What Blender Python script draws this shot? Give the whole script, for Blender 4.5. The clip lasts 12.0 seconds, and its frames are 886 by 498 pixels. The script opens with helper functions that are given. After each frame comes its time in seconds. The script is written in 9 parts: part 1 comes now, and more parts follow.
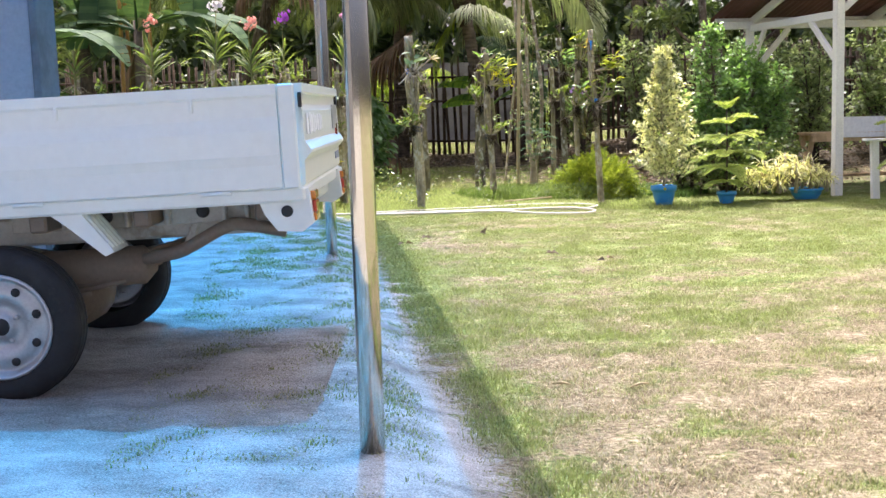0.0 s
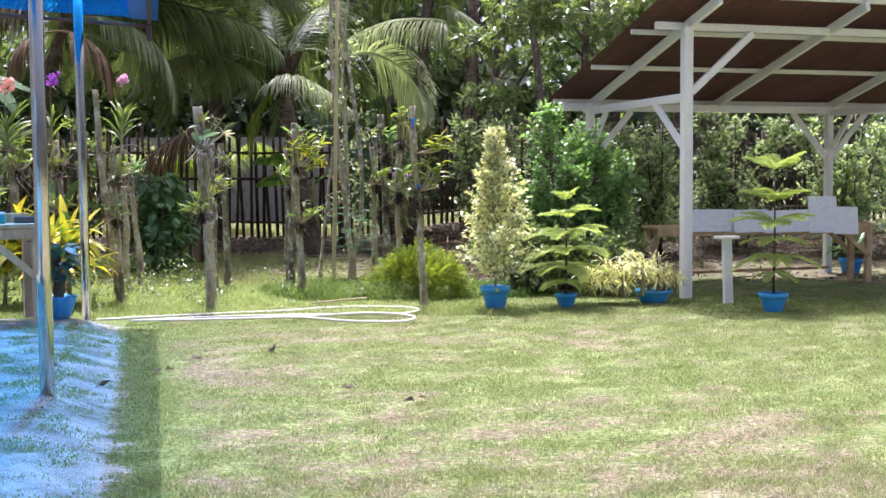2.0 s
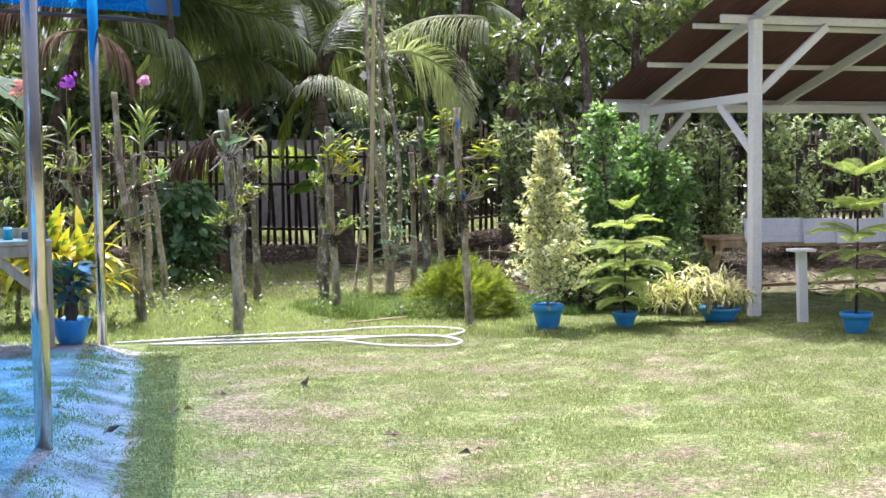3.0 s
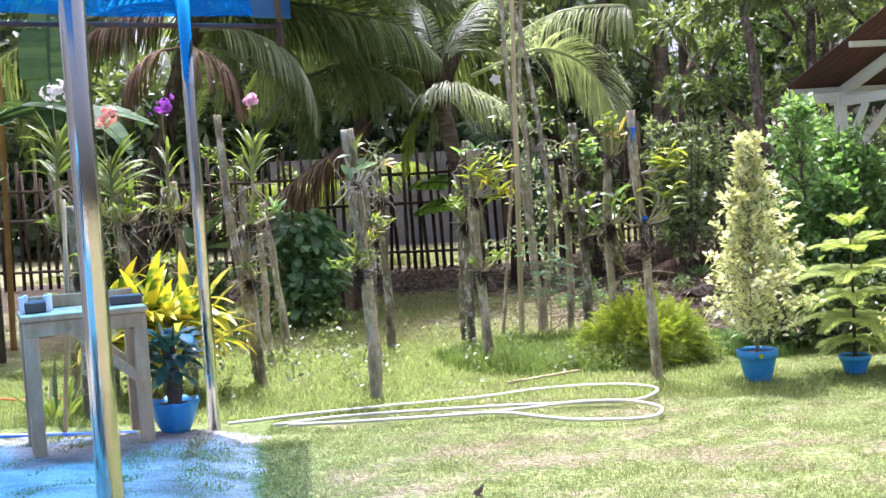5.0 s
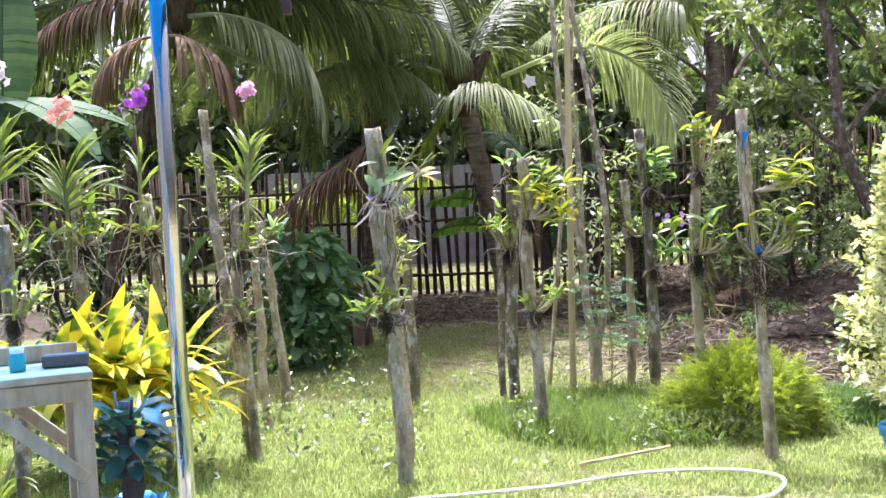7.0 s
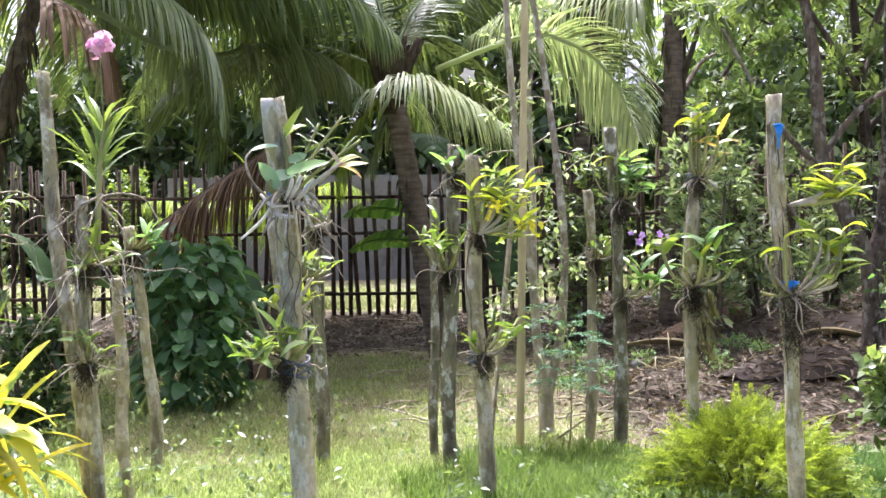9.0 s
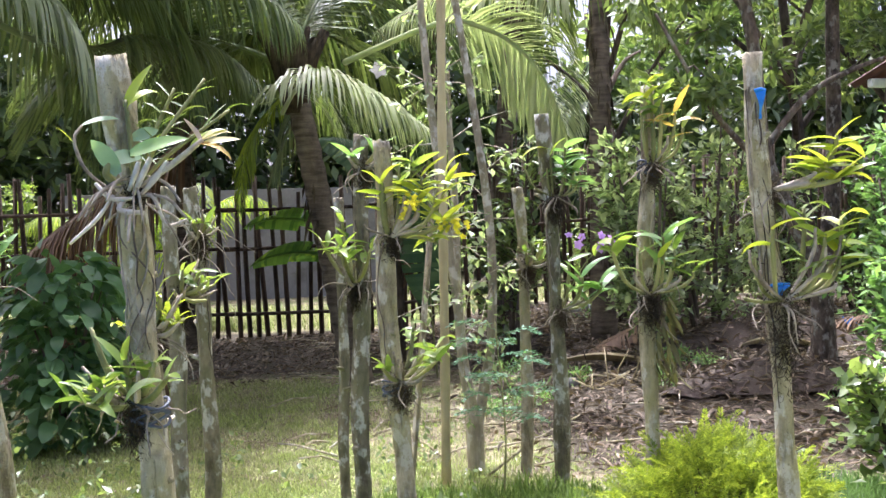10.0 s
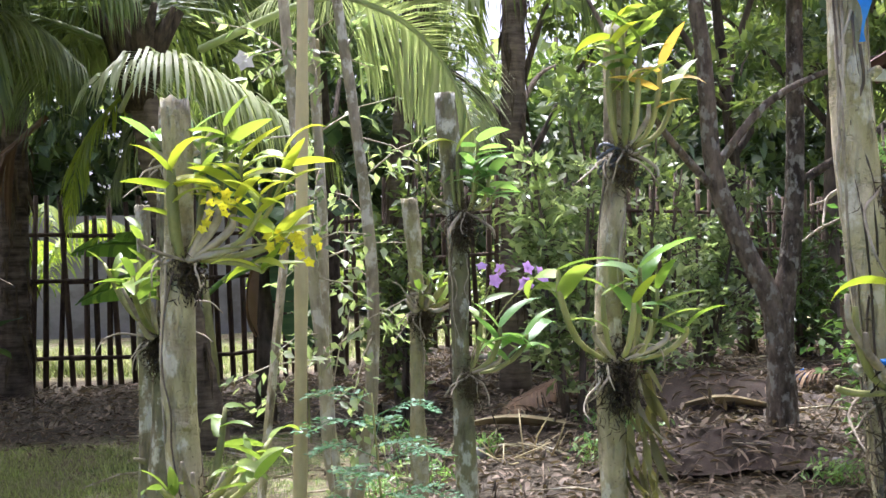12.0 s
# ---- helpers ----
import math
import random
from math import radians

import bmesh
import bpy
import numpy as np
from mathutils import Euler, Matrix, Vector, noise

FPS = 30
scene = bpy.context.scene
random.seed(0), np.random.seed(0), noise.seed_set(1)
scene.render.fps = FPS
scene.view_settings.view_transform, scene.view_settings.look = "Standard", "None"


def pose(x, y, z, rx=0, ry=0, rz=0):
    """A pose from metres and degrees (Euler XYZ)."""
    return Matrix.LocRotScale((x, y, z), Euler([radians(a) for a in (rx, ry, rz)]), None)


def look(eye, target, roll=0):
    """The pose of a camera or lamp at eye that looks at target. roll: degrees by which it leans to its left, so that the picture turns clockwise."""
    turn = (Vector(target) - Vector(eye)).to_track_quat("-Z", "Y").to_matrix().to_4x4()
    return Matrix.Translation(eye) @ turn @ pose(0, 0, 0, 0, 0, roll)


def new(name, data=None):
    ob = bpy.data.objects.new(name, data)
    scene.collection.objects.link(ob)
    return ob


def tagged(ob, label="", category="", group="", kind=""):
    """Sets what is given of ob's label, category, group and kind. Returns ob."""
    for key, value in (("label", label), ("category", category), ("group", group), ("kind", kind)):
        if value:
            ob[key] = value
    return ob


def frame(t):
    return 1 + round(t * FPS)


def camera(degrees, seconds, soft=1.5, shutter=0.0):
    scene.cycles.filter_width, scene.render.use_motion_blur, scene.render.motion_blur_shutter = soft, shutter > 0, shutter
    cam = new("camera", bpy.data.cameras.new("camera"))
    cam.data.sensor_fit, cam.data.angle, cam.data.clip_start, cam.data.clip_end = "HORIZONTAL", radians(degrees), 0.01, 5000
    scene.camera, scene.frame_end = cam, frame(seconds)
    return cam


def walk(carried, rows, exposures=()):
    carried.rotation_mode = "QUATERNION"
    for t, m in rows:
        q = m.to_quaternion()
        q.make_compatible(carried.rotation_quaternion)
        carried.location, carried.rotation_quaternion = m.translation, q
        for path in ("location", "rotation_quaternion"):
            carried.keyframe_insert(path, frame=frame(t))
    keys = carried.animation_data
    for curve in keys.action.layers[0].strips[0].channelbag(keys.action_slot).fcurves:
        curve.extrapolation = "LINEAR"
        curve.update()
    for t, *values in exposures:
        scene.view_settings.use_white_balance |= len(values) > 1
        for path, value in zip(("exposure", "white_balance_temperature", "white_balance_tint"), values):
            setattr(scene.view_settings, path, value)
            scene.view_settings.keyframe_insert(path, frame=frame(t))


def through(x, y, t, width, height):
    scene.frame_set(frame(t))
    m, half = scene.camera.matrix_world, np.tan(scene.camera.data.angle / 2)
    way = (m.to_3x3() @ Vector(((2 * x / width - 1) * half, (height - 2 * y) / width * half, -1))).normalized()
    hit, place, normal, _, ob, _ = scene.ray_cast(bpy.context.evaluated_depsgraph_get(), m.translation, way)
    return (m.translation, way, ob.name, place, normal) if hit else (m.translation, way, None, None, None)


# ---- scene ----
cam = camera(43.0, 12.0)
PATH = [
    (0, (0.248, -0.487, 1.043), (0.188, 1.496, 0.792), -1.8),
    (0.5, (0.319, -0.096, 1.069), (0.457, 1.886, 0.841), -1.1),
    (1, (0.438, 0.317, 1.086), (0.657, 2.3, 0.942), -0.9),
    (1.5, (0.528, 0.805, 1.112), (0.748, 2.789, 0.983), -0.4),
    (2, (0.613, 1.239, 1.136), (0.835, 3.223, 1.01), -0.5),
    (2.5, (0.633, 1.657, 1.159), (0.821, 3.644, 1.033), 0.1),
    (3, (0.58, 2.084, 1.199), (0.746, 4.074, 1.075), -0.7),
    (3.5, (0.556, 2.515, 1.221), (0.623, 4.511, 1.109), -0.6),
    (3.7, (0.519, 2.681, 1.22), (0.547, 4.678, 1.115), -0.9),
    (5.3, (0.286, 4.091, 1.368), (0.25, 6.088, 1.257), -3.9),
    (5.5, (0.289, 4.282, 1.372), (0.25, 6.279, 1.256), -4.0),
    (6, (0.19, 4.747, 1.368), (0.147, 6.744, 1.264), -3.4),
    (6.5, (0.126, 5.126, 1.374), (0.085, 7.124, 1.278), -3.4),
    (6.7, (0.063, 5.305, 1.382), (0.031, 7.303, 1.293), -3.2),
    (8.3, (-0.103, 6.611, 1.354), (-0.083, 8.61, 1.294), -1.7),
    (8.5, (-0.11, 6.791, 1.361), (-0.036, 8.789, 1.305), -1.6),
    (9, (-0.06, 7.135, 1.346), (0.069, 9.13, 1.287), -1.1),
    (9.5, (-0.009, 7.591, 1.296), (0.163, 9.583, 1.243), -1.5),
    (10, (0.046, 8.039, 1.278), (0.32, 10.02, 1.244), -2.3),
    (10.5, (0.119, 8.538, 1.243), (0.4, 10.518, 1.249), -2.7),
    (11, (0.219, 8.935, 1.243), (0.546, 10.908, 1.254), -2.4),
    (11.5, (0.366, 9.343, 1.242), (0.716, 11.312, 1.262), -2.6),
    (12, (0.427, 9.7, 1.242), (0.875, 11.649, 1.267), -1.4),
]
walk(cam, [(t, look(eye, target, roll)) for t, eye, target, roll in PATH], [(0, 1.52, 6200, 21), (1.2, 1.45, 5800, 22), (2.5, 1.38, 5600, 24), (5.5, 1.76, 5600, 23), (8.5, 1.99, 5650, 20), (10.5, 1.84, 5650, 18), (12, 1.88, 5650, 17)])

# ---- world and sun ----
SUN_UP, SUN_FROM = 70.0, -4.0
world = bpy.data.worlds.new("sky")
scene.world = world
world.use_nodes = True
wn = world.node_tree
sky = wn.nodes.new("ShaderNodeTexSky")
sky.sky_type, sky.sun_disc = "NISHITA", False
sky.sun_elevation, sky.sun_rotation = radians(SUN_UP), radians(SUN_FROM)
sky.air_density, sky.dust_density, sky.ozone_density = 0.3, 8.0, 0.3
wn.nodes["Background"].inputs[1].default_value = 0.15
wn.links.new(sky.outputs[0], wn.nodes["Background"].inputs[0])
lamp = bpy.data.lights.new("sun", "SUN")
lamp.energy, lamp.angle, lamp.color = 2.15, radians(0.55), (1.0, 0.97, 0.91)
sun = new("sun", lamp)
sun.matrix_world = pose(0, 0, 30, -(90 - SUN_UP), 0, -SUN_FROM)


# ---- node materials ----
def shader(name):
    m = bpy.data.materials.new(name)
    m.use_nodes = True
    nt = m.node_tree
    return m, nt, nt.nodes["Principled BSDF"], nt.nodes["Material Output"]


def node(nt, kind, **values):
    n = nt.nodes.new(kind)
    for k, v in values.items():
        n.inputs[k.replace("_", " ")].default_value = v
    return n


def noise_of(nt, scale, detail=4.0, stretch=None, space="Object"):
    tc = nt.nodes.new("ShaderNodeTexCoord")
    n = node(nt, "ShaderNodeTexNoise", Scale=scale, Detail=detail, Roughness=0.6)
    mp = nt.nodes.new("ShaderNodeMapping")
    mp.inputs["Scale"].default_value = stretch or (1, 1, 1)
    if space == "World":
        geo = nt.nodes.new("ShaderNodeNewGeometry")
        nt.links.new(geo.outputs["Position"], mp.inputs[0])
    else:
        nt.links.new(tc.outputs["Object"], mp.inputs[0])
    nt.links.new(mp.outputs[0], n.inputs["Vector"])
    return n


def ramp(nt, fac, stops):
    r = nt.nodes.new("ShaderNodeValToRGB")
    e = r.color_ramp.elements
    while len(e) < len(stops):
        e.new(0.5)
    for el, (p, c) in zip(e, stops):
        el.position, el.color = p, (*c, 1)
    nt.links.new(fac, r.inputs[0])
    return r


def blend(nt, fac, a, b, how="MIX"):
    m = nt.nodes.new("ShaderNodeMix")
    m.data_type, m.blend_type = "RGBA", how
    for sock, v in ((m.inputs[0], fac), (m.inputs[6], a), (m.inputs[7], b)):
        if isinstance(v, (int, float)):
            sock.default_value = v
        elif isinstance(v, tuple):
            sock.default_value = (*v, 1)
        else:
            nt.links.new(v, sock)
    return m.outputs[2]


def calc(nt, op, a, b=0.0):
    m = nt.nodes.new("ShaderNodeMath")
    m.operation = op
    for sock, v in zip(m.inputs, (a, b)):
        if isinstance(v, (int, float)):
            sock.default_value = v
        else:
            nt.links.new(v, sock)
    return m.outputs[0]


def relief(nt, bsdf, height, strength=0.4, distance=0.01):
    b = node(nt, "ShaderNodeBump", Strength=strength, Distance=distance)
    nt.links.new(height, b.inputs["Height"])
    nt.links.new(b.outputs[0], bsdf.inputs["Normal"])


def leaf_mat(name, dark, light, trans=0.35, rough=0.42, spots=None, streak=None, spec=0.5, through=(1.5, 1.5, 0.65)):
    """Leaf: two-tone by leaf and by patch, light shining through."""
    m, nt, b, out = shader(name)
    geo = nt.nodes.new("ShaderNodeNewGeometry")
    info = nt.nodes.new("ShaderNodeObjectInfo")
    n = noise_of(nt, 9.0, 3.0, streak)
    v = calc(nt, "ADD", geo.outputs["Random Per Island"], info.outputs["Random"])
    v = calc(nt, "FRACT", v)
    v = calc(nt, "ADD", calc(nt, "MULTIPLY", v, 0.62), calc(nt, "MULTIPLY", n.outputs[0], 0.5))
    col = ramp(nt, v, [(0.12, dark), (0.85, light)]).outputs[0]
    if spots:
        fine = noise_of(nt, spots[1], 2.0, streak)
        mask = ramp(nt, fine.outputs[0], [(spots[2], (0, 0, 0)), (spots[2] + 0.08, (1, 1, 1))]).outputs[0]
        col = blend(nt, mask, col, spots[0])
    nt.links.new(col, b.inputs["Base Color"])
    b.inputs["Roughness"].default_value = rough
    b.inputs["Specular IOR Level"].default_value = spec
    tr = nt.nodes.new("ShaderNodeBsdfTranslucent")
    nt.links.new(blend(nt, 1.0, col, through, "MULTIPLY"), tr.inputs[0])
    mx = nt.nodes.new("ShaderNodeMixShader")
    mx.inputs[0].default_value = trans
    nt.links.new(b.outputs[0], mx.inputs[1])
    nt.links.new(tr.outputs[0], mx.inputs[2])
    nt.links.new(mx.outputs[0], out.inputs["Surface"])
    return m


def wood_mat(name, dark, light, scale=18.0, rough=0.85, grain=(1, 1, 0.12), bump=0.5, moss=None, lichen=None, cracks=0.0, rot=0.0, scars=0.0):
    m, nt, b, out = shader(name)
    info = nt.nodes.new("ShaderNodeObjectInfo")
    big = noise_of(nt, 9.0, 6.0, (1, 1, 0.7))
    fine = noise_of(nt, scale, 6.0, grain)
    v = calc(nt, "ADD", calc(nt, "MULTIPLY", big.outputs[0], 0.45), calc(nt, "MULTIPLY", fine.outputs[0], 0.55))
    v = calc(nt, "ADD", v, calc(nt, "MULTIPLY", calc(nt, "SUBTRACT", info.outputs["Random"], 0.5), 0.16))
    col = ramp(nt, v, [(0.36, dark), (0.64, light)]).outputs[0]
    if moss:
        mm = noise_of(nt, 7.0, 6.0, (1, 1, 0.55))
        col = blend(nt, ramp(nt, mm.outputs[0], [(0.42, (0, 0, 0)), (0.62, (0.85, 0.85, 0.85))]).outputs[0], col, moss)
    if lichen:
        ll = noise_of(nt, 16.0, 6.0, (1, 1, 0.7))
        col = blend(nt, ramp(nt, ll.outputs[0], [(0.53, (0, 0, 0)), (0.60, (0.9, 0.9, 0.9))]).outputs[0], col, lichen)
    if cracks:
        cr = noise_of(nt, 52.0, 4.0, (1, 1, 0.2))
        patch = noise_of(nt, 9.0, 4.0, (1, 1, 0.5))
        w = calc(nt, "ADD", cr.outputs[0], calc(nt, "MULTIPLY", calc(nt, "SUBTRACT", patch.outputs[0], 0.5), 0.5))
        split = ramp(nt, w, [(0.34, (cracks,) * 3), (0.46, (0, 0, 0))]).outputs[0]
        col = blend(nt, split, col, (0.05, 0.038, 0.028))
        v = calc(nt, "SUBTRACT", v, calc(nt, "MULTIPLY", split, 0.5))
    if rot:
        # blackened strips where old bark still clings
        rr = noise_of(nt, 5.5, 7.0, (1, 1, 0.4))
        strip = ramp(nt, rr.outputs[0], [(0.56, (0, 0, 0)), (0.63, (rot,) * 3)]).outputs[0]
        col = blend(nt, strip, col, (0.085, 0.068, 0.05))
        v = calc(nt, "ADD", v, calc(nt, "MULTIPLY", strip, 0.25))
    if scars:
        # grey-brown bark patches and fine specks
        sc = noise_of(nt, 14.0, 5.0, (0.7, 0.7, 1.2))
        ringed = ramp(nt, sc.outputs[0], [(0.54, (0, 0, 0)), (0.72, (scars,) * 3)]).outputs[0]
        col = blend(nt, ringed, col, (0.26, 0.215, 0.145))
        sp = noise_of(nt, 110.0, 3.0)
        specks = ramp(nt, sp.outputs[0], [(0.62, (0, 0, 0)), (0.70, (scars,) * 3)]).outputs[0]
        col = blend(nt, specks, col, (0.09, 0.075, 0.05))
        v = calc(nt, "SUBTRACT", v, calc(nt, "MULTIPLY", ringed, 0.35))
    nt.links.new(col, b.inputs["Base Color"])
    b.inputs["Roughness"].default_value = rough
    b.inputs["Specular IOR Level"].default_value = 0.25
    relief(nt, b, v, bump, 0.03)
    return m


def paint_mat(name, colour, rough=0.4, metal=0.0, wear=(0.3, 0.25, 0.2), worn=0.66, scale=7.0, coat=0.0, bump=0.12, spread=1.0):
    m, nt, b, out = shader(name)
    big, fine = noise_of(nt, scale, 6.0), noise_of(nt, scale * 9, 3.0)
    shade = ramp(nt, fine.outputs[0], [(0.25, tuple(c * (1 - 0.14 * spread) for c in colour)), (0.75, tuple(min(1, c * (1 + 0.07 * spread)) for c in colour))]).outputs[0]
    mask = ramp(nt, big.outputs[0], [(worn, (0, 0, 0)), (min(1, worn + 0.12), (0.8, 0.8, 0.8))]).outputs[0]
    nt.links.new(blend(nt, mask, shade, wear), b.inputs["Base Color"])
    b.inputs["Metallic"].default_value = metal
    b.inputs["Coat Weight"].default_value = coat
    rr = ramp(nt, big.outputs[0], [(0.3, (rough * 0.8,) * 3), (0.75, (min(1, rough * 1.35),) * 3)]).outputs[0]
    nt.links.new(rr, b.inputs["Roughness"])
    relief(nt, b, fine.outputs[0], bump, 0.004)
    return m


M = {}
M["leaf_dark"] = leaf_mat("dark_leaf", (0.04, 0.075, 0.028), (0.125, 0.195, 0.07), 0.4, 0.34)
M["leaf_mid"] = leaf_mat("mid_leaf", (0.06, 0.105, 0.038), (0.23, 0.30, 0.12), 0.45, 0.32, spec=0.8)
M["leaf_fresh"] = leaf_mat("fresh_leaf", (0.08, 0.18, 0.055), (0.29, 0.45, 0.155), 0.42, 0.32, spec=0.8, through=(1.3, 1.4, 0.7))
M["leaf_orchid"] = leaf_mat("orchid_leaf", (0.08, 0.15, 0.03), (0.25, 0.33, 0.08), 0.4, 0.35)
M["leaf_vanda"] = leaf_mat("strap_orchid_leaf", (0.07, 0.12, 0.03), (0.22, 0.29, 0.09), 0.35, 0.4)
M["leaf_pale_blue"] = leaf_mat("pale_thick_leaf", (0.16, 0.28, 0.16), (0.38, 0.50, 0.34), 0.3, 0.3)
M["leaf_olive"] = leaf_mat("withered_olive_leaf", (0.05, 0.045, 0.02), (0.19, 0.18, 0.07), 0.15, 0.7)
M["leaf_cream"] = leaf_mat("yellowing_leaf", (0.42, 0.36, 0.12), (0.80, 0.70, 0.36), 0.3, 0.45)
M["petal_mauve"] = leaf_mat("withering_leaf", (0.30, 0.24, 0.28), (0.58, 0.48, 0.52), 0.25, 0.5)
M["leaf_rusty"] = leaf_mat("rusty_leaf", (0.30, 0.20, 0.05), (0.62, 0.44, 0.14), 0.35, 0.45)
# Yellower copy of the orchid leaf, with sunlight put into its colour.
M["leaf_orchid_yellow"] = leaf_mat("orchid_leaf_sun_in_colour", (0.18, 0.27, 0.03), (0.40, 0.44, 0.055), 0.36, 0.35)
M["leaf_shrub"] = leaf_mat("broad_shrub_leaf", (0.05, 0.12, 0.045), (0.16, 0.29, 0.12), 0.35, 0.38)
M["leaf_airy"] = leaf_mat("blue_green_leaflet", (0.05, 0.13, 0.07), (0.15, 0.29, 0.17), 0.35, 0.45)
M["leaf_jade"] = leaf_mat("blue_green_leaf", (0.018, 0.06, 0.05), (0.055, 0.14, 0.11), 0.2, 0.45, spec=0.4)
M["leaf_croton"] = leaf_mat("yellow_croton_leaf", (0.18, 0.29, 0.03), (0.80, 0.66, 0.04), 0.3, 0.35, ((0.10, 0.18, 0.03), 5.0, 0.56), (1, 1, 0.3))
M["leaf_varieg"] = leaf_mat("variegated_leaf", (0.36, 0.40, 0.20), (0.90, 0.88, 0.66), 0.3, 0.4, ((0.12, 0.18, 0.06), 26.0, 0.56))
M["leaf_striped"] = leaf_mat("cream_striped_leaf", (0.45, 0.46, 0.20), (0.88, 0.84, 0.54), 0.3, 0.4, ((0.16, 0.22, 0.06), 11.0, 0.58), (1, 1, 0.2))
M["leaf_fern"] = leaf_mat("feathery_leaf", (0.07, 0.125, 0.02), (0.36, 0.43, 0.065), 0.5, 0.6)
M["leaf_pine"] = leaf_mat("soft_needles", (0.25, 0.34, 0.13), (0.55, 0.62, 0.30), 0.45, 0.5)
# For the upper whorls: sunlight on them painted as a limier green.
M["leaf_pine_tip"] = leaf_mat("sun_toned_needles", (0.30, 0.42, 0.09), (0.55, 0.62, 0.22), 0.4, 0.5)
M["leaf_banana"] = leaf_mat("banana_leaf", (0.035, 0.08, 0.04), (0.10, 0.17, 0.075), 0.2, 0.58, spec=0.22)
# Lit copy of the banana leaf; its lime glints are painted as spots.
M["leaf_banana_lit"] = leaf_mat("banana_leaf_painted_lit", (0.03, 0.09, 0.03), (0.15, 0.27, 0.06), 0.5, 0.35, ((0.30, 0.42, 0.06), 9.0, 0.60))
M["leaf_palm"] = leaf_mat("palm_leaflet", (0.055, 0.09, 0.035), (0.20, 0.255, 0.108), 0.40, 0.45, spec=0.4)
# Lit copies of the palm leaflet: sun and sheen put into the colour.
M["leaf_palm_mid"] = leaf_mat("palm_leaflet_painted_half_lit", (0.085, 0.12, 0.05), (0.27, 0.32, 0.16), 0.32, 0.36, spec=0.6)
M["leaf_palm_bright"] = leaf_mat("palm_leaflet_painted_sunlit", (0.20, 0.25, 0.11), (0.52, 0.56, 0.34), 0.34, 0.36, spec=0.7, through=(1.2, 1.3, 0.7))
# Lime tone: sun coming through palm leaflets, put into the colour.
M["leaf_lime"] = leaf_mat("backlit_tone_leaflet", (0.10, 0.17, 0.03), (0.36, 0.44, 0.07), 0.5, 0.45, spec=0.4, through=(1.4, 1.45, 0.5))
# Glossy leaf whose pale base colour also carries the sheen of the sky.
M["leaf_pale"] = leaf_mat("glossy_leaf_painted_sheen", (0.095, 0.15, 0.065), (0.43, 0.50, 0.31), 0.5, 0.24, spec=1.0, through=(1.35, 1.45, 0.72))
M["leaf_far"] = leaf_mat("far_leaf", (0.025, 0.05, 0.02), (0.09, 0.14, 0.05), 0.25, 0.4)
M["leaf_dead"] = leaf_mat("dead_palm_leaflet", (0.09, 0.052, 0.03), (0.26, 0.165, 0.095), 0.12, 0.7)
M["litter"] = leaf_mat("fallen_leaf", (0.018, 0.014, 0.010), (0.25, 0.19, 0.135), 0.1, 0.75)
M["bark_grey"] = wood_mat("weathered_post_wood", (0.16, 0.13, 0.085), (0.62, 0.54, 0.38), 24, 0.92, (1, 1, 0.42), 1.0, (0.30, 0.275, 0.13), (0.56, 0.53, 0.43), 0.3, 0.65, 0.6)
M["bark_brown"] = wood_mat("brown_tree_bark", (0.05, 0.04, 0.03), (0.27, 0.215, 0.165), 24, 0.9, (1, 1, 0.45), 1.0, None, (0.36, 0.34, 0.29), 0.4)
M["bark_pale"] = wood_mat("pale_smooth_bark", (0.20, 0.165, 0.12), (0.56, 0.49, 0.37), 22, 0.85, (1, 1, 0.35), 0.7, (0.30, 0.27, 0.17), (0.58, 0.55, 0.48), 0.25)
M["bark_dark"] = wood_mat("dark_bark", (0.045, 0.036, 0.028), (0.17, 0.135, 0.105), 20, 0.9, (1, 1, 0.3), 0.9)
M["bark_lichen"] = wood_mat("lichen_covered_wood", (0.10, 0.085, 0.06), (0.36, 0.31, 0.22), 22, 0.92, (1, 1, 0.5), 1.0, (0.18, 0.18, 0.09), (0.56, 0.55, 0.49), 0.3, 0.85, 0.35)
M["bark_palm"] = wood_mat("ringed_palm_bark", (0.05, 0.04, 0.03), (0.23, 0.185, 0.135), 14, 0.95, (0.3, 0.3, 2.0), 0.9)
M["bamboo"] = wood_mat("dry_bamboo", (0.33, 0.27, 0.14), (0.55, 0.47, 0.27), 12, 0.5, (1, 1, 0.08), 0.2)
M["golden_bamboo"] = wood_mat("golden_bamboo", (0.28, 0.15, 0.04), (0.52, 0.32, 0.10), 12, 0.5, (1, 1, 0.08), 0.2)
M["orange_hose"] = paint_mat("orange_hose_rubber", (0.72, 0.24, 0.06), 0.5)
M["fence_wood"] = wood_mat("old_picket_wood", (0.028, 0.02, 0.015), (0.12, 0.085, 0.06), 20, 0.9, (1, 1, 0.1), 0.6)
# Plank tone warmed to offset the blue light under the tarpaulin.
M["plank"] = wood_mat("tan_plank", (0.44, 0.29, 0.155), (0.74, 0.55, 0.33), 16, 0.75, (1, 1, 0.15), 0.3)
M["roots"] = wood_mat("pale_aerial_root", (0.16, 0.13, 0.09), (0.46, 0.40, 0.31), 30, 0.8, (1, 1, 1), 0.4)
M["root_white"] = wood_mat("whitish_thick_root", (0.36, 0.31, 0.24), (0.76, 0.70, 0.60), 30, 0.8, (1, 1, 1), 0.4)
M["fibre"] = wood_mat("dark_coir_fibre", (0.025, 0.02, 0.014), (0.13, 0.10, 0.06), 40, 1.0, (1, 1, 0.3), 1.0)
M["cane"] = wood_mat("orchid_cane_skin", (0.13, 0.14, 0.05), (0.36, 0.35, 0.14), 20, 0.5, (1, 1, 0.4), 0.2)
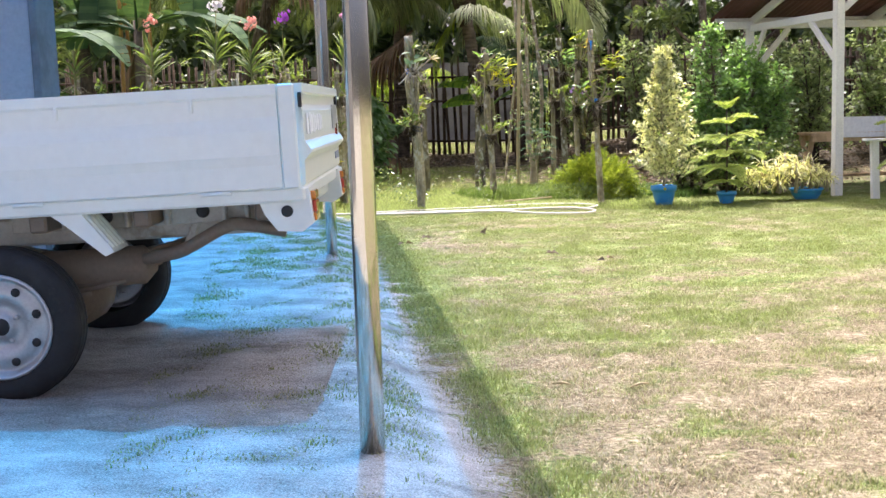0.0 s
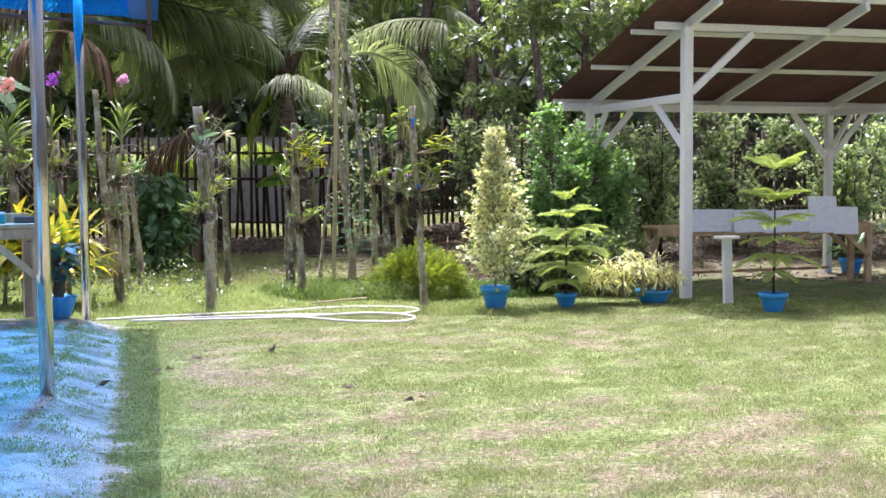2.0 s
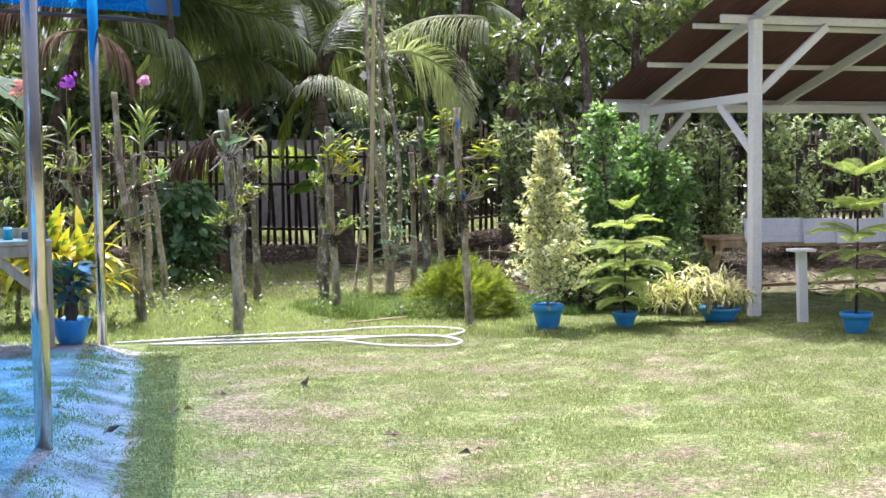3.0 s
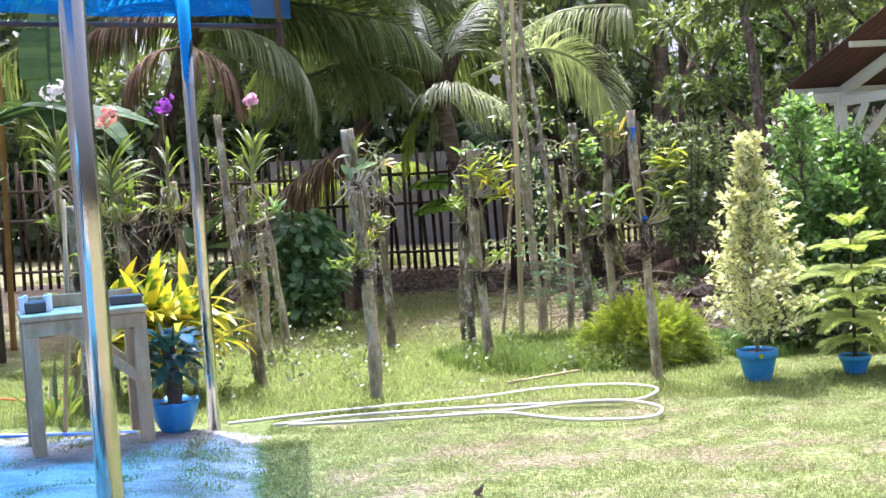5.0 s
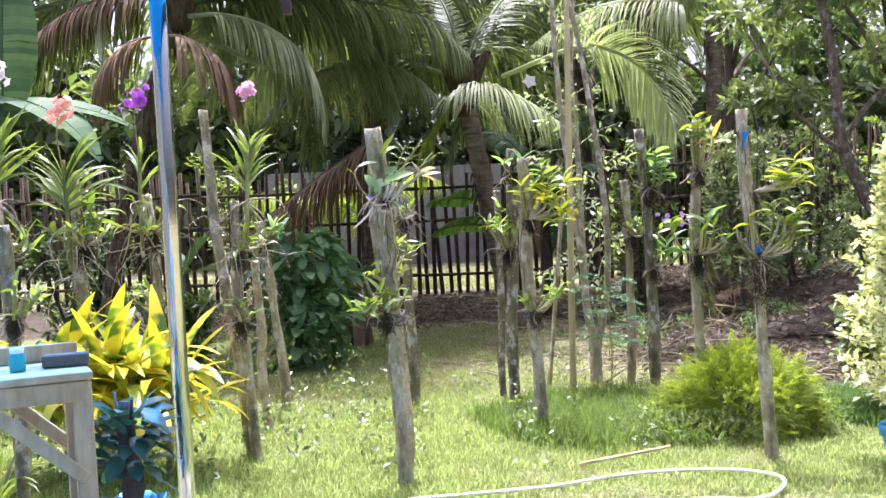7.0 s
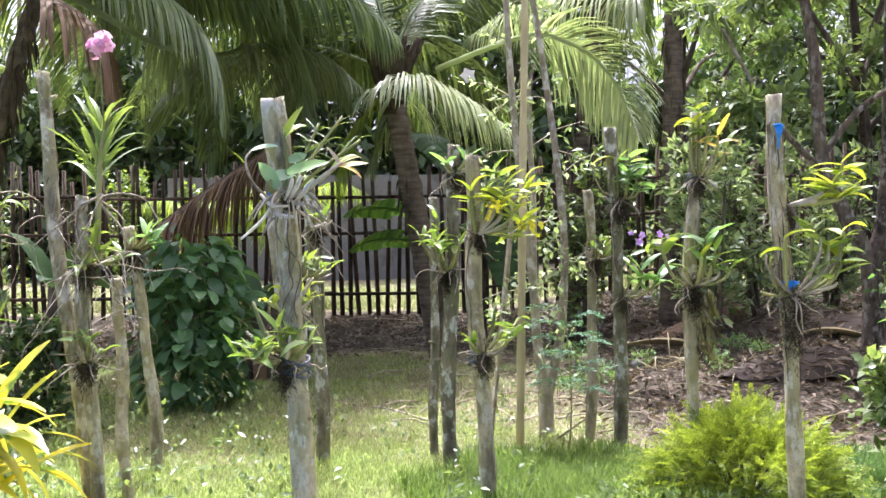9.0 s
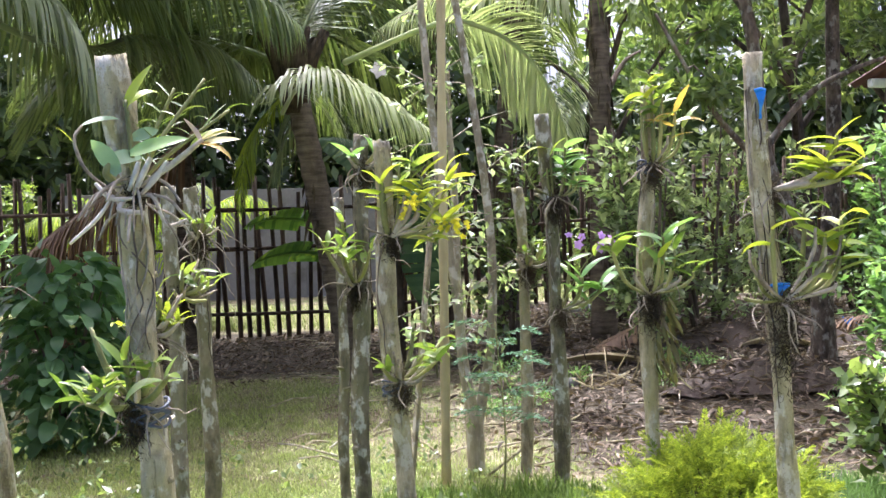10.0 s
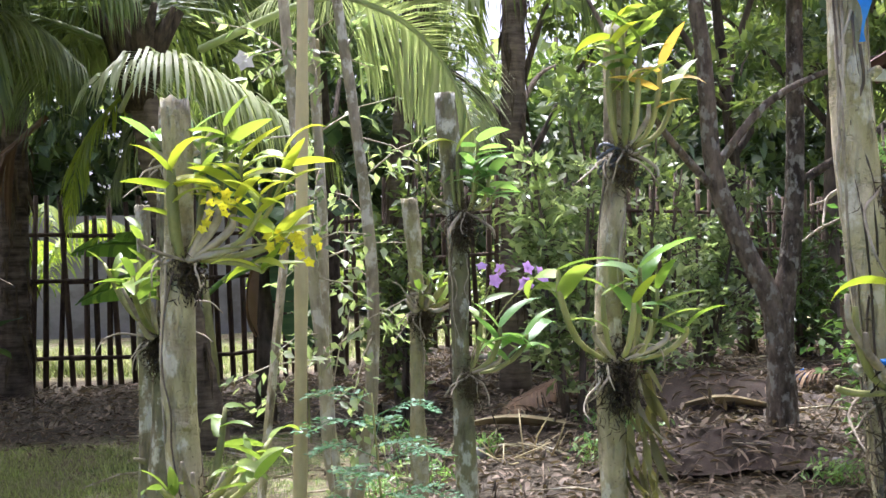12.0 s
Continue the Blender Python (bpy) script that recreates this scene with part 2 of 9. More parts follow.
M["white_wood"] = paint_mat("white_painted_wood", (0.86, 0.85, 0.82), 0.55, 0, (0.46, 0.42, 0.36), 0.66, 6.0, 0.0, 0.25)
M["board"] = paint_mat("white_sheet_board", (0.94, 0.94, 0.95), 0.45, 0, (0.78, 0.78, 0.78), 0.72, 3.0, 0.0, 0.1)
M["truck"] = paint_mat("white_truck_enamel", (0.84, 0.875, 0.81), 0.42, 0, (0.66, 0.64, 0.59), 0.66, 3.0, 0.15, 0.01, 0.25)
M["under"] = paint_mat("dusty_chassis_steel", (0.22, 0.17, 0.125), 0.7, 0.2, (0.24, 0.19, 0.14), 0.5, 8.0)
M["under_light"] = paint_mat("dusty_painted_frame", (0.50, 0.48, 0.42), 0.6, 0.0, (0.26, 0.21, 0.15), 0.56, 8.0)
M["rubber"] = paint_mat("tyre_rubber", (0.022, 0.022, 0.022), 0.75, 0, (0.07, 0.06, 0.05), 0.58, 9.0, 0.0, 0.3)
M["black"] = paint_mat("black_plastic", (0.02, 0.02, 0.02), 0.5)
M["rim"] = paint_mat("silver_wheel_paint", (0.55, 0.55, 0.54), 0.38, 0.6, (0.25, 0.2, 0.16), 0.62, 12.0)
M["lens_red"] = paint_mat("red_lamp_lens", (0.42, 0.03, 0.015), 0.12, 0, (0.3, 0.05, 0.03), 0.8, 20, 0.5)
M["lens_amber"] = paint_mat("amber_lamp_lens", (0.62, 0.20, 0.02), 0.12, 0, (0.5, 0.2, 0.05), 0.8, 20, 0.5)
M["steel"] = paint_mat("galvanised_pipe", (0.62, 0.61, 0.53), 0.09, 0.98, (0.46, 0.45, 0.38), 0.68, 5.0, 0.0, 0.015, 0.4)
M["rust"] = paint_mat("rusty_angle_iron", (0.11, 0.07, 0.055), 0.7, 0.3, (0.2, 0.08, 0.04), 0.5, 10)
M["blue_pot"] = paint_mat("blue_painted_clay", (0.05, 0.34, 0.74), 0.42, 0, (0.24, 0.50, 0.78), 0.6, 7.0, 0.0, 0.2)
M["soil"] = paint_mat("potting_soil", (0.05, 0.035, 0.025), 0.95, 0, (0.12, 0.09, 0.06), 0.55, 30, 0.0, 0.8)
M["hose"] = paint_mat("white_hose_rubber", (0.74, 0.70, 0.60), 0.5, 0, (0.5, 0.42, 0.3), 0.62, 6.0)
M["blue_pipe"] = paint_mat("blue_pipe_plastic", (0.02, 0.12, 0.62), 0.35)
M["blue_rag"] = paint_mat("blue_plastic_strip", (0.02, 0.22, 0.75), 0.45)
M["teal"] = paint_mat("teal_jar_plastic", (0.05, 0.45, 0.50), 0.35)
M["brick"] = paint_mat("dark_wood_block", (0.15, 0.12, 0.10), 0.8, 0, (0.25, 0.2, 0.16), 0.6, 20)
M["tape"] = paint_mat("grey_mesh_wrap", (0.10, 0.11, 0.13), 0.8)
M["column"] = paint_mat("blue_grey_wall_paint", (0.42, 0.40, 0.38), 0.6, 0, (0.46, 0.45, 0.43), 0.62, 3.0)
M["concrete"] = paint_mat("grey_rendered_wall", (0.21, 0.205, 0.195), 0.85, 0, (0.13, 0.12, 0.105), 0.52, 2.0, 0.0, 0.3)
M["bar_dark"] = paint_mat("blue_grey_lettering", (0.30, 0.36, 0.46), 0.5)
for key, c in (("orange", (0.86, 0.46, 0.36)), ("pink", (0.86, 0.50, 0.66)), ("purple", (0.46, 0.12, 0.60)), ("white", (0.80, 0.78, 0.74)), ("lilac", (0.58, 0.36, 0.72)), ("yellow", (0.80, 0.74, 0.03))):
    M["petal_" + key] = leaf_mat(key + "_petal", tuple(v * 0.8 for v in c), tuple(min(1, v * 1.15) for v in c), 0.35, 0.55, through=(1.0, 0.95, 1.0))


def tarp_mat():
    m, nt, b, out = shader("blue_woven_tarpaulin")
    n = noise_of(nt, 1.3, 4.0)
    col = ramp(nt, n.outputs[0], [(0.3, (0.02, 0.16, 0.62)), (0.7, (0.05, 0.30, 0.82))]).outputs[0]
    nt.links.new(col, b.inputs["Base Color"])
    b.inputs["Roughness"].default_value = 0.45
    tr = nt.nodes.new("ShaderNodeBsdfTranslucent")
    nt.links.new(ramp(nt, n.outputs[0], [(0.3, (0.004, 0.18, 0.86)), (0.7, (0.008, 0.24, 0.94))]).outputs[0], tr.inputs[0])
    mx = nt.nodes.new("ShaderNodeMixShader")
    mx.inputs[0].default_value = 0.3
    nt.links.new(b.outputs[0], mx.inputs[1])
    nt.links.new(tr.outputs[0], mx.inputs[2])
    # the weave lets part of the sun straight through, tinted blue
    clear = nt.nodes.new("ShaderNodeBsdfTransparent")
    clear.inputs[0].default_value = (0.035, 0.43, 1.0, 1)
    weave = nt.nodes.new("ShaderNodeMixShader")
    weave.inputs[0].default_value = 0.78
    nt.links.new(mx.outputs[0], weave.inputs[1])
    nt.links.new(clear.outputs[0], weave.inputs[2])
    nt.links.new(weave.outputs[0], out.inputs["Surface"])
    return m


def roof_mat():
    m, nt, b, out = shader("oxide_red_roof_sheet")
    big, streaks = noise_of(nt, 1.2, 5.0), noise_of(nt, 9.0, 4.0, (1, 0.1, 1))
    v = calc(nt, "ADD", calc(nt, "MULTIPLY", big.outputs[0], 0.5), calc(nt, "MULTIPLY", streaks.outputs[0], 0.5))
    nt.links.new(ramp(nt, v, [(0.3, (0.055, 0.022, 0.022)), (0.7, (0.14, 0.055, 0.05))]).outputs[0], b.inputs["Base Color"])
    b.inputs["Roughness"].default_value = 0.6
    return m


M["tarp"], M["roof"] = tarp_mat(), roof_mat()


def shade_strip_mat():
    m, nt, b, out = shader("added_shade_strip")
    b.inputs["Base Color"].default_value = (0.03, 0.16, 0.6, 1)
    clear = nt.nodes.new("ShaderNodeBsdfTransparent")
    clear.inputs[0].default_value = (0.4, 0.75, 1.0, 1)
    mx = nt.nodes.new("ShaderNodeMixShader")
    mx.inputs[0].default_value = 0.03
    nt.links.new(b.outputs[0], mx.inputs[1])
    nt.links.new(clear.outputs[0], mx.inputs[2])
    nt.links.new(mx.outputs[0], out.inputs["Surface"])
    return m


M["hem"] = shade_strip_mat()


def ground_mat():
    """Mown lawn with dry and bare patches; sandy pad, leaf litter and rough grass by area."""
    m, nt, b, out = shader("yard_ground")
    big = noise_of(nt, 0.55, 5.0, None, "World")
    mid = noise_of(nt, 3.2, 5.0, (1, 1.6, 1), "World")
    fine = noise_of(nt, 38.0, 4.0, (1, 1.5, 1), "World")
    grit = noise_of(nt, 170.0, 3.0, None, "World")

    def area(name):
        a = nt.nodes.new("ShaderNodeAttribute")
        a.attribute_name = name
        return a.outputs["Fac"]

    v = calc(nt, "ADD", calc(nt, "MULTIPLY", mid.outputs[0], 0.35), calc(nt, "MULTIPLY", fine.outputs[0], 0.65))
    green = ramp(nt, v, [(0.37, (0.06, 0.09, 0.026)), (0.5, (0.19, 0.245, 0.075)), (0.65, (0.41, 0.44, 0.20))]).outputs[0]
    straw = ramp(nt, v, [(0.36, (0.085, 0.064, 0.04)), (0.5, (0.235, 0.195, 0.122)), (0.66, (0.48, 0.43, 0.29))]).outputs[0]
    tufts = noise_of(nt, 11.0, 5.0, (1, 1.3, 1), "World")
    swath = noise_of(nt, 1.0, 3.0, (0.9, 7.0, 1), "World")
    dry = calc(nt, "ADD", area("dry"), calc(nt, "MULTIPLY", calc(nt, "SUBTRACT", swath.outputs[0], 0.5), 0.45))
    dry = calc(nt, "ADD", dry, calc(nt, "MULTIPLY", calc(nt, "SUBTRACT", fine.outputs[0], 0.5), 1.1))
    dry = calc(nt, "ADD", dry, calc(nt, "MULTIPLY", calc(nt, "SUBTRACT", mid.outputs[0], 0.5), 0.6))
    dry = calc(nt, "ADD", dry, calc(nt, "MULTIPLY", calc(nt, "SUBTRACT", tufts.outputs[0], 0.5), 1.5))
    col = blend(nt, ramp(nt, dry, [(0.33, (0, 0, 0)), (0.62, (1, 1, 1))]).outputs[0], green, straw)
    sand = ramp(nt, calc(nt, "ADD", calc(nt, "MULTIPLY", mid.outputs[0], 0.5), calc(nt, "MULTIPLY", grit.outputs[0], 0.5)),
                [(0.38, (0.17, 0.165, 0.14)), (0.5, (0.35, 0.335, 0.30)), (0.63, (0.55, 0.535, 0.50))]).outputs[0]
    p = calc(nt, "ADD", area("pad"), calc(nt, "MULTIPLY", calc(nt, "SUBTRACT", mid.outputs[0], 0.5), 0.9))
    p = calc(nt, "ADD", p, calc(nt, "MULTIPLY", calc(nt, "SUBTRACT", fine.outputs[0], 0.5), 0.9))
    p = calc(nt, "ADD", p, calc(nt, "MULTIPLY", calc(nt, "SUBTRACT", tufts.outputs[0], 0.5), 0.9))
    col = blend(nt, ramp(nt, p, [(0.42, (0, 0, 0)), (0.6, (1, 1, 1))]).outputs[0], col, sand)
    dirt = ramp(nt, v, [(0.34, (0.025, 0.019, 0.014)), (0.52, (0.085, 0.07, 0.05)), (0.72, (0.25, 0.21, 0.15))]).outputs[0]
    q = calc(nt, "ADD", area("litter"), calc(nt, "MULTIPLY", calc(nt, "SUBTRACT", mid.outputs[0], 0.5), 0.8))
    col = blend(nt, ramp(nt, q, [(0.4, (0, 0, 0)), (0.62, (1, 1, 1))]).outputs[0], col, dirt)
    nt.links.new(col, b.inputs["Base Color"])
    b.inputs["Roughness"].default_value = 0.95
    b.inputs["Specular IOR Level"].default_value = 0.15
    h = calc(nt, "ADD", fine.outputs[0], calc(nt, "MULTIPLY", grit.outputs[0], 0.35))
    relief(nt, b, h, 0.8, 0.03)
    return m


def blade_mat():
    m, nt, b, out = shader("grass_blade")
    a = nt.nodes.new("ShaderNodeAttribute")
    a.attribute_name = "tone"
    nt.links.new(a.outputs["Color"], b.inputs["Base Color"])
    b.inputs["Roughness"].default_value = 0.5
    b.inputs["Specular IOR Level"].default_value = 0.3
    tr = nt.nodes.new("ShaderNodeBsdfTranslucent")
    nt.links.new(a.outputs["Color"], tr.inputs[0])
    mx = nt.nodes.new("ShaderNodeMixShader")
    mx.inputs[0].default_value = 0.55
    nt.links.new(b.outputs[0], mx.inputs[1])
    nt.links.new(tr.outputs[0], mx.inputs[2])
    nt.links.new(mx.outputs[0], out.inputs["Surface"])
    return m


M["ground"], M["blade"] = ground_mat(), blade_mat()

# ---- mesh tools ----
rng = np.random.default_rng(7)


class Geo:
    """Gathers faces of one mesh."""

    def __init__(self):
        self.v, self.q, self.t, self.n = [], [], [], 0
        self.boxy = False

    def add(self, v, quads=(), tris=()):
        v = np.asarray(v, float).reshape(-1, 3)
        if len(quads):
            self.q.append(np.asarray(quads, int).reshape(-1, 4) + self.n)
        if len(tris):
            self.t.append(np.asarray(tris, int).reshape(-1, 3) + self.n)
        self.v.append(v)
        self.n += len(v)
        return self

    def mesh(self, name, smooth=False):
        me = bpy.data.meshes.new(name)
        v = np.concatenate(self.v)
        q = np.concatenate(self.q) if self.q else np.zeros((0, 4), int)
        t = np.concatenate(self.t) if self.t else np.zeros((0, 3), int)
        me.vertices.add(len(v))
        me.vertices.foreach_set("co", v.ravel())
        idx = np.concatenate([q.ravel(), t.ravel()])
        me.loops.add(len(idx))
        me.loops.foreach_set("vertex_index", idx)
        me.polygons.add(len(q) + len(t))
        me.polygons.foreach_set("loop_start", np.concatenate([np.arange(len(q)) * 4, len(q) * 4 + np.arange(len(t)) * 3]))
        me.polygons.foreach_set("use_smooth", np.full(len(q) + len(t), smooth))
        me.update(calc_edges=True)
        me.validate()
        return me


def unit(v):
    v = np.asarray(v, float)
    return v / np.maximum(np.linalg.norm(v, axis=-1, keepdims=True), 1e-9)


def tube(g, pts, radii, sides=8, cap=True, rough=0.0):
    """A round, tapered rod along pts."""
    pts = np.asarray(pts, float)
    n = len(pts)
    radii = np.atleast_1d(np.asarray(radii, float))
    radii = np.interp(np.linspace(0, 1, n), np.linspace(0, 1, len(radii)), radii) if len(radii) > 1 else np.full(n, radii[0])
    tan = unit(np.gradient(pts, axis=0))
    ref = np.array([0.0, 0, 1]) if abs(tan[0][2]) < 0.9 else np.array([1.0, 0, 0])
    a = np.linspace(0, 2 * np.pi, sides, endpoint=False)
    rings = []
    for i in range(n):
        s = unit(np.cross(tan[i], ref))
        u = np.cross(s, tan[i])
        r = radii[i] * (1 + rough * rng.uniform(-1, 1, sides))
        rings.append(pts[i] + np.outer(np.cos(a) * r, s) + np.outer(np.sin(a) * r, u))
    v = np.concatenate(rings)
    i, j = np.meshgrid(np.arange(n - 1), np.arange(sides), indexing="ij")
    k = (j + 1) % sides
    q = np.stack([i * sides + j, i * sides + k, (i + 1) * sides + k, (i + 1) * sides + j], -1).reshape(-1, 4)
    t = []
    if cap:
        v = np.concatenate([v, pts[:1], pts[-1:]])
        c0, c1 = n * sides, n * sides + 1
        for j in range(sides):
            t += [(c0, (j + 1) % sides, j), (c1, (n - 1) * sides + j, (n - 1) * sides + (j + 1) % sides)]
    return g.add(v, q, t)


def curve(pts, n=24):
    """A smooth way through pts."""
    p = np.asarray(pts, float)
    p = np.concatenate([2 * p[:1] - p[1:2], p, 2 * p[-1:] - p[-2:-1]])
    out = []
    for i in range(1, len(p) - 2):
        for s in np.linspace(0, 1, max(2, n // (len(p) - 3)), endpoint=False):
            a, b, c, d = p[i - 1:i + 3]
            out.append(0.5 * (2 * b + (c - a) * s + (2 * a - 5 * b + 4 * c - d) * s * s + (3 * b - a - 3 * c + d) * s ** 3))
    out.append(p[-2])
    return np.array(out)


def lathe(g, profile, n=28, wave=0.0, lobes=0, centre=(0, 0, 0), axis="z"):
    """A turned form from (radius, height) pairs; wave: scalloped rim."""
    a = np.linspace(0, 2 * np.pi, n, endpoint=False)
    rows = []
    top = max(h for _, h in profile)
    low = min(h for _, h in profile)
    for r, h in profile:
        k = ((h - low) / max(1e-6, top - low)) ** 4
        rr = r * (1 + wave * k * np.cos(lobes * a))
        zz = h + wave * 0.5 * k * r * np.cos(lobes * a)
        if axis == "z":
            rows.append(np.stack([rr * np.cos(a), rr * np.sin(a), np.broadcast_to(zz, a.shape)], -1))
        else:
            rows.append(np.stack([rr * np.cos(a), np.broadcast_to(zz, a.shape), rr * np.sin(a)], -1))
    v = np.concatenate(rows) + np.asarray(centre)
    i, j = np.meshgrid(np.arange(len(profile) - 1), np.arange(n), indexing="ij")
    k = (j + 1) % n
    return g.add(v, np.stack([i * n + j, i * n + k, (i + 1) * n + k, (i + 1) * n + j], -1).reshape(-1, 4))


def block(g, size, centre=(0, 0, 0), turn=None, bevel=0.006):
    """A box with its edges cut."""
    g.boxy = True
    sx, sy, sz = (s / 2 for s in size)
    b = min(bevel, 0.4 * min(sx, sy, sz))
    v, names = [], {}
    for x in (-1, 1):
        for y in (-1, 1):
            for z in (-1, 1):
                for ax in range(3):
                    p = [x * (sx - b), y * (sy - b), z * (sz - b)]
                    p[ax] = (x * sx, y * sy, z * sz)[ax]
                    names[(x, y, z, ax)] = len(v)
                    v.append(p)
    q, t = [], []
    for ax in range(3):
        o = [i for i in range(3) if i != ax]
        for s in (-1, 1):
            f = []
            for c, d in ((-1, -1), (1, -1), (1, 1), (-1, 1)):
                k = [0, 0, 0]
                k[ax], k[o[0]], k[o[1]] = s, c, d
                f.append(names[(*k, ax)])
            q.append(f)
        for c in (-1, 1):
            for d in (-1, 1):
                k = [[0, 0, 0], [0, 0, 0]]
                for e, s in zip(k, (-1, 1)):
                    e[ax], e[o[0]], e[o[1]] = s, c, d
                q.append([names[(*k[0], o[0])], names[(*k[1], o[0])], names[(*k[1], o[1])], names[(*k[0], o[1])]])
    for x in (-1, 1):
        for y in (-1, 1):
            for z in (-1, 1):
                t.append([names[(x, y, z, i)] for i in range(3)])
    v = np.array(v)
    if turn is not None:
        v = v @ np.array(turn.to_3x3()).T
    return g.add(v + np.asarray(centre), q, t)


def beam(g, a, b, w, h, bevel=0.006):
    """A squared timber from a to b, w wide and h high."""
    a, b = Vector(a), Vector(b)
    d = b - a
    turn = d.to_track_quat("X", "Z").to_matrix()
    return block(g, (d.length, w, h), (a + b) / 2, turn, bevel)


def leaves(g, at, way, up, length, width, fold=0.18, droop=0.15):
    """Many small pointed leaves, each of two folded halves."""
    at, way = np.asarray(at, float), unit(way)
    n = len(at)
    side = unit(np.cross(way, up))
    nrm = np.cross(side, way)
    L = np.broadcast_to(np.asarray(length, float), (n,))[:, None]
    W = np.broadcast_to(np.asarray(width, float), (n,))[:, None] / 2
    mid = at + way * L * 0.45
    tip = at + way * L - nrm * L * droop
    v = np.stack([at, mid - side * W + nrm * W * fold, mid - nrm * W * fold, mid + side * W + nrm * W * fold, tip], 1).reshape(-1, 3)
    b = np.arange(n)[:, None] * 5
    q = np.concatenate([b + [0, 2, 4, 1], b + [0, 3, 4, 2]])
    return g.add(v, q)


def blade_leaf(length, width, bend=0.5, fold=0.25, n=7, point=1.0, wave=0.0, bow=0.0, stalk=0.0):
    """One long leaf along +x that arches down, folded along its midrib."""
    g = Geo()
    s = np.linspace(0, 1, n)
    ang = 0.0
    p, pts = np.zeros(3), []
    for i in range(n):
        pts.append(p.copy())
        ang = -bend * s[i] ** 1.3 * 1.7
        p = p + np.array([np.cos(ang), bow * s[i], np.sin(ang)]) * length / (n - 1)
    pts = np.array(pts)
    w = width / 2 * np.clip(np.sin(np.pi * np.clip(0.10 + 0.9 * s ** (0.75 if point >= 1 else 1.0), 0, 1)) ** 0.65, 0.05, 1)
    w = np.where(s < stalk, width * 0.06, w)
    w[-1] = width * 0.02
    up = np.stack([np.sin(bend * s), 0 * s, np.cos(bend * s)], -1)
    lift = w * fold + wave * width * np.sin(s * 9)
    left = pts + np.stack([0 * s, w, 0 * s], -1) + up * lift[:, None]
    right = pts - np.stack([0 * s, w, 0 * s], -1) + up * (w * fold - wave * width * np.sin(s * 8))[:, None]
    v = np.stack([left, pts, right], 1).reshape(-1, 3)
    q = []
    for i in range(n - 1):
        for k in (0, 1):
            q.append([i * 3 + k, i * 3 + k + 1, i * 3 + k + 4, i * 3 + k + 3])
    return g.add(v, q)


def thing(name, at, label="", category="", group="", kind="", turn=0.0):
    ob = new(name)
    ob.empty_display_size = 0.1
    ob.matrix_world = pose(*at, 0, 0, turn)
    return tagged(ob, label, category, group, kind)


def part(name, geo, material, parent=None, label="", smooth=True, m=None):
    """One mesh object under a thing or a part; geo may be a ready mesh."""
    me = geo.mesh(name, smooth and not geo.boxy) if isinstance(geo, Geo) else geo
    if not me.materials:
        me.materials.append(M[material])
    ob = new(name, me)
    ob.parent = parent
    if m is not None:
        ob.matrix_local = m
    return tagged(ob, label)


def sm(v):
    v = np.clip(v, 0, 1)
    return v * v * (3 - 2 * v)


def pad_of(x, y):
    """How far a place lies inside the sandy carport pad, in metres."""
    return np.minimum(0.71 - 0.160 * y - x, 10.25 - y - 0.35 * np.clip(x + 1.15, 0, 1))


def land(x, y):
    """Height of the ground."""
    z = -0.0122 * np.clip(x, -12, 12) + 0.09 * sm(pad_of(x, y) / 0.35)
    z = z + 0.26 * sm((y - 13.8) / 3.0) * sm((x - 1.2) / 2.2) + 0.10 * sm((y - 15.0) / 5.0)
    z = z + 0.012 * np.sin(x * 1.7 + 0.6 * y) * np.sin(y * 1.3) * sm(1 - pad_of(x, y) * 3)
    return z


def foot(x, y):
    return (x, y, float(land(np.float64(x), np.float64(y))))


# ---- ground ----
def spaced(lo, hi, step, far):
    near = np.arange(lo, hi + 1e-6, step)
    out = np.geomspace(step, far, 26)
    return np.concatenate([lo - np.cumsum(out)[::-1], near, hi + np.cumsum(out)])


def dryness(x, y):
    """Where the lawn is dry: broad patches with ragged edges, drier in front."""
    shape = np.shape(x)
    xf, yf = np.ravel(x), np.ravel(y)
    p = np.array([0.7 * noise.noise((a * 0.55, b * 0.7, 3.0)) + 0.8 * noise.noise((a * 1.7, b * 2.1, 9.0)) + 0.5 * noise.noise((a * 4.6, b * 5.2, 5.0)) + 0.7 * noise.noise((a * 11, b * 13, 2.0)) for a, b in zip(xf, yf)])
    front = sm((6.9 - yf) / 2.2)
    d = 0.24 + 0.42 * front + 0.30 * np.exp(-((xf + 0.1) ** 2 + (yf - 8.0) ** 2) / 0.8) - 0.12 * sm((yf - 10.3) / 1.0) + 0.42 * sm((yf - 12.6) / 1.2) + (0.42 + 0.32 * front) * p
    ring = np.hypot(xf - 1.0, yf - 8.2)
    d = d + 0.13 * np.sin(ring * 13.0 + 0.8 * np.sin(xf * 2)) * sm((3.4 - ring) / 1.5) * sm((ring - 0.4) / 0.4)
    d = d - 0.5 * np.exp(-((pad_of(xf, yf) + 0.15) / 0.13) ** 2)
    return np.clip(d, 0, 1).reshape(shape)


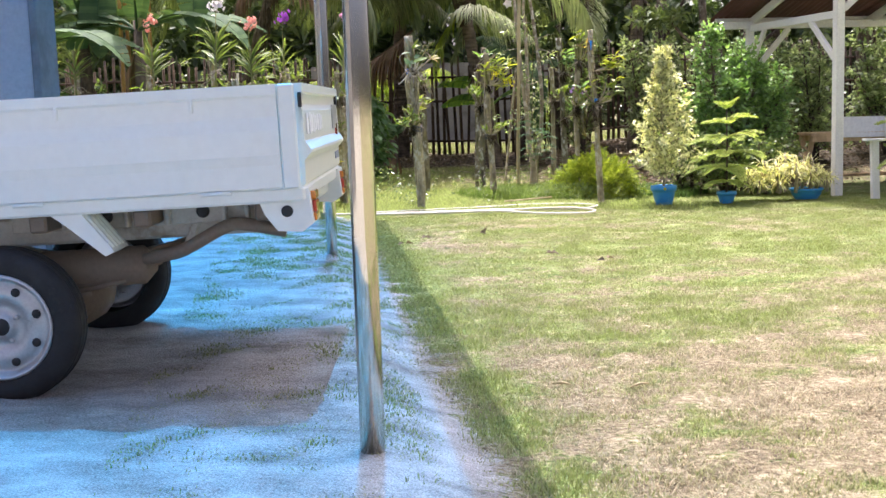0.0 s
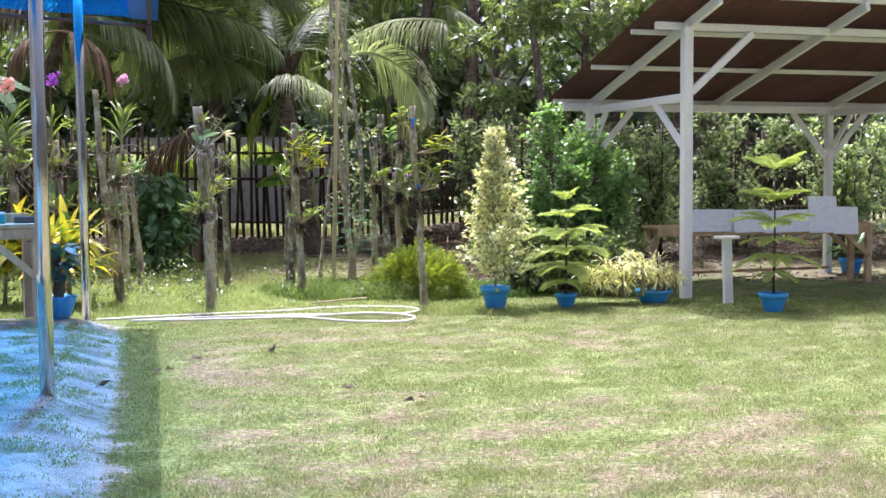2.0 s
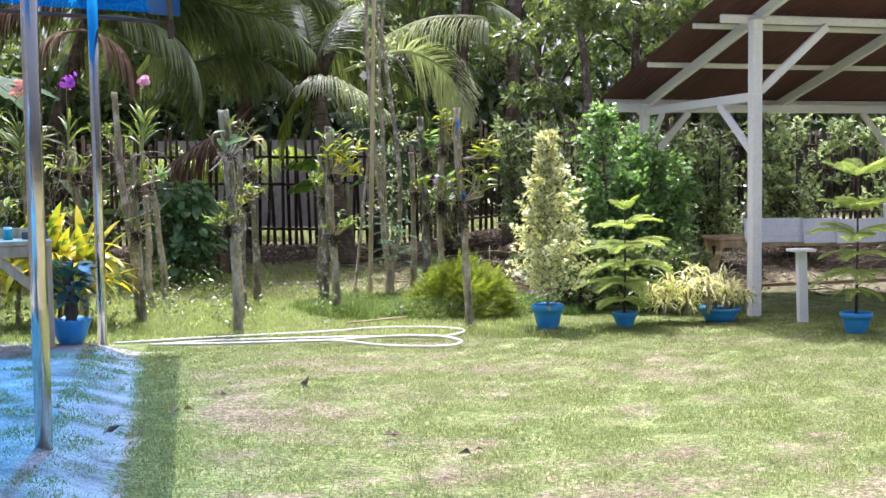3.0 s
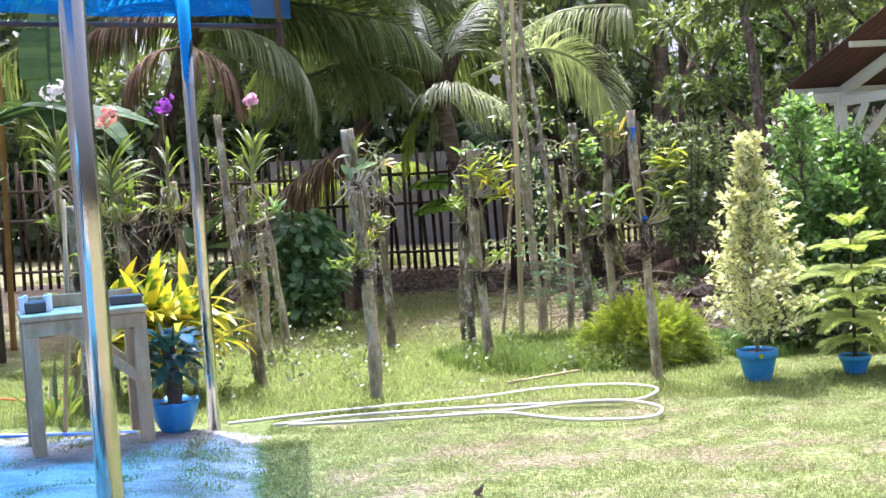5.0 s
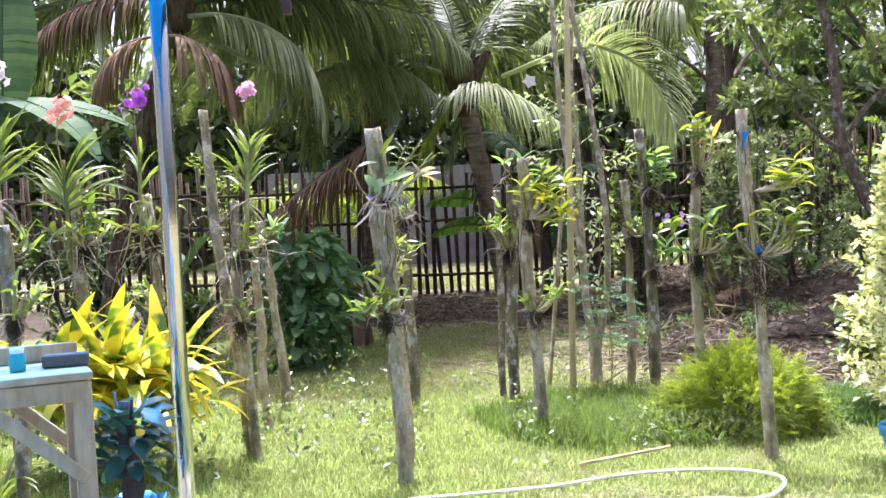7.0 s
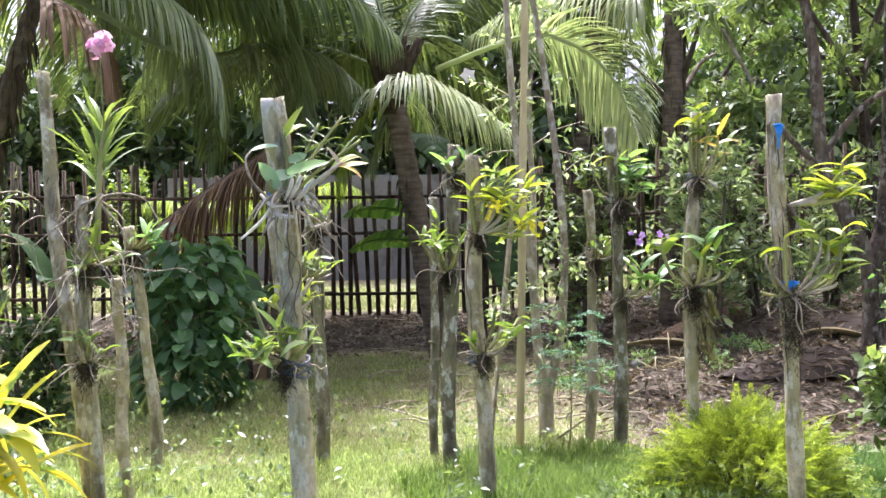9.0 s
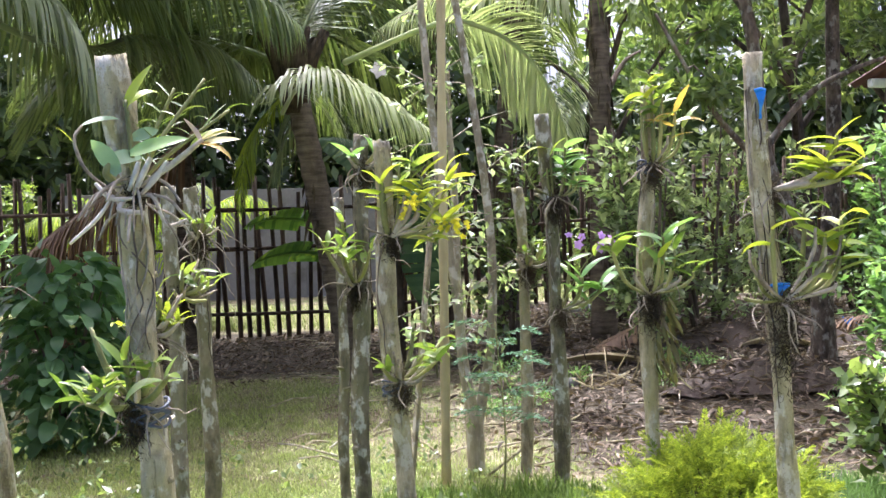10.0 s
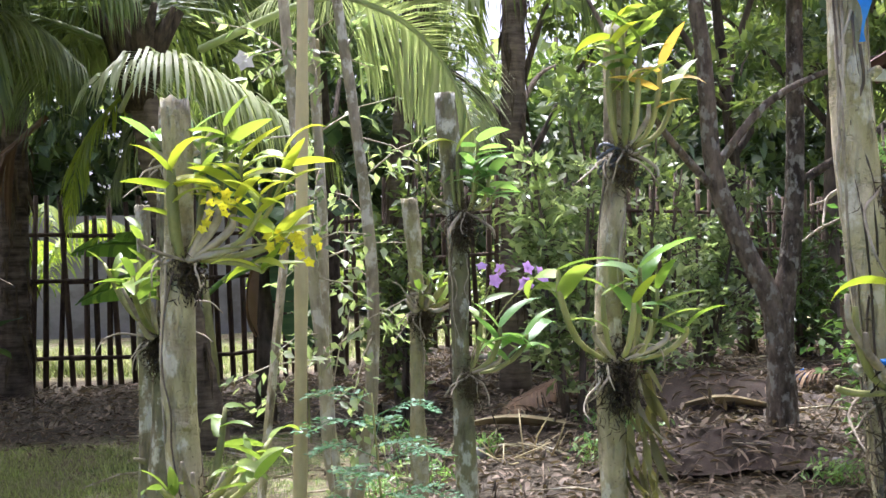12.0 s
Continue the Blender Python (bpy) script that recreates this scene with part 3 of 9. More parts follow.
def build_ground():
    xs, ys = spaced(-6, 9, 0.12, 90), spaced(-3, 26, 0.12, 90)
    X, Y = np.meshgrid(xs, ys)
    Z = land(X, Y)
    near = (np.abs(X) < 10) & (Y > -4) & (Y < 27)
    Z = Z + np.where(near, rng.normal(0, 0.005, Z.shape), 0)
    nx, ny = len(xs), len(ys)
    i, j = np.meshgrid(np.arange(ny - 1), np.arange(nx - 1), indexing="ij")
    q = np.stack([i * nx + j, i * nx + j + 1, (i + 1) * nx + j + 1, (i + 1) * nx + j], -1).reshape(-1, 4)
    me = Geo().add(np.stack([X, Y, Z], -1), q).mesh("ground", True)
    masks = {
        "pad": sm(pad_of(X, Y) / 0.45 + 0.54) * 0.95,
        "dry": dryness(X, Y),
        "litter": np.maximum(sm((Y - 12.6) / 1.6) * sm((X - 0.9) / 1.2) * 0.95 * (1 - 0.85 * sm((X - 4.3) / 0.8) * sm((15.6 - Y) / 0.8)), 0.9 * sm((Y - 17.2) / 1.2)) * (1 - 0.9 * sm((Y - 21.5) / 1.0)),
    }
    for name, v in masks.items():
        a = me.attributes.new(name, "FLOAT", "POINT")
        a.data.foreach_set("value", np.clip(v, 0, 1).ravel())
    ob = part("ground", me, "ground")
    tagged(ob, "patchy sunlit lawn with dry spots and a sandy pad", "ground", "", "structure")


def grass(name, label, n, xr, yr, keep, tall, wide, lush, fresh=1.0):
    """Blades of grass over a stretch of the yard."""
    x, y = rng.uniform(*xr, n), rng.uniform(*yr, n)
    ok = keep(x, y)
    x, y = x[ok], y[ok]
    n = len(x)
    dry = np.clip(dryness(x, y) + lush + rng.normal(0, 0.16, n), 0, 1)
    live = rng.random(n) > np.clip(dry * 0.7 - 0.25, 0, 0.4)
    x, y, dry = x[live], y[live], dry[live]
    n = len(x)
    h = rng.uniform(0.45, 1.0, n) * tall * (1.1 - 0.5 * dry)
    a = rng.uniform(0, 2 * np.pi, n)
    lean = rng.uniform(0.15, 0.9, n) * h * (1 + 2.2 * dry)
    z = land(x, y) - 0.004
    base = np.stack([x, y, z], -1)
    d = np.stack([np.cos(a), np.sin(a), 0 * a], -1)
    s = np.stack([-np.sin(a), np.cos(a), 0 * a], -1) * (wide * rng.uniform(0.6, 1.2, n))[:, None]
    mid = base + d * (lean * 0.35)[:, None] + np.array([0, 0, 1.0]) * (h * 0.62)[:, None]
    tip = base + d * lean[:, None] + np.array([0, 0, 1.0]) * h[:, None]
    v = np.stack([base - s, base + s, mid + s * 0.8, mid - s * 0.8, tip], 1).reshape(-1, 3)
    b = np.arange(n)[:, None] * 5
    me = Geo().add(v, b + [0, 1, 2, 3], b + [3, 2, 4]).mesh(name, False)
    green = np.stack([0.255 * np.ones(n), 0.31 * np.ones(n), 0.09 * np.ones(n)], -1) * rng.uniform(0.62, 1.3, (n, 1))
    straw = np.stack([0.56 * np.ones(n), 0.485 * np.ones(n), 0.325 * np.ones(n)], -1) * rng.uniform(0.34, 1.02, (n, 1))
    c = green * fresh * (1 - dry[:, None]) + straw * dry[:, None]
    col = me.attributes.new("tone", "FLOAT_COLOR", "POINT")
    rgba = np.repeat(np.concatenate([c, np.ones((n, 1))], 1), 5, axis=0)
    col.data.foreach_set("color", rgba.ravel())
    ob = part(name, me, "blade")
    tagged(ob, label, "grass", "", "stuff")


build_ground()
grass("lawn_grass", "dry front lawn of straw and green tufts", 330000, (-0.9, 4.5), (1.2, 5.6),
      lambda x, y: (pad_of(x, y) < rng.normal(0.02, 0.03, len(x))) & (np.hypot(x - 0.6, y + 0.3) > 1.6) & (np.abs(np.arctan2(x - 0.5, y + 1)) < 0.62), 0.026, 0.0022, 0.0)
grass("lawn_grass", "short mown lawn grass, green with straw patches", 400000, (-0.9, 7.5), (5.6, 12.2),
      lambda x, y: (pad_of(x, y) < rng.normal(0.02, 0.03, len(x))) & (np.hypot(x - 0.6, y + 0.3) > 1.6) & (np.abs(np.arctan2(x - 0.5, y + 1)) < 0.62), 0.022, 0.0022, -0.05)
grass("pad_edge_grass", "sparse grass creeping over the sandy pad", 360000, (-2.6, 0.6), (1.2, 10.3),
      lambda x, y: (pad_of(x, y) > 0.05) & (pad_of(x, y) < 1.1) & (np.sin(x * 9 + 2 * np.sin(y * 3.1)) * np.sin(y * 7.3 + 2 * np.sin(x * 5)) > 0.75 * pad_of(x, y) - 0.25 - 0.2 * sm((y - 4.0) / 2.0) + rng.normal(0, 0.45, len(x))), 0.014, 0.0022, -0.2)
grass("rough_grass", "lush uncut grass round the orchid posts", 230000, (-3.4, 3.2), (10.6, 17.6),
      lambda x, y: (x < 1.3 + rng.normal(0, 0.5, len(x)) - 0.25 * (y - 13)) & (pad_of(x, y) < -0.05) & (rng.random(len(x)) < 1.0 - 0.3 * sm((y - 14.0) / 1.5)), 0.05, 0.0038, -0.22, 1.5)
# Two patches of long grass; the last value darkens them for the shade there.
grass("tall_grass", "long grass beside the feathery bush, shade mixed into its green", 60000, (0.0, 1.7), (11.4, 13.5),
      lambda x, y: np.hypot((x - 0.85) / 0.72, (y - 12.45) / 0.85) < rng.uniform(0.05, 1.15, len(x)) + 0.12 * np.sin(x * 9 + y * 4), 0.12, 0.0046, -0.6, np.array((0.70, 0.86, 0.52)))
grass("tall_grass", "long grass at the litter's edge, shade mixed into its green", 24000, (1.9, 3.0), (11.9, 13.4),
      lambda x, y: np.hypot((x - 2.45) / 0.42, (y - 12.55) / 0.6) < rng.uniform(0.05, 1.15, len(x)) + 0.12 * np.sin(x * 9 + y * 4), 0.10, 0.0046, -0.6, np.array((0.48, 0.70, 0.5)))
grass("far_grass", "sunlit grass beyond the fence", 26000, (-7, 9), (22.2, 26.3), lambda x, y: x > -99, 0.12, 0.008, -0.3)


# ---- picket fence ----
def fence_y(x):
    return 21.3 + 0.10 * (x + 2)


def build_fence():
    f = thing("fence", foot(0, fence_y(0)), "old dark wooden picket fence at the back of the garden", "fence", "", "structure")
    o = np.array(foot(0, fence_y(0)))
    kinds = []
    for k in range(5):
        g = Geo()
        h = (1.78, 1.9, 1.7, 1.84, 1.95)[k]
        tube(g, [(0, 0, -0.05), (0.012 * (k - 2), 0, h * 0.5), (0.02 * (k - 2), 0.01, h)], (0.030, 0.028, 0.024), 6)
        kinds.append(g.mesh("picket", True))
    x = -9.6
    k = 0
    while x < 14.4 and k < 260:
        p = np.array(foot(x, fence_y(x) + rng.uniform(-0.01, 0.01))) - o
        part("picket", kinds[int(rng.integers(5))], "fence_wood", f, "", True, pose(*p, rng.uniform(-1.5, 1.5), rng.uniform(-2.5, 2.5), rng.uniform(0, 360)))
        x += rng.uniform(0.095, 0.15)
        k += 1
    for h in (0.28, 1.05, 1.5):
        for a in np.arange(-9.6, 14.4, 3.0):
            g = Geo()
            pts = [np.array(foot(b, fence_y(b) - 0.045)) - o + (0, 0, h + rng.uniform(-0.02, 0.02)) for b in (a - 0.1, a + 1.5, a + 3.1)]
            tube(g, pts, 0.024, 6)
            part("rail", g, "fence_wood", f)


build_fence()


# ---- low wall beyond the fence ----
def back_wall():
    g = Geo()
    for k in range(3):
        block(g, (2.2, 0.14, 2.2 + 0.02 * (k % 2)), (2.2 * k, 0, 1.1), None, 0.01)
    ob = part("wall_north", g, "concrete", None, "", False)
    ob.matrix_world = pose(-2.9, 29.6, -0.02, 0, 0, 4)
    tagged(ob, "grey rendered boundary wall beyond the fence", "wall", "", "structure")


back_wall()


# ---- carport: steel pipes, angle-iron frame, blue tarpaulin ----
CPX, CPY = -0.143, 1.0


def build_carport():
    o = np.array(foot(-0.71, 6.85))
    c = thing("carport", o, "open carport of galvanised pipes under a blue tarpaulin", "carport")
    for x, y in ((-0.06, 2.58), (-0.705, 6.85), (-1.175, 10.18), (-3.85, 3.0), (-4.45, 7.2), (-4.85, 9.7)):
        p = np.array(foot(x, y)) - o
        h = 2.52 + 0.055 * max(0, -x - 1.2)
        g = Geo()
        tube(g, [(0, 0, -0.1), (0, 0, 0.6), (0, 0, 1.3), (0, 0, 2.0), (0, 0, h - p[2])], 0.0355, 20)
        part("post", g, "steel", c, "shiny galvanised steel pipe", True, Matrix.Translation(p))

    def edge(y):
        return 0.80 - 0.139 * y

    def zt(x, y):
        return 2.44 + 0.055 * (edge(y) - x)

    ys = (2.58, 4.7, 6.85, 8.8, 10.72)
    for y in ys:
        g = Geo()
        a, b = (edge(y) - 0.02, y, zt(edge(y), y) - 0.05), (edge(y) - 4.2, y - 0.57, zt(edge(y) - 4.2, y) - 0.05)
        beam(g, np.array(a) - o, np.array(b) - o, 0.026, 0.028, 0.003)
        part("rafter", g, "rust", c)
    for k in (0.03, 2.1, 4.15):
        g = Geo()
        a = (edge(2.5) - k, 2.5 - 0.136 * k, zt(edge(2.5) - k, 2.5) - 0.018)
        b = (edge(10.75) - k, 10.75 - 0.136 * k, zt(edge(10.75) - k, 10.75) - 0.018)
        beam(g, np.array(a) - o, np.array(b) - o, 0.03, 0.035, 0.003)
        part("purlin", g, "rust", c)
    g = Geo()
    e = edge(10.72)
    block(g, (0.04, 0.04, 0.16), np.array((e - 0.03, 10.7, zt(e, 10.7) - 0.09)) - o, None, 0.003)
    part("bracket", g, "rust", c)
    n, mth = 41, 25
    g = Geo()
    V = []
    for i, y in enumerate(np.linspace(2.3, 10.85, n)):
        for j, k in enumerate(np.linspace(-0.04, 4.3, mth)):
            x = edge(y) - k
            sag = -0.035 * abs(math.sin(math.pi * (y + 2.6) / 2.2)) * abs(math.sin(math.pi * k / 1.6)) + 0.004 * math.sin(i * 1.7 + j)
            V.append((x, y - 0.136 * k, zt(x, y) + 0.03 + sag))
    V = np.array(V)
    V2 = V + (0, 0, 0.004)
    q = []
    for i in range(n - 1):
        for j in range(mth - 1):
            q.append([i * mth + j, (i + 1) * mth + j, (i + 1) * mth + j + 1, i * mth + j + 1])
    g.add(V2 - o, q)
    for i in range(n - 1):
        a = V2[i * mth] - o
        b = V2[(i + 1) * mth] - o
        g.add([a, b, b - (0, 0, 0.07 + 0.012 * math.sin(i * 0.9)), a - (0, 0, 0.07 + 0.012 * math.sin((i - 1) * 0.9))], [[0, 1, 2, 3]])
    tarp = part("tarpaulin", g, "tarp", c, "blue woven tarpaulin that lets light through")
    # unseen strip along the open side, added to darken the lawn's shadow band
    W = V.reshape(n, mth, 3)[:, :2] - (0, 0, 0.006) - o
    W[:, 1] = W[:, 1] * 1.25 - W[:, 0] * 0.25
    g = Geo()
    g.add(W.reshape(-1, 3), [[i * 2, i * 2 + 2, i * 2 + 3, i * 2 + 1] for i in range(n - 1)])
    part("hem", g, "hem", tarp)


build_carport()


def build_column():
    c = thing("wall_column", foot(-2.78, 7.0), "blue-grey painted house column", "column", "", "structure")
    g = Geo()
    block(g, (0.36, 0.30, 2.6), (0, 0, 1.3), None, 0.012)
    part("shaft", g, "column", c)
    g = Geo()
    block(g, (0.05, 0.34, 2.6), (0.2, 0, 1.3), None, 0.008)
    part("edge_strip", g, "concrete", c, "pale corner strip")


build_column()


def added_wall():
    # unseen wall added at the carport's far side to cut neutral skylight
    for name, size, at in (("wall_west", (0.18, 15.0, 2.9), (-7.3, 4.4, 1.4)),):
        g = Geo()
        block(g, size, (0, 0, 0), None, 0.01)
        ob = part(name, g, "column")
        ob.matrix_world = pose(*at)
        tagged(ob, "unseen plain wall added to cut skylight under the tarpaulin", "wall", "", "structure")


added_wall()


# ---- small flatbed truck ----
def build_truck():
    at = foot(-1.36, 3.88)
    t = thing("flatbed_truck", (at[0], at[1], 0.1), "small white flatbed truck parked under the tarpaulin", "truck")
    t.matrix_world = pose(at[0] + 0.03, at[1], 0.088, 0, -1.6, 2.0)
    # local: rear at +x, near side at -y; wheels at x=0
    R = 1.0
    W = 0.70
    bed_lo, bed_hi = 0.66, 1.0

    def panel(name, x0, x1, y, parent, inset):
        # pressed side gate: stepped profile along x
        prof = [(0.0, 0.675), (0.010, 0.682), (0.010, 0.755), (0.017, 0.79), (0.017, 0.87), (0.009, 0.915), (0.009, 0.978), (0.018, 0.986), (0.018, 1.02), (-0.012, 1.02), (-0.012, 0.675)]
        g = Geo()
        s = -1 if y < 0 else 1
        rows = [np.array([(x, y + s * d, z) for d, z in prof]) for x in (x0, x1)]
        n = len(prof)
        q = [[i, (i + 1) % n, n + (i + 1) % n, n + i] for i in range(n)]
        g.add(np.concatenate(rows), q)
        c = [(x, y + s * 0.005, 0.85) for x in (x0, x1)]
        for k, rw in enumerate(rows):
            g.add(np.concatenate([rw, [c[k]]]), (), [[i, (i + 1) % n, n] for i in range(n)])
        return part(name, g, "truck", parent, "", False)

    for y in (-W, W):
        s = -1 if y < 0 else 1
        gate = panel("side_gate", -0.95, R - 0.06, y, t, 0)
        for x in (-0.72, -0.2, 0.22, 0.66):
            g = Geo()
            block(g, (0.012, 0.014, 0.045), (x, y + s * 0.016, 0.962), None, 0.003)
            part("catch", g, "truck", gate)
        for x in (-0.6, 0.1, 0.72):
            g = Geo()
            tube(g, [(x - 0.05, y + s * 0.018, 0.672), (x + 0.05, y + s * 0.018, 0.672)], 0.0065, 8)
            part("hinge", g, "truck", gate)
    # corner posts
    for y in (-W, W):
        g = Geo()
        block(g, (0.056, 0.028, 0.345), (R - 0.03, y * 0.998, 0.8475), None, 0.006)
        part("corner_post", g, "truck", t, "", False)
        g = Geo()
        block(g, (0.012, 0.018, 0.05), (R + 0.012, y * 0.965, 0.965), None, 0.004)
        part("latch", g, "black", t)
    # tailgate with pressed band
    g = Geo()
    prof = [(0.0, 0.675), (0.014, 0.69), (0.014, 0.765), (0.038, 0.79), (0.038, 0.80), (0.018, 0.83), (0.018, 0.93), (0.006, 0.95), (0.006, 0.985), (0.022, 0.99), (0.022, 1.02), (-0.015, 1.02), (-0.015, 0.675)]
    n = len(prof)
    rows = [np.array([(R + d, y, z) for d, z in prof]) for y in (-W + 0.03, W - 0.03)]
    g.add(np.concatenate(rows), [[i, n + i, n + (i + 1) % n, (i + 1) % n] for i in range(n)])
    for k, rw in enumerate(rows):
        g.add(np.concatenate([rw, [(R + 0.005, (-W + 0.03, W - 0.03)[k], 0.85)]]), (), [[i, (i + 1) % n, n] for i in range(n)])
    gate = part("tailgate", g, "truck", t, "", False)
    for i, (y, w, h) in enumerate(((-0.58, 0.05, 0.07), (-0.50, 0.035, 0.075), (-0.44, 0.05, 0.06), (-0.37, 0.04, 0.07), (-0.31, 0.04, 0.05), (-0.24, 0.05, 0.06), (-0.16, 0.04, 0.06), (-0.1, 0.03, 0.05))):
        g = Geo()
        block(g, (0.004, w, h), (R + 0.0215, y, 0.885), None, 0.001)
        part("lettering_bar", g, "board", gate)
    g = Geo()
    block(g, (0.004, 0.22, 0.10), (R + 0.0215, 0.47, 0.90), None, 0.001)
    part("plain_badge", g, "rim", gate)
    g = Geo()
    block(g, (0.004, 0.07, 0.05), (R + 0.0215, 0.53, 0.845), None, 0.001)
    part("reflector", g, "lens_red", gate)
    for y, w in ((0.47, 0.03), (0.515, 0.035), (0.56, 0.03), (0.6, 0.03)):
        g = Geo()
        block(g, (0.004, w, 0.03), (R + 0.0165, y, 0.735), None, 0.001)
        part("lettering_bar", g, "bar_dark", gate)
    # bed floor, front board
    g = Geo()
    block(g, (1.98, 2 * W, 0.05), (0.02, 0, 0.655), None, 0.008)
    part("bed_floor", g, "truck", t)
    g = Geo()
    block(g, (0.05, 2 * W, 0.40), (-0.98, 0, 0.86), None, 0.008)
    part("front_board", g, "truck", t)
    # frame rails, cross members
    for y in (-0.42, 0.42):
        g = Geo()
        block(g, (2.66, 0.06, 0.10), (-0.47, y, 0.56), None, 0.01)
        part("frame_rail", g, "under_light", t)
    for x in (0.86, 0.45, 0.1, -0.5):
        g = Geo()
        block(g, (0.06, 1.3, 0.06), (x, 0, 0.60), None, 0.008)
        part("cross_member", g, "under", t)
    g = Geo()
    block(g, (0.95, 0.02, 0.095), (0.42, -0.46, 0.605), None, 0.006)
    skirt = part("inner_skirt", g, "under_light", t)
    for x in (0.28, 0.62):
        g = Geo()
        lathe(g, [(0.0, -0.012), (0.018, -0.012), (0.022, -0.008), (0.024, 0.0)], 16, centre=(x, -0.471, 0.60), axis="y")
        part("hole_rim", g, "black", skirt)
    for x in (0.14, 0.36, 0.50, 0.70, 0.78):
        g = Geo()
        block(g, (0.014, 0.05, 0.085), (x, -0.485, 0.603), None, 0.004)
        part("gusset", g, "under_light", skirt)
    # rear lamp housings
    for y in (-W + 0.11, W - 0.11):
        s = -1 if y < 0 else 1
        g = Geo()
        pr = np.array([(0.84, 0.672), (R + 0.02, 0.672), (R + 0.03, 0.555), (0.99, 0.528), (0.91, 0.535), (0.87, 0.59)])
        n = len(pr)
        v = np.concatenate([np.array([(x, y + d, z) for x, z in pr]) for d in (-0.095, 0.095)])
        g.add(v, [[i, (i + 1) % n, n + (i + 1) % n, n + i] for i in range(n)] + [[0, 1, 2, 3], [0, 3, 4, 5], [6, 9, 8, 7], [6, 11, 10, 9]])
        hs = part("lamp_housing", g, "truck", t, "", False)
        for z, h, mt in ((0.645, 0.03, "lens_amber"), (0.608, 0.04, "lens_red"), (0.573, 0.026, "lens_amber")):
            g = Geo()
            block(g, (0.02, 0.10, h), (R + 0.028, y, z), None, 0.006)
            part("lamp_lens", g, mt, hs)
        g = Geo()
        lathe(g, [(0.0, s * 0.003), (0.017, s * 0.003), (0.020, 0.0)], 16, centre=(0.945, y + s * 0.097, 0.60), axis="y")
        part("round_hole", g, "black", hs)
    g = Geo()
    block(g, (0.05, 0.9, 0.07), (R - 0.05, 0, 0.61), None, 0.015)
    part("rear_bar", g, "truck", t)
    # axle, differential, leaf springs, exhaust
    g = Geo()
    tube(g, [(0, -0.58, 0.27), (0, -0.12, 0.27), (0, 0.12, 0.27), (0, 0.58, 0.27)], 0.045, 12)
    tube(g, [(0, -0.16, 0.27), (0, -0.08, 0.27), (0, 0.08, 0.27), (0, 0.16, 0.27)], (0.05, 0.13, 0.13, 0.05), 14)
    part("rear_axle", g, "under", t)
    for y in (-0.44, 0.44):
        g = Geo()
        for k in range(4):
            w = 0.58 - 0.13 * k
            pts = [(x, y, 0.36 - 0.016 * k + 0.14 * (x / 0.58) ** 2) for x in np.linspace(-w, w, 9)]
            tube(g, pts, 0.012, 6)
        part("leaf_spring", g, "under", t)
        g = Geo()
        beam(g, (0.55, y, 0.47), (0.6, y, 0.58), 0.05, 0.03)
        part("shackle", g, "under_light", t)
    g = Geo()
    tube(g, [(-0.35, -0.40, 0.41), (-0.30, -0.40, 0.41), (0.38, -0.40, 0.415), (0.42, -0.40, 0.42)], (0.03, 0.07, 0.07, 0.03), 14)
    part("silencer", g, "under", t)
    g = Geo()
    tube(g, curve([(0.38, -0.42, 0.435), (0.47, -0.50, 0.455), (0.554, -0.52, 0.473), (0.70, -0.52, 0.543), (0.77, -0.52, 0.55), (0.915, -0.52, 0.518)], 30), 0.023, 12)
    part("exhaust_pipe", g, "under", t)
    g = Geo()
    tube(g, curve([(0.42, -0.3, 0.56), (0.48, -0.1, 0.50), (0.8, -0.1, 0.495), (0.86, -0.12, 0.51), (0.86, -0.12, 0.57)], 24), 0.010, 8)
    part("spare_carrier", g, "black", t)
    # mudguards behind the wheels
    for y in (-W + 0.10, W - 0.10):
        g = Geo()
        pr = [(0.12, 0.66), (0.24, 0.66), (0.36, 0.50), (0.33, 0.485), (0.20, 0.60)]
        n = 5
        v = np.concatenate([np.array([(x, y + d, z) for x, z in pr]) for d in (-0.09, 0.09)])
        g.add(v, [[i, (i + 1) % n, n + (i + 1) % n, n + i] for i in range(n)] + [[0, 1, 2, 4], [5, 9, 7, 6]], [[2, 3, 4], [7, 9, 8]])
        guard = part("mudguard", g, "truck", t, "", False)
        for k in range(4):
            g = Geo()
            beam(g, (0.25, y - 0.065 + 0.04 * k, 0.652), (0.352, y - 0.065 + 0.04 * k, 0.512), 0.012, 0.012)
            part("rib", g, "truck", guard)
    # wheels
    for x in (-0.05, -1.9):
        for y in (-W + 0.075, W - 0.075):
            s = -1 if y < 0 else 1
            w = part("wheel", Geo().add([(0, 0, 0), (0.001, 0, 0), (0, 0, 0.001)], (), [[0, 1, 2]]), "rim", t, "", True, Matrix.Translation((x, y, 0.265)))
            g = Geo()
            lathe(g, [(0.175, -0.06), (0.19, -0.072), (0.225, -0.075), (0.25, -0.066), (0.263, -0.05), (0.266, 0.0), (0.263, 0.05), (0.25, 0.066), (0.225, 0.075), (0.19, 0.072), (0.175, 0.06)], 44, axis="y")
            part("tyre", g, "rubber", w, "black rubber tyre")
            for k in (-0.03, 0.0, 0.03):
                g = Geo()
                lathe(g, [(0.262, k - 0.004), (0.2675, k - 0.003), (0.2675, k + 0.003), (0.262, k + 0.004)], 44, axis="y")
                part("tread_rib", g, "rubber", w)
            g = Geo()
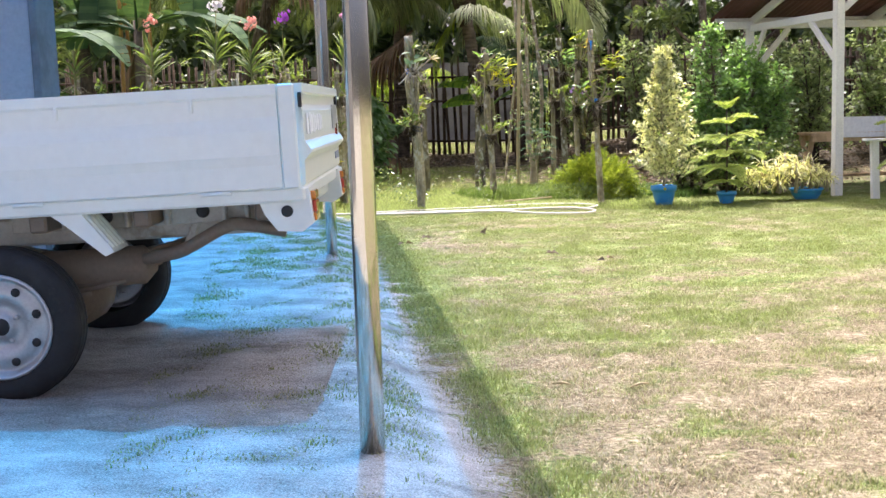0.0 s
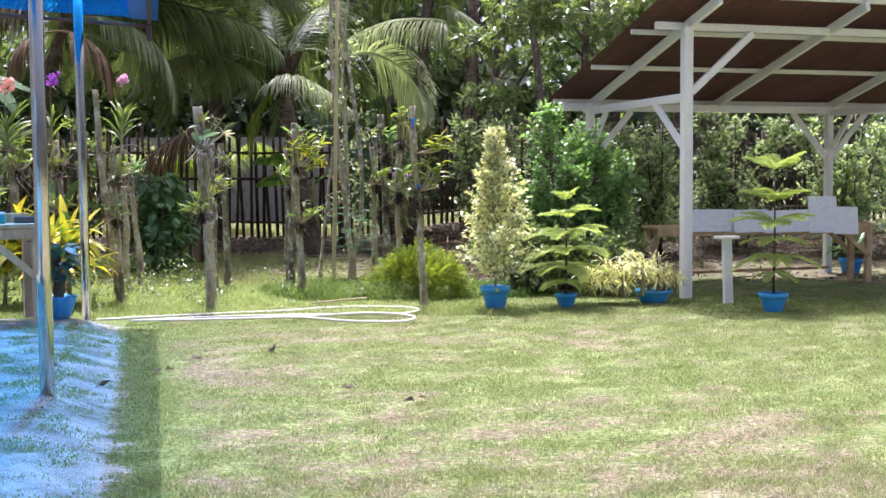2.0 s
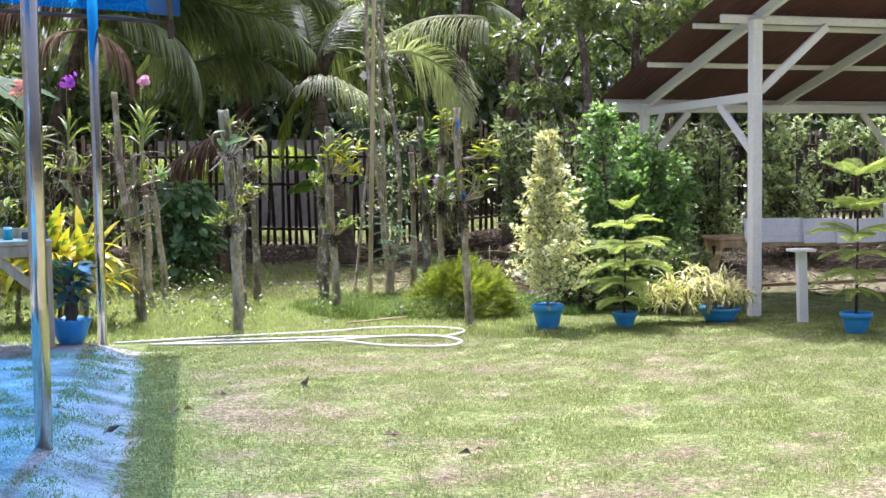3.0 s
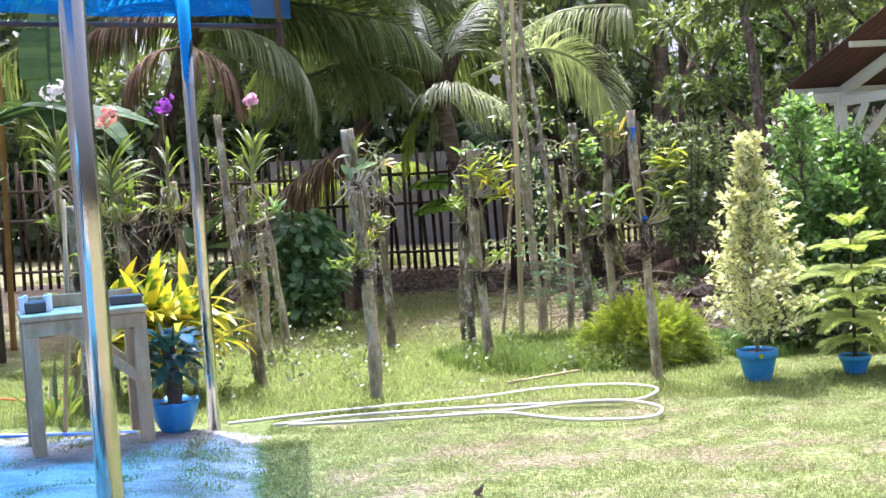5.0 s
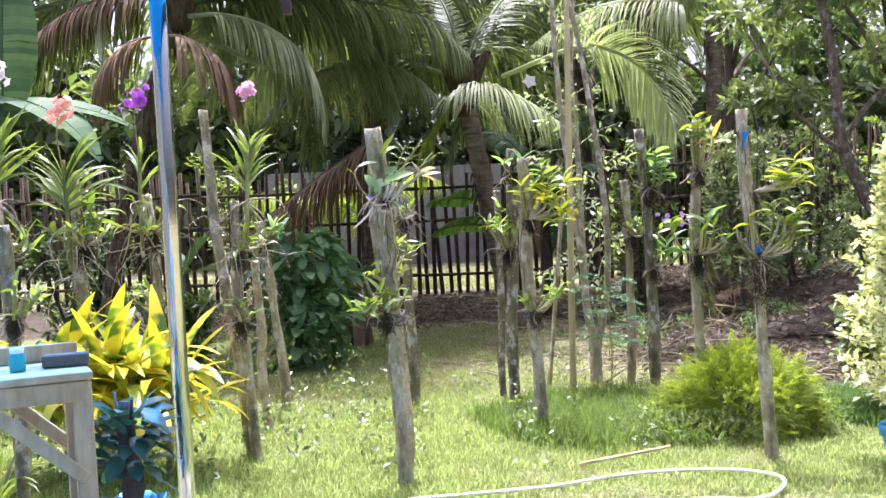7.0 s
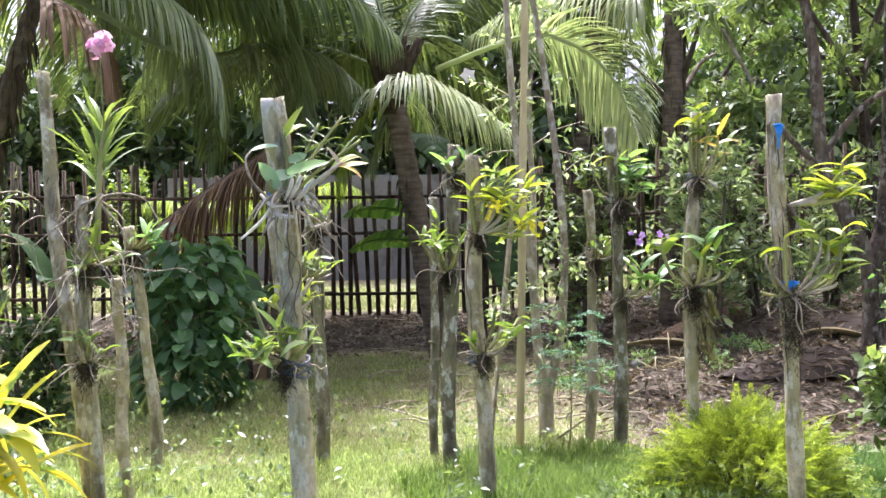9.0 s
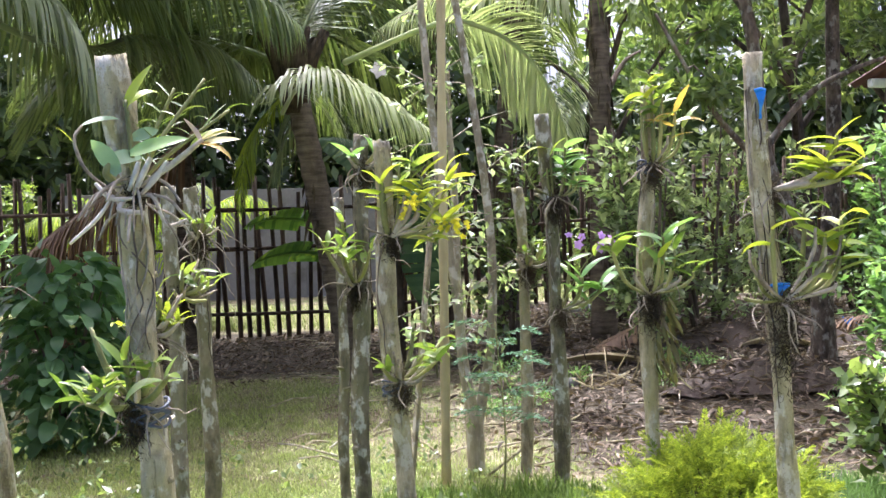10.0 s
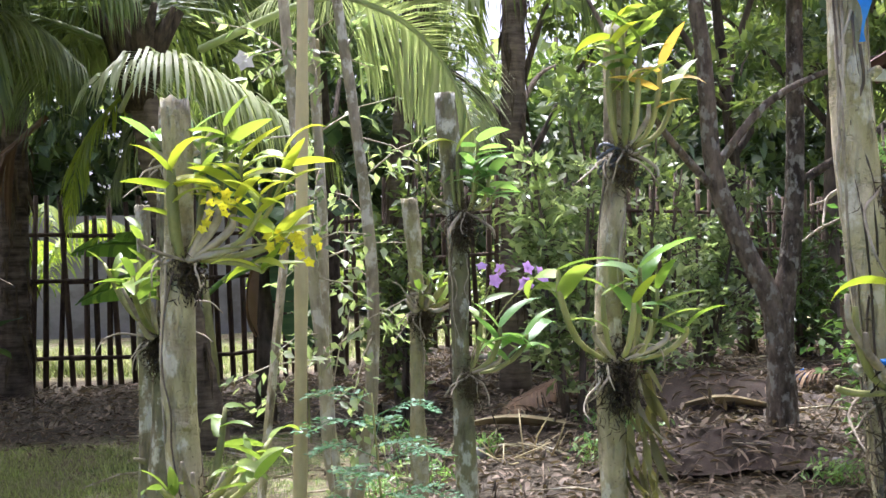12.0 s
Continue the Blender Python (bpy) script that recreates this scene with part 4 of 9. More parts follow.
            lathe(g, [(0.178, s * 0.066), (0.172, s * 0.070), (0.165, s * 0.062), (0.158, s * 0.04), (0.150, s * 0.035), (0.135, s * 0.045), (0.11, s * 0.05), (0.085, s * 0.042), (0.075, s * 0.03), (0.045, s * 0.03), (0.04, s * 0.045), (0.032, s * 0.05), (0.0, s * 0.05)], 40, axis="y")
            rim = part("rim", g, "rim", w, "silver pressed-steel rim")
            for k in range(8):
                a = k * math.pi / 4 + 0.3
                g = Geo()
                lathe(g, [(0.0, s * 0.004), (0.013, s * 0.004), (0.016, 0.0)], 12, centre=(0.128 * math.cos(a), s * 0.0475, 0.128 * math.sin(a)), axis="y")
                part("slot", g, "black", rim)
            g = Geo()
            lathe(g, [(0.0, s * 0.004), (0.026, s * 0.004), (0.030, 0.0)], 18, centre=(0, s * 0.0505, 0), axis="y")
            part("hub_hole", g, "black", rim)
            g = Geo()
            lathe(g, [(0.166, s * 0.060), (0.169, s * 0.071), (0.177, s * 0.073), (0.181, s * 0.066)], 40, axis="y")
            part("rim_lip", g, "rim", rim)
            for k in range(4):
                a = k * math.pi / 2 + 0.5
                g = Geo()
                lathe(g, [(0.0, s * 0.018), (0.008, s * 0.018), (0.010, 0.0)], 6, centre=(0.058 * math.cos(a), s * 0.03, 0.058 * math.sin(a)), axis="y")
                part("wheel_nut", g, "rim", rim)
    # cab
    g = Geo()
    pr = np.array([(-1.03, 0.45), (-1.03, 1.62), (-1.10, 1.70), (-1.75, 1.70), (-1.95, 1.62), (-2.32, 0.98), (-2.42, 0.90), (-2.45, 0.42), (-2.2, 0.36), (-1.2, 0.36)])
    n = len(pr)
    v = np.concatenate([np.array([(x, y, z) for x, z in pr]) for y in (-0.69, 0.69)] + [[(-1.7, -0.69, 0.9), (-1.7, 0.69, 0.9)]])
    g.add(v, [[i, (i + 1) % n, n + (i + 1) % n, n + i] for i in range(n)], [[2 * n, (i + 1) % n, i] for i in range(n)] + [[2 * n + 1, n + i, n + (i + 1) % n] for i in range(n)])
    cab = part("cab", g, "truck", t, "", False)
    for y in (-0.695, 0.695):
        g = Geo()
        block(g, (0.62, 0.01, 0.46), (-1.48, y, 1.30), None, 0.004)
        part("window", g, "black", cab)
        g = Geo()
        block(g, (0.9, 0.008, 0.62), (-1.5, y, 0.72), None, 0.004)
        part("door", g, "truck", cab)
    g = Geo()
    block(g, (0.012, 1.1, 0.36), (-1.022, 0, 1.36), None, 0.004)
    part("rear_window", g, "black", cab)


build_truck()


# ---- white timber pavilion ----
def build_pavilion():
    o = np.array(foot(4.14, 11.72))
    p = thing("pavilion", o, "open white-painted timber shelter with a dark red sheet roof", "shelter", "", "", 11.2)
    # local x along the eaves, y towards the back
    D, B = 2.16, 3.2
    hf, hb = 2.60, 1.99
    slope = (hf + 0.33 - hb + 0.03) / (1.0 + D + 0.28)

    def rz(y):
        return hf + 0.33 - (y + 1.0) * slope


    def stick(name, a, b, w, h, mat="white_wood", lab=""):
        g = Geo()
        beam(g, a, b, w, h, 0.008)
        return part(name, g, mat, p, lab, False)

    for i in range(3):
        x = i * B
        stick("post", (x, 0, -0.05), (x, 0, hf), 0.095, 0.095)
        stick("post", (x, D, -0.05), (x, D, hb), 0.085, 0.085)
        stick("tie_beam", (x, 0.05, 1.93), (x, D - 0.04, 1.93), 0.04, 0.085)
        stick("rafter", (x + 0.06, -0.5, rz(-0.5)), (x + 0.06, D + 0.28, hb - 0.03), 0.045, 0.10)
        if i < 2:
            stick("rafter", (x + 0.06 + B / 2, -0.5, rz(-0.5)), (x + 0.06 + B / 2, D + 0.28, hb - 0.03), 0.045, 0.10)
        stick("knee_brace", (x, 0.05, 1.45), (x, 0.62, 1.90), 0.04, 0.075)
        stick("knee_brace", (x, D - 0.05, 1.48), (x, D - 0.42, 1.90), 0.04, 0.07)
        if i < 2:
            stick("knee_brace", (x + 0.05, 0, 1.98), (x + 0.72, 0, 2.56), 0.04, 0.075)
            stick("knee_brace", (x + 0.05, D, 1.40), (x + 0.52, D, 1.93), 0.04, 0.07)
        if i > 0:
            stick("knee_brace", (x - 0.05, D, 1.40), (x - 0.52, D, 1.93), 0.04, 0.07)
    stick("eaves_beam", (-0.30, 0.07, hf + 0.01), (2 * B + 0.4, 0.07, hf + 0.01), 0.045, 0.075)
    stick("eaves_beam", (-0.34, D, hb - 0.02), (2 * B + 0.4, D, hb - 0.02), 0.045, 0.09)
    for y in (-0.42, 0.45, 1.36, D + 0.22):
        stick("purlin", (-0.36, y, rz(y) + 0.075), (2 * B + 0.45, y, rz(y) + 0.075), 0.045, 0.05)
    # corrugated sheets, one by one
    wave = 0.038
    w = 0.84
    x = -0.40
    while x < 2 * B + 0.5:
        n = 45
        xs = np.linspace(x, x + w + 0.05, n)
        z = 0.014 * np.cos(2 * np.pi * xs / 0.076)
        g = Geo()
        rows = []
        off = rng.uniform(0, 0.004)
        for th in (0.0, 0.003):
            for y in (-0.58, 0.4, D + 0.36):
                rows.append(np.stack([xs, 0 * xs + y, rz(y) + 0.112 + off + th + z], -1))
        q = []
        for k in (0, 1):
            for r in (0, 1):
                b = (k * 3 + r) * n
                for i in range(n - 1):
                    f = [b + i, b + i + 1, b + n + i + 1, b + n + i]
                    q.append(f if k else f[::-1])
        for i in range(n - 1):
            q.append([i, i + 1, 3 * n + i + 1, 3 * n + i])
        g.add(np.concatenate(rows), q)
        part("roof_sheet", g, "roof", p, "corrugated dark red roof sheet")
        x += w
    return p


build_pavilion()


def plank_table(name, at, turn, L, D, H, label, cross):
    """A work table of raw planks with crossed or braced legs."""
    t = thing(name, at, label, "table", "", "", turn)
    k = 3
    for i in range(k):
        g = Geo()
        block(g, (L, D / k - 0.008, 0.03), (0, -D / 2 + D / k * (i + 0.5), H - 0.015 + rng.uniform(-0.002, 0.002)), None, 0.004)
        part("plank", g, "plank", t)
    for y in (-D / 2 + 0.03, D / 2 - 0.03):
        g = Geo()
        block(g, (L - 0.04, 0.03, 0.075), (0, y, H - 0.07), None, 0.004)
        part("apron", g, "plank", t)
    for x in (-L / 2 + 0.04, L / 2 - 0.04):
        for y in (-D / 2 + 0.045, D / 2 - 0.045):
            g = Geo()
            if cross and x < 0:
                beam(g, (x, y, 0), (x, -y, H - 0.05), 0.045, 0.06, 0.004)
            else:
                beam(g, (x, y, 0), (x, y, H - 0.035), 0.05, 0.07, 0.004)
            part("leg", g, "plank", t)
        if x > 0:
            g = Geo()
            s = 1 if x > 0 else -1
            beam(g, (x, -D / 2 + 0.02, H * 0.45), (x - s * 0.35, -D / 2 + 0.02, H - 0.08), 0.03, 0.05, 0.004)
            part("brace", g, "plank", t)
            g = Geo()
            beam(g, (x, D / 2 - 0.02, H * 0.5), (x - s * 0.3, D / 2 - 0.02, H - 0.08), 0.03, 0.05, 0.004)
            part("brace", g, "plank", t)
    return t


# bench table under the shelter, with white sheets leaning on it
bx, by = 5.40, 13.05
plank_table("bench_table", foot(bx, by), 6.0, 2.55, 0.42, 0.66, "long raw plank bench table under the shelter", True)
g = Geo()
beam(g, (-1.15, 0, 0.11), (1.1, 0, 0.13), 0.09, 0.03)
rail = part("foot_plank", g, "plank")
rail.matrix_world = pose(bx - 0.05, by + 0.4, land(bx, by), 0, 0, 6)
tagged(rail, "loose plank lying low behind the bench table", "plank")


def white_sheet(x0, x1, z0, z1, y, tilt):
    zb = float(land(x0, y))
    g = Geo()
    block(g, (x1 - x0, 0.012, z1 - z0), (0, 0, (z1 - z0) / 2), None, 0.002)
    ob = part("white_sheet", g, "board")
    ob.matrix_world = pose((x0 + x1) / 2, y, zb + z0, -9, tilt, 6)
    tagged(ob, "white flat sheet leaning against the plank bench table", "sheet", "white sheets")


for x0, x1, z0, z1, y, k in ((4.42, 5.05, 0.60, 0.84, 12.77, 0.6), (5.02, 5.42, 0.585, 0.83, 12.78, -0.4), (5.36, 5.92, 0.58, 0.82, 12.80, -1.0), (5.88, 6.22, 0.575, 0.97, 12.83, 0.5), (6.16, 6.46, 0.56, 0.86, 12.85, 2.0)):
    white_sheet(x0, x1, z0, z1, y, k)

s = thing("pedestal", foot(4.37, 11.2), "short white wooden pedestal with a flat top", "pedestal")
g = Geo()
beam(g, (0, 0, -0.03), (-0.02, 0, 0.60), 0.075, 0.075)
part("stem", g, "white_wood", s, "", False)
g = Geo()
block(g, (0.20, 0.16, 0.025), (-0.02, 0, 0.612), None, 0.006)
part("top", g, "white_wood", s, "", False)

# ---- work table on the pad, and what stands on it ----
tx, ty = -1.735, 9.73
zt = float(land(tx, ty))
plank_table("work_table", (tx, ty, zt), 24.0, 0.62, 0.46, 0.72, "small raw timber work table on the pad", False)
g = Geo()
block(g, (0.60, 0.022, 0.07), (0, 0, 0.035), None, 0.004)
ob = part("rail_board", g, "plank")
ob.matrix_world = pose(tx - 0.09, ty + 0.2, zt + 0.72, 0, 0, 24)
tagged(ob, "upright board along the edge of the work table", "board")
g = Geo()
block(g, (0.17, 0.06, 0.05), (0, 0, 0.025), None, 0.006)
ob = part("wood_block", g, "brick")
ob.matrix_world = pose(tx + 0.215, ty + 0.10, zt + 0.72, 0, 0, 14)
tagged(ob, "dark wooden block on the work table", "block")
jar = thing("jar", (tx + 0.06, ty + 0.02, zt + 0.72), "small teal plastic jar on the work table", "jar")
g = Geo()
lathe(g, [(0.0, 0.0), (0.028, 0.0), (0.03, 0.005), (0.03, 0.055), (0.024, 0.065), (0.022, 0.07)], 18)
part("body", g, "teal", jar)
g = Geo()
lathe(g, [(0.023, 0.068), (0.026, 0.07), (0.026, 0.085), (0.0, 0.088)], 18)
part("lid", g, "board", jar)
for i, (dx, dy, a) in enumerate(((-0.22, -0.02, 10), (-0.20, -0.12, 30))):
    r = thing("tool_holder", (tx + dx, ty + dy, zt + 0.72), "small white and dark clamp lying on the work table", "tool", "", "", a)
    g = Geo()
    block(g, (0.11, 0.05, 0.06), (0, 0, 0.03), None, 0.008)
    part("body", g, "brick", r)
    for x in (-0.062, 0.062):
        g = Geo()
        block(g, (0.018, 0.06, 0.09), (x, 0, 0.045), None, 0.006)
        part("jaw", g, "board", r)

# blue pipe along the end of the pad
g = Geo()
tube(g, [(-3.4, 9.98, float(land(-3.4, 9.98)) + 0.02), (-2.4, 10.06, float(land(-2.4, 10.06)) + 0.02), (-1.62, 10.16, float(land(-1.62, 10.16)) + 0.02)], 0.020, 10)
ob = part("water_pipe", g, "blue_pipe")
tagged(ob, "blue plastic pipe lying along the pad's end", "pipe")

# bamboo stick leaning at the work table
g = Geo()
tube(g, [(-2.05, 10.2, float(land(-2.05, 10.2))), (-2.0, 10.28, 0.8), (-1.99, 10.33, 1.42)], (0.014, 0.013, 0.012), 8)
ob = part("bamboo_stick", g, "bamboo")
tagged(ob, "thin pale bamboo stick standing by the work table", "stick")


# golden bamboo culms among the banana plants
for x, y, h, lean in ((-4.34, 14.3, 3.5, 0.05), (-4.22, 14.4, 3.3, -0.06), (-4.05, 14.5, 3.4, 0.10)):
    g = Geo()
    zs = np.linspace(-0.05, h, 22)
    tube(g, np.stack([x + lean * zs / h, y + 0 * zs, land(x, y) + zs], -1), 0.030 - 0.003 * zs + 0.003 * (np.arange(22) % 3 == 0), 10)
    tagged(part("bamboo_culm", g, "golden_bamboo"), "upright golden-brown bamboo culm among banana plants", "bamboo", "bamboo culms")

# orange hose behind the work table
g = Geo()
c = curve([(-3.35, 11.7, 0), (-2.95, 11.55, 0), (-2.70, 11.42, 0), (-2.5, 11.45, 0), (-2.36, 11.6, 0)], 30)
c[:, 2] = land(c[:, 0], c[:, 1]) + 0.03
tube(g, c, 0.011, 8)
tagged(part("orange_hose", g, "orange_hose"), "short piece of orange hose lying on the grass", "hose")


# ---- white hose in loops on the lawn ----
def build_hose():
    h = thing("garden_hose", foot(0.4, 10.4), "white garden hose lying in long loops on the lawn", "hose")
    o = np.array(foot(0.4, 10.4))
    runs = (
        [(-1.15, 10.42), (-0.7, 10.6), (-0.26, 10.69), (0.35, 10.78), (0.7, 10.93), (1.0, 11.0), (1.3, 10.98), (1.46, 10.84), (1.42, 10.64), (1.24, 10.44), (0.86, 10.45), (0.34, 10.48), (-0.42, 10.47), (-0.86, 10.31)],
        [(-0.76, 10.22), (-0.23, 10.22), (0.33, 10.24), (0.62, 10.30), (0.91, 10.40), (1.19, 10.385), (1.34, 10.24), (1.37, 10.08), (1.24, 9.9), (0.85, 9.95), (0.5, 10.20), (0.19, 10.27)],
    )
    for k, r in enumerate(runs):
        p = curve([(x, y, 0) for x, y in r], 90)
        p[:, 2] = land(p[:, 0], p[:, 1]) + 0.026 + 0.014 * k
        g = Geo()
        tube(g, p - o, 0.0098, 8)
        part("hose_run", g, "hose", h)


build_hose()
g = Geo()
tube(g, [(0.55, 11.1, float(land(0.55, 11.1)) + 0.05), (0.85, 11.25, float(land(0.85, 11.25)) + 0.06), (1.05, 11.35, float(land(1.05, 11.35)) + 0.07)], 0.009, 6)
ob = part("dry_stick", g, "bamboo")
tagged(ob, "dry pale stick lying in the grass", "stick")


# ---- pots ----
def pot(name, at, r, h, label, kind):
    t = thing(name, at, label, "flower pot", "blue pots")
    g = Geo()
    if kind == "scallop":
        lathe(g, [(0, 0.0), (r * 0.55, 0.0), (r * 0.62, 0.01), (r * 0.80, h * 0.35), (r * 0.93, h * 0.7), (r * 0.98, h * 0.86), (r * 1.06, h), (r * 0.98, h * 1.01), (r * 0.90, h * 0.85), (r * 0.85, h * 0.8)], 54, 0.075, 9)
    elif kind == "bowl":
        lathe(g, [(0, 0.0), (r * 0.62, 0.0), (r * 0.70, 0.012), (r * 0.88, h * 0.5), (r * 0.95, h * 0.8), (r * 1.02, h * 0.82), (r * 1.03, h), (r * 0.94, h), (r * 0.90, h * 0.82)], 40)
    else:
        lathe(g, [(0, 0.0), (r * 0.60, 0.0), (r * 0.64, 0.012), (r * 0.86, h * 0.66), (r * 0.88, h * 0.72), (r * 0.97, h * 0.73), (r * 1.0, h * 0.99), (r * 0.97, h), (r * 0.90, h), (r * 0.87, h * 0.9)], 40)
    part("pot_wall", g, "blue_pot", t)
    g = Geo()
    lathe(g, [(r * 0.89, h * 0.86), (r * 0.6, h * 0.88), (r * 0.3, h * 0.90), (0.0, h * 0.91)], 24)
    part("soil", g, "soil", t)
    return t


pA = pot("flower_pot", foot(2.19, 11.14), 0.134, 0.205, "round blue pot with a banded rim on the lawn", "rim")
g = Geo()
lathe(g, [(0, -0.003), (0.014, -0.003), (0.016, 0.0)], 10, centre=(-0.01, -0.1335, 0.178), axis="y")
part("yellow_spot", g, "petal_yellow", pA)
pot("flower_pot", foot(2.85, 11.22), 0.105, 0.125, "small blue pot holding a young pine", "rim")
pot("flower_pot", foot(3.72, 11.40), 0.17, 0.12, "wide shallow blue bowl pot", "bowl")
pot("flower_pot", foot(4.53, 10.55), 0.125, 0.165, "blue pot in the shelter's shade", "rim")
pot("flower_pot", foot(7.06, 14.25), 0.15, 0.19, "blue pot behind the shelter's bench", "rim")
pot("flower_pot", (-1.33, 9.93, float(land(-1.33, 9.93))), 0.13, 0.17, "bright blue pot with a scalloped rim on the pad", "scallop")


# ---- plants in pots ----
def aim(at, way, roll=0.0, scale=1.0):
    """The pose of a leaf that lies along +x, pointing along way."""
    q = Vector(way).to_track_quat("X", "Z").to_matrix().to_4x4()
    return Matrix.Translation(Vector(at)) @ q @ pose(0, 0, 0, roll) @ Matrix.Diagonal((scale, scale, scale, 1))


def way(az, el):
    return Vector((math.cos(az) * math.cos(el), math.sin(az) * math.cos(el), math.sin(el)))


def ready(name, geo, material):
    me = geo.mesh(name, True)
    me.materials.append(M[material])
    return me


LEAF = {
    "vanda": [ready("leaf", blade_leaf(0.29, 0.024, b, 0.35, 8), "leaf_vanda") for b in (0.2, 0.55, 1.0)],
    "orchid": [ready("leaf", blade_leaf(0.14, 0.037, b, 0.3, 8), "leaf_orchid") for b in (0.2, 0.5, 0.85)],
    "orchid_yellow": [ready("leaf", blade_leaf(0.135, 0.038, b, 0.3, 8), "leaf_orchid_yellow") for b in (0.2, 0.5, 0.85)],
    "orchid_wide": [ready("leaf", blade_leaf(0.16, 0.047, b, 0.25, 7), "leaf_fresh") for b in (0.25, 0.5, 0.8)],
    "orchid_pale": [ready("leaf", blade_leaf(0.15, 0.068, b, 0.15, 7, 0.5), "leaf_pale_blue") for b in (0.3, 0.6)],
    "orchid_big": [ready("leaf", blade_leaf(0.15, 0.046, b, 0.22, 7), "leaf_orchid") for b in (0.4, 0.7, 1.0)],
    "orchid_olive": [ready("leaf", blade_leaf(0.13, 0.022, b, 0.4, 6, 1.0, 0.12), "leaf_olive") for b in (0.2, 0.5)],
    "orchid_cream": [ready("leaf", blade_leaf(0.13, 0.030, b, 0.3, 6), "leaf_cream") for b in (0.2, 0.6)],
    "orchid_mauve": [ready("leaf", blade_leaf(0.13, 0.034, b, 0.3, 6), "petal_mauve") for b in (0.2, 0.5)],
    "orchid_rusty": [ready("leaf", blade_leaf(0.14, 0.032, b, 0.25, 6), "leaf_rusty") for b in (0.3, 0.7)],
    "jade": [ready("leaf", blade_leaf(0.17, 0.085, b, 0.15, 7, 0.5), "leaf_jade") for b in (0.25, 0.55)],
    "croton": [ready("leaf", blade_leaf(0.56, 0.10, b, 0.2, 10, 1.0, 0.04), "leaf_croton") for b in (0.35, 0.65, 1.0)],
    "striped": [ready("leaf", blade_leaf(0.24, 0.034, b, 0.3, 7), "leaf_striped") for b in (0.35, 0.65, 0.95)],
    "banana_small": [ready("leaf", blade_leaf(0.75, 0.26, b, 0.12, 10, 0.5, 0.02, 0.0, 0.2), "leaf_banana") for b in (0.5, 0.9)],
    "shrub": [ready("leaf", blade_leaf(0.20, 0.12, b, 0.15, 7, 0.5), "leaf_shrub") for b in (0.3, 0.7)],
}


def petals(colour, size):
    g = Geo()
    n = 5
    for k in range(n):
        a = 2 * math.pi * k / n + 0.3
        leaves(g, [(0, 0, 0)], [(0.35, math.cos(a), math.sin(a))], [(1, 0, 0)], size, size * 1.0, 0.1, 0.25)
    leaves(g, [(0, 0, 0)], [(0.8, 0, -0.5)], [(1, 0, 0)], size * 0.55, size * 0.4, 0.3, 0.1)
    return ready("flower", g, "petal_" + colour)


FLOWER = {c: petals(c, s) for c, s in (("orange", 0.027), ("pink", 0.026), ("purple", 0.026), ("white", 0.029), ("lilac", 0.027), ("yellow", 0.013))}


def variegated_tree(at):
    t = thing("variegated_shrub", at, "upright shrub with cream and green leaves in a blue pot", "potted plant")
    g = Geo()
    tube(g, curve([(0, 0, 0), (0.01, 0, 0.3), (-0.015, 0.01, 0.8), (0.0, 0, 1.38)], 12), np.linspace(0.013, 0.004, 13), 8)
    stem = part("stem", g, "bark_grey", t)
    pts, ways = [], []
    gb = Geo()
    for k in range(125):
        z = 0.10 + 1.22 * (k / 125) ** 0.95
        r = 0.36 * (max(0.1, 1 - ((z - 0.36) / 1.02) ** 1.15) if z > 0.36 else 0.80 + (z - 0.1) * 0.75) * rng.uniform(0.45, 1.25) * (1 + 0.22 * math.sin(z * 9 + k))
        r = max(0.05, r)
        a = k * 2.4 + rng.uniform(-0.4, 0.4)
        tip = np.array((r * math.cos(a), r * math.sin(a), z + 0.10 + rng.uniform(-0.03, 0.06)))
        base = np.array((0, 0, z - 0.03))
        tube(gb, [base, (base + tip) / 2 + (0, 0, 0.02), tip], (0.004, 0.003, 0.0015), 4, False)
        for s in np.linspace(0.25, 1.05, 30):
            p = base + (tip - base) * s + rng.normal(0, 0.012, 3)
            pts.append(p)
            ways.append(unit(tip - base) * 0.6 + rng.normal(0, 0.65, 3) + (0, 0, 0.15))
    tagged(part("branch_frame", gb, "bark_grey", t), "", "", "", "stuff")
    g = Geo()
    n = len(pts)
    leaves(g, pts, ways, np.array([[0, 0, 1.0]] * n) + rng.normal(0, 0.5, (n, 3)), rng.uniform(0.042, 0.07, n), rng.uniform(0.024, 0.04, n))
    part("crown", g, "leaf_varieg", t)


variegated_tree((2.19, 11.14, foot(2.19, 11.14)[2] + 0.175))


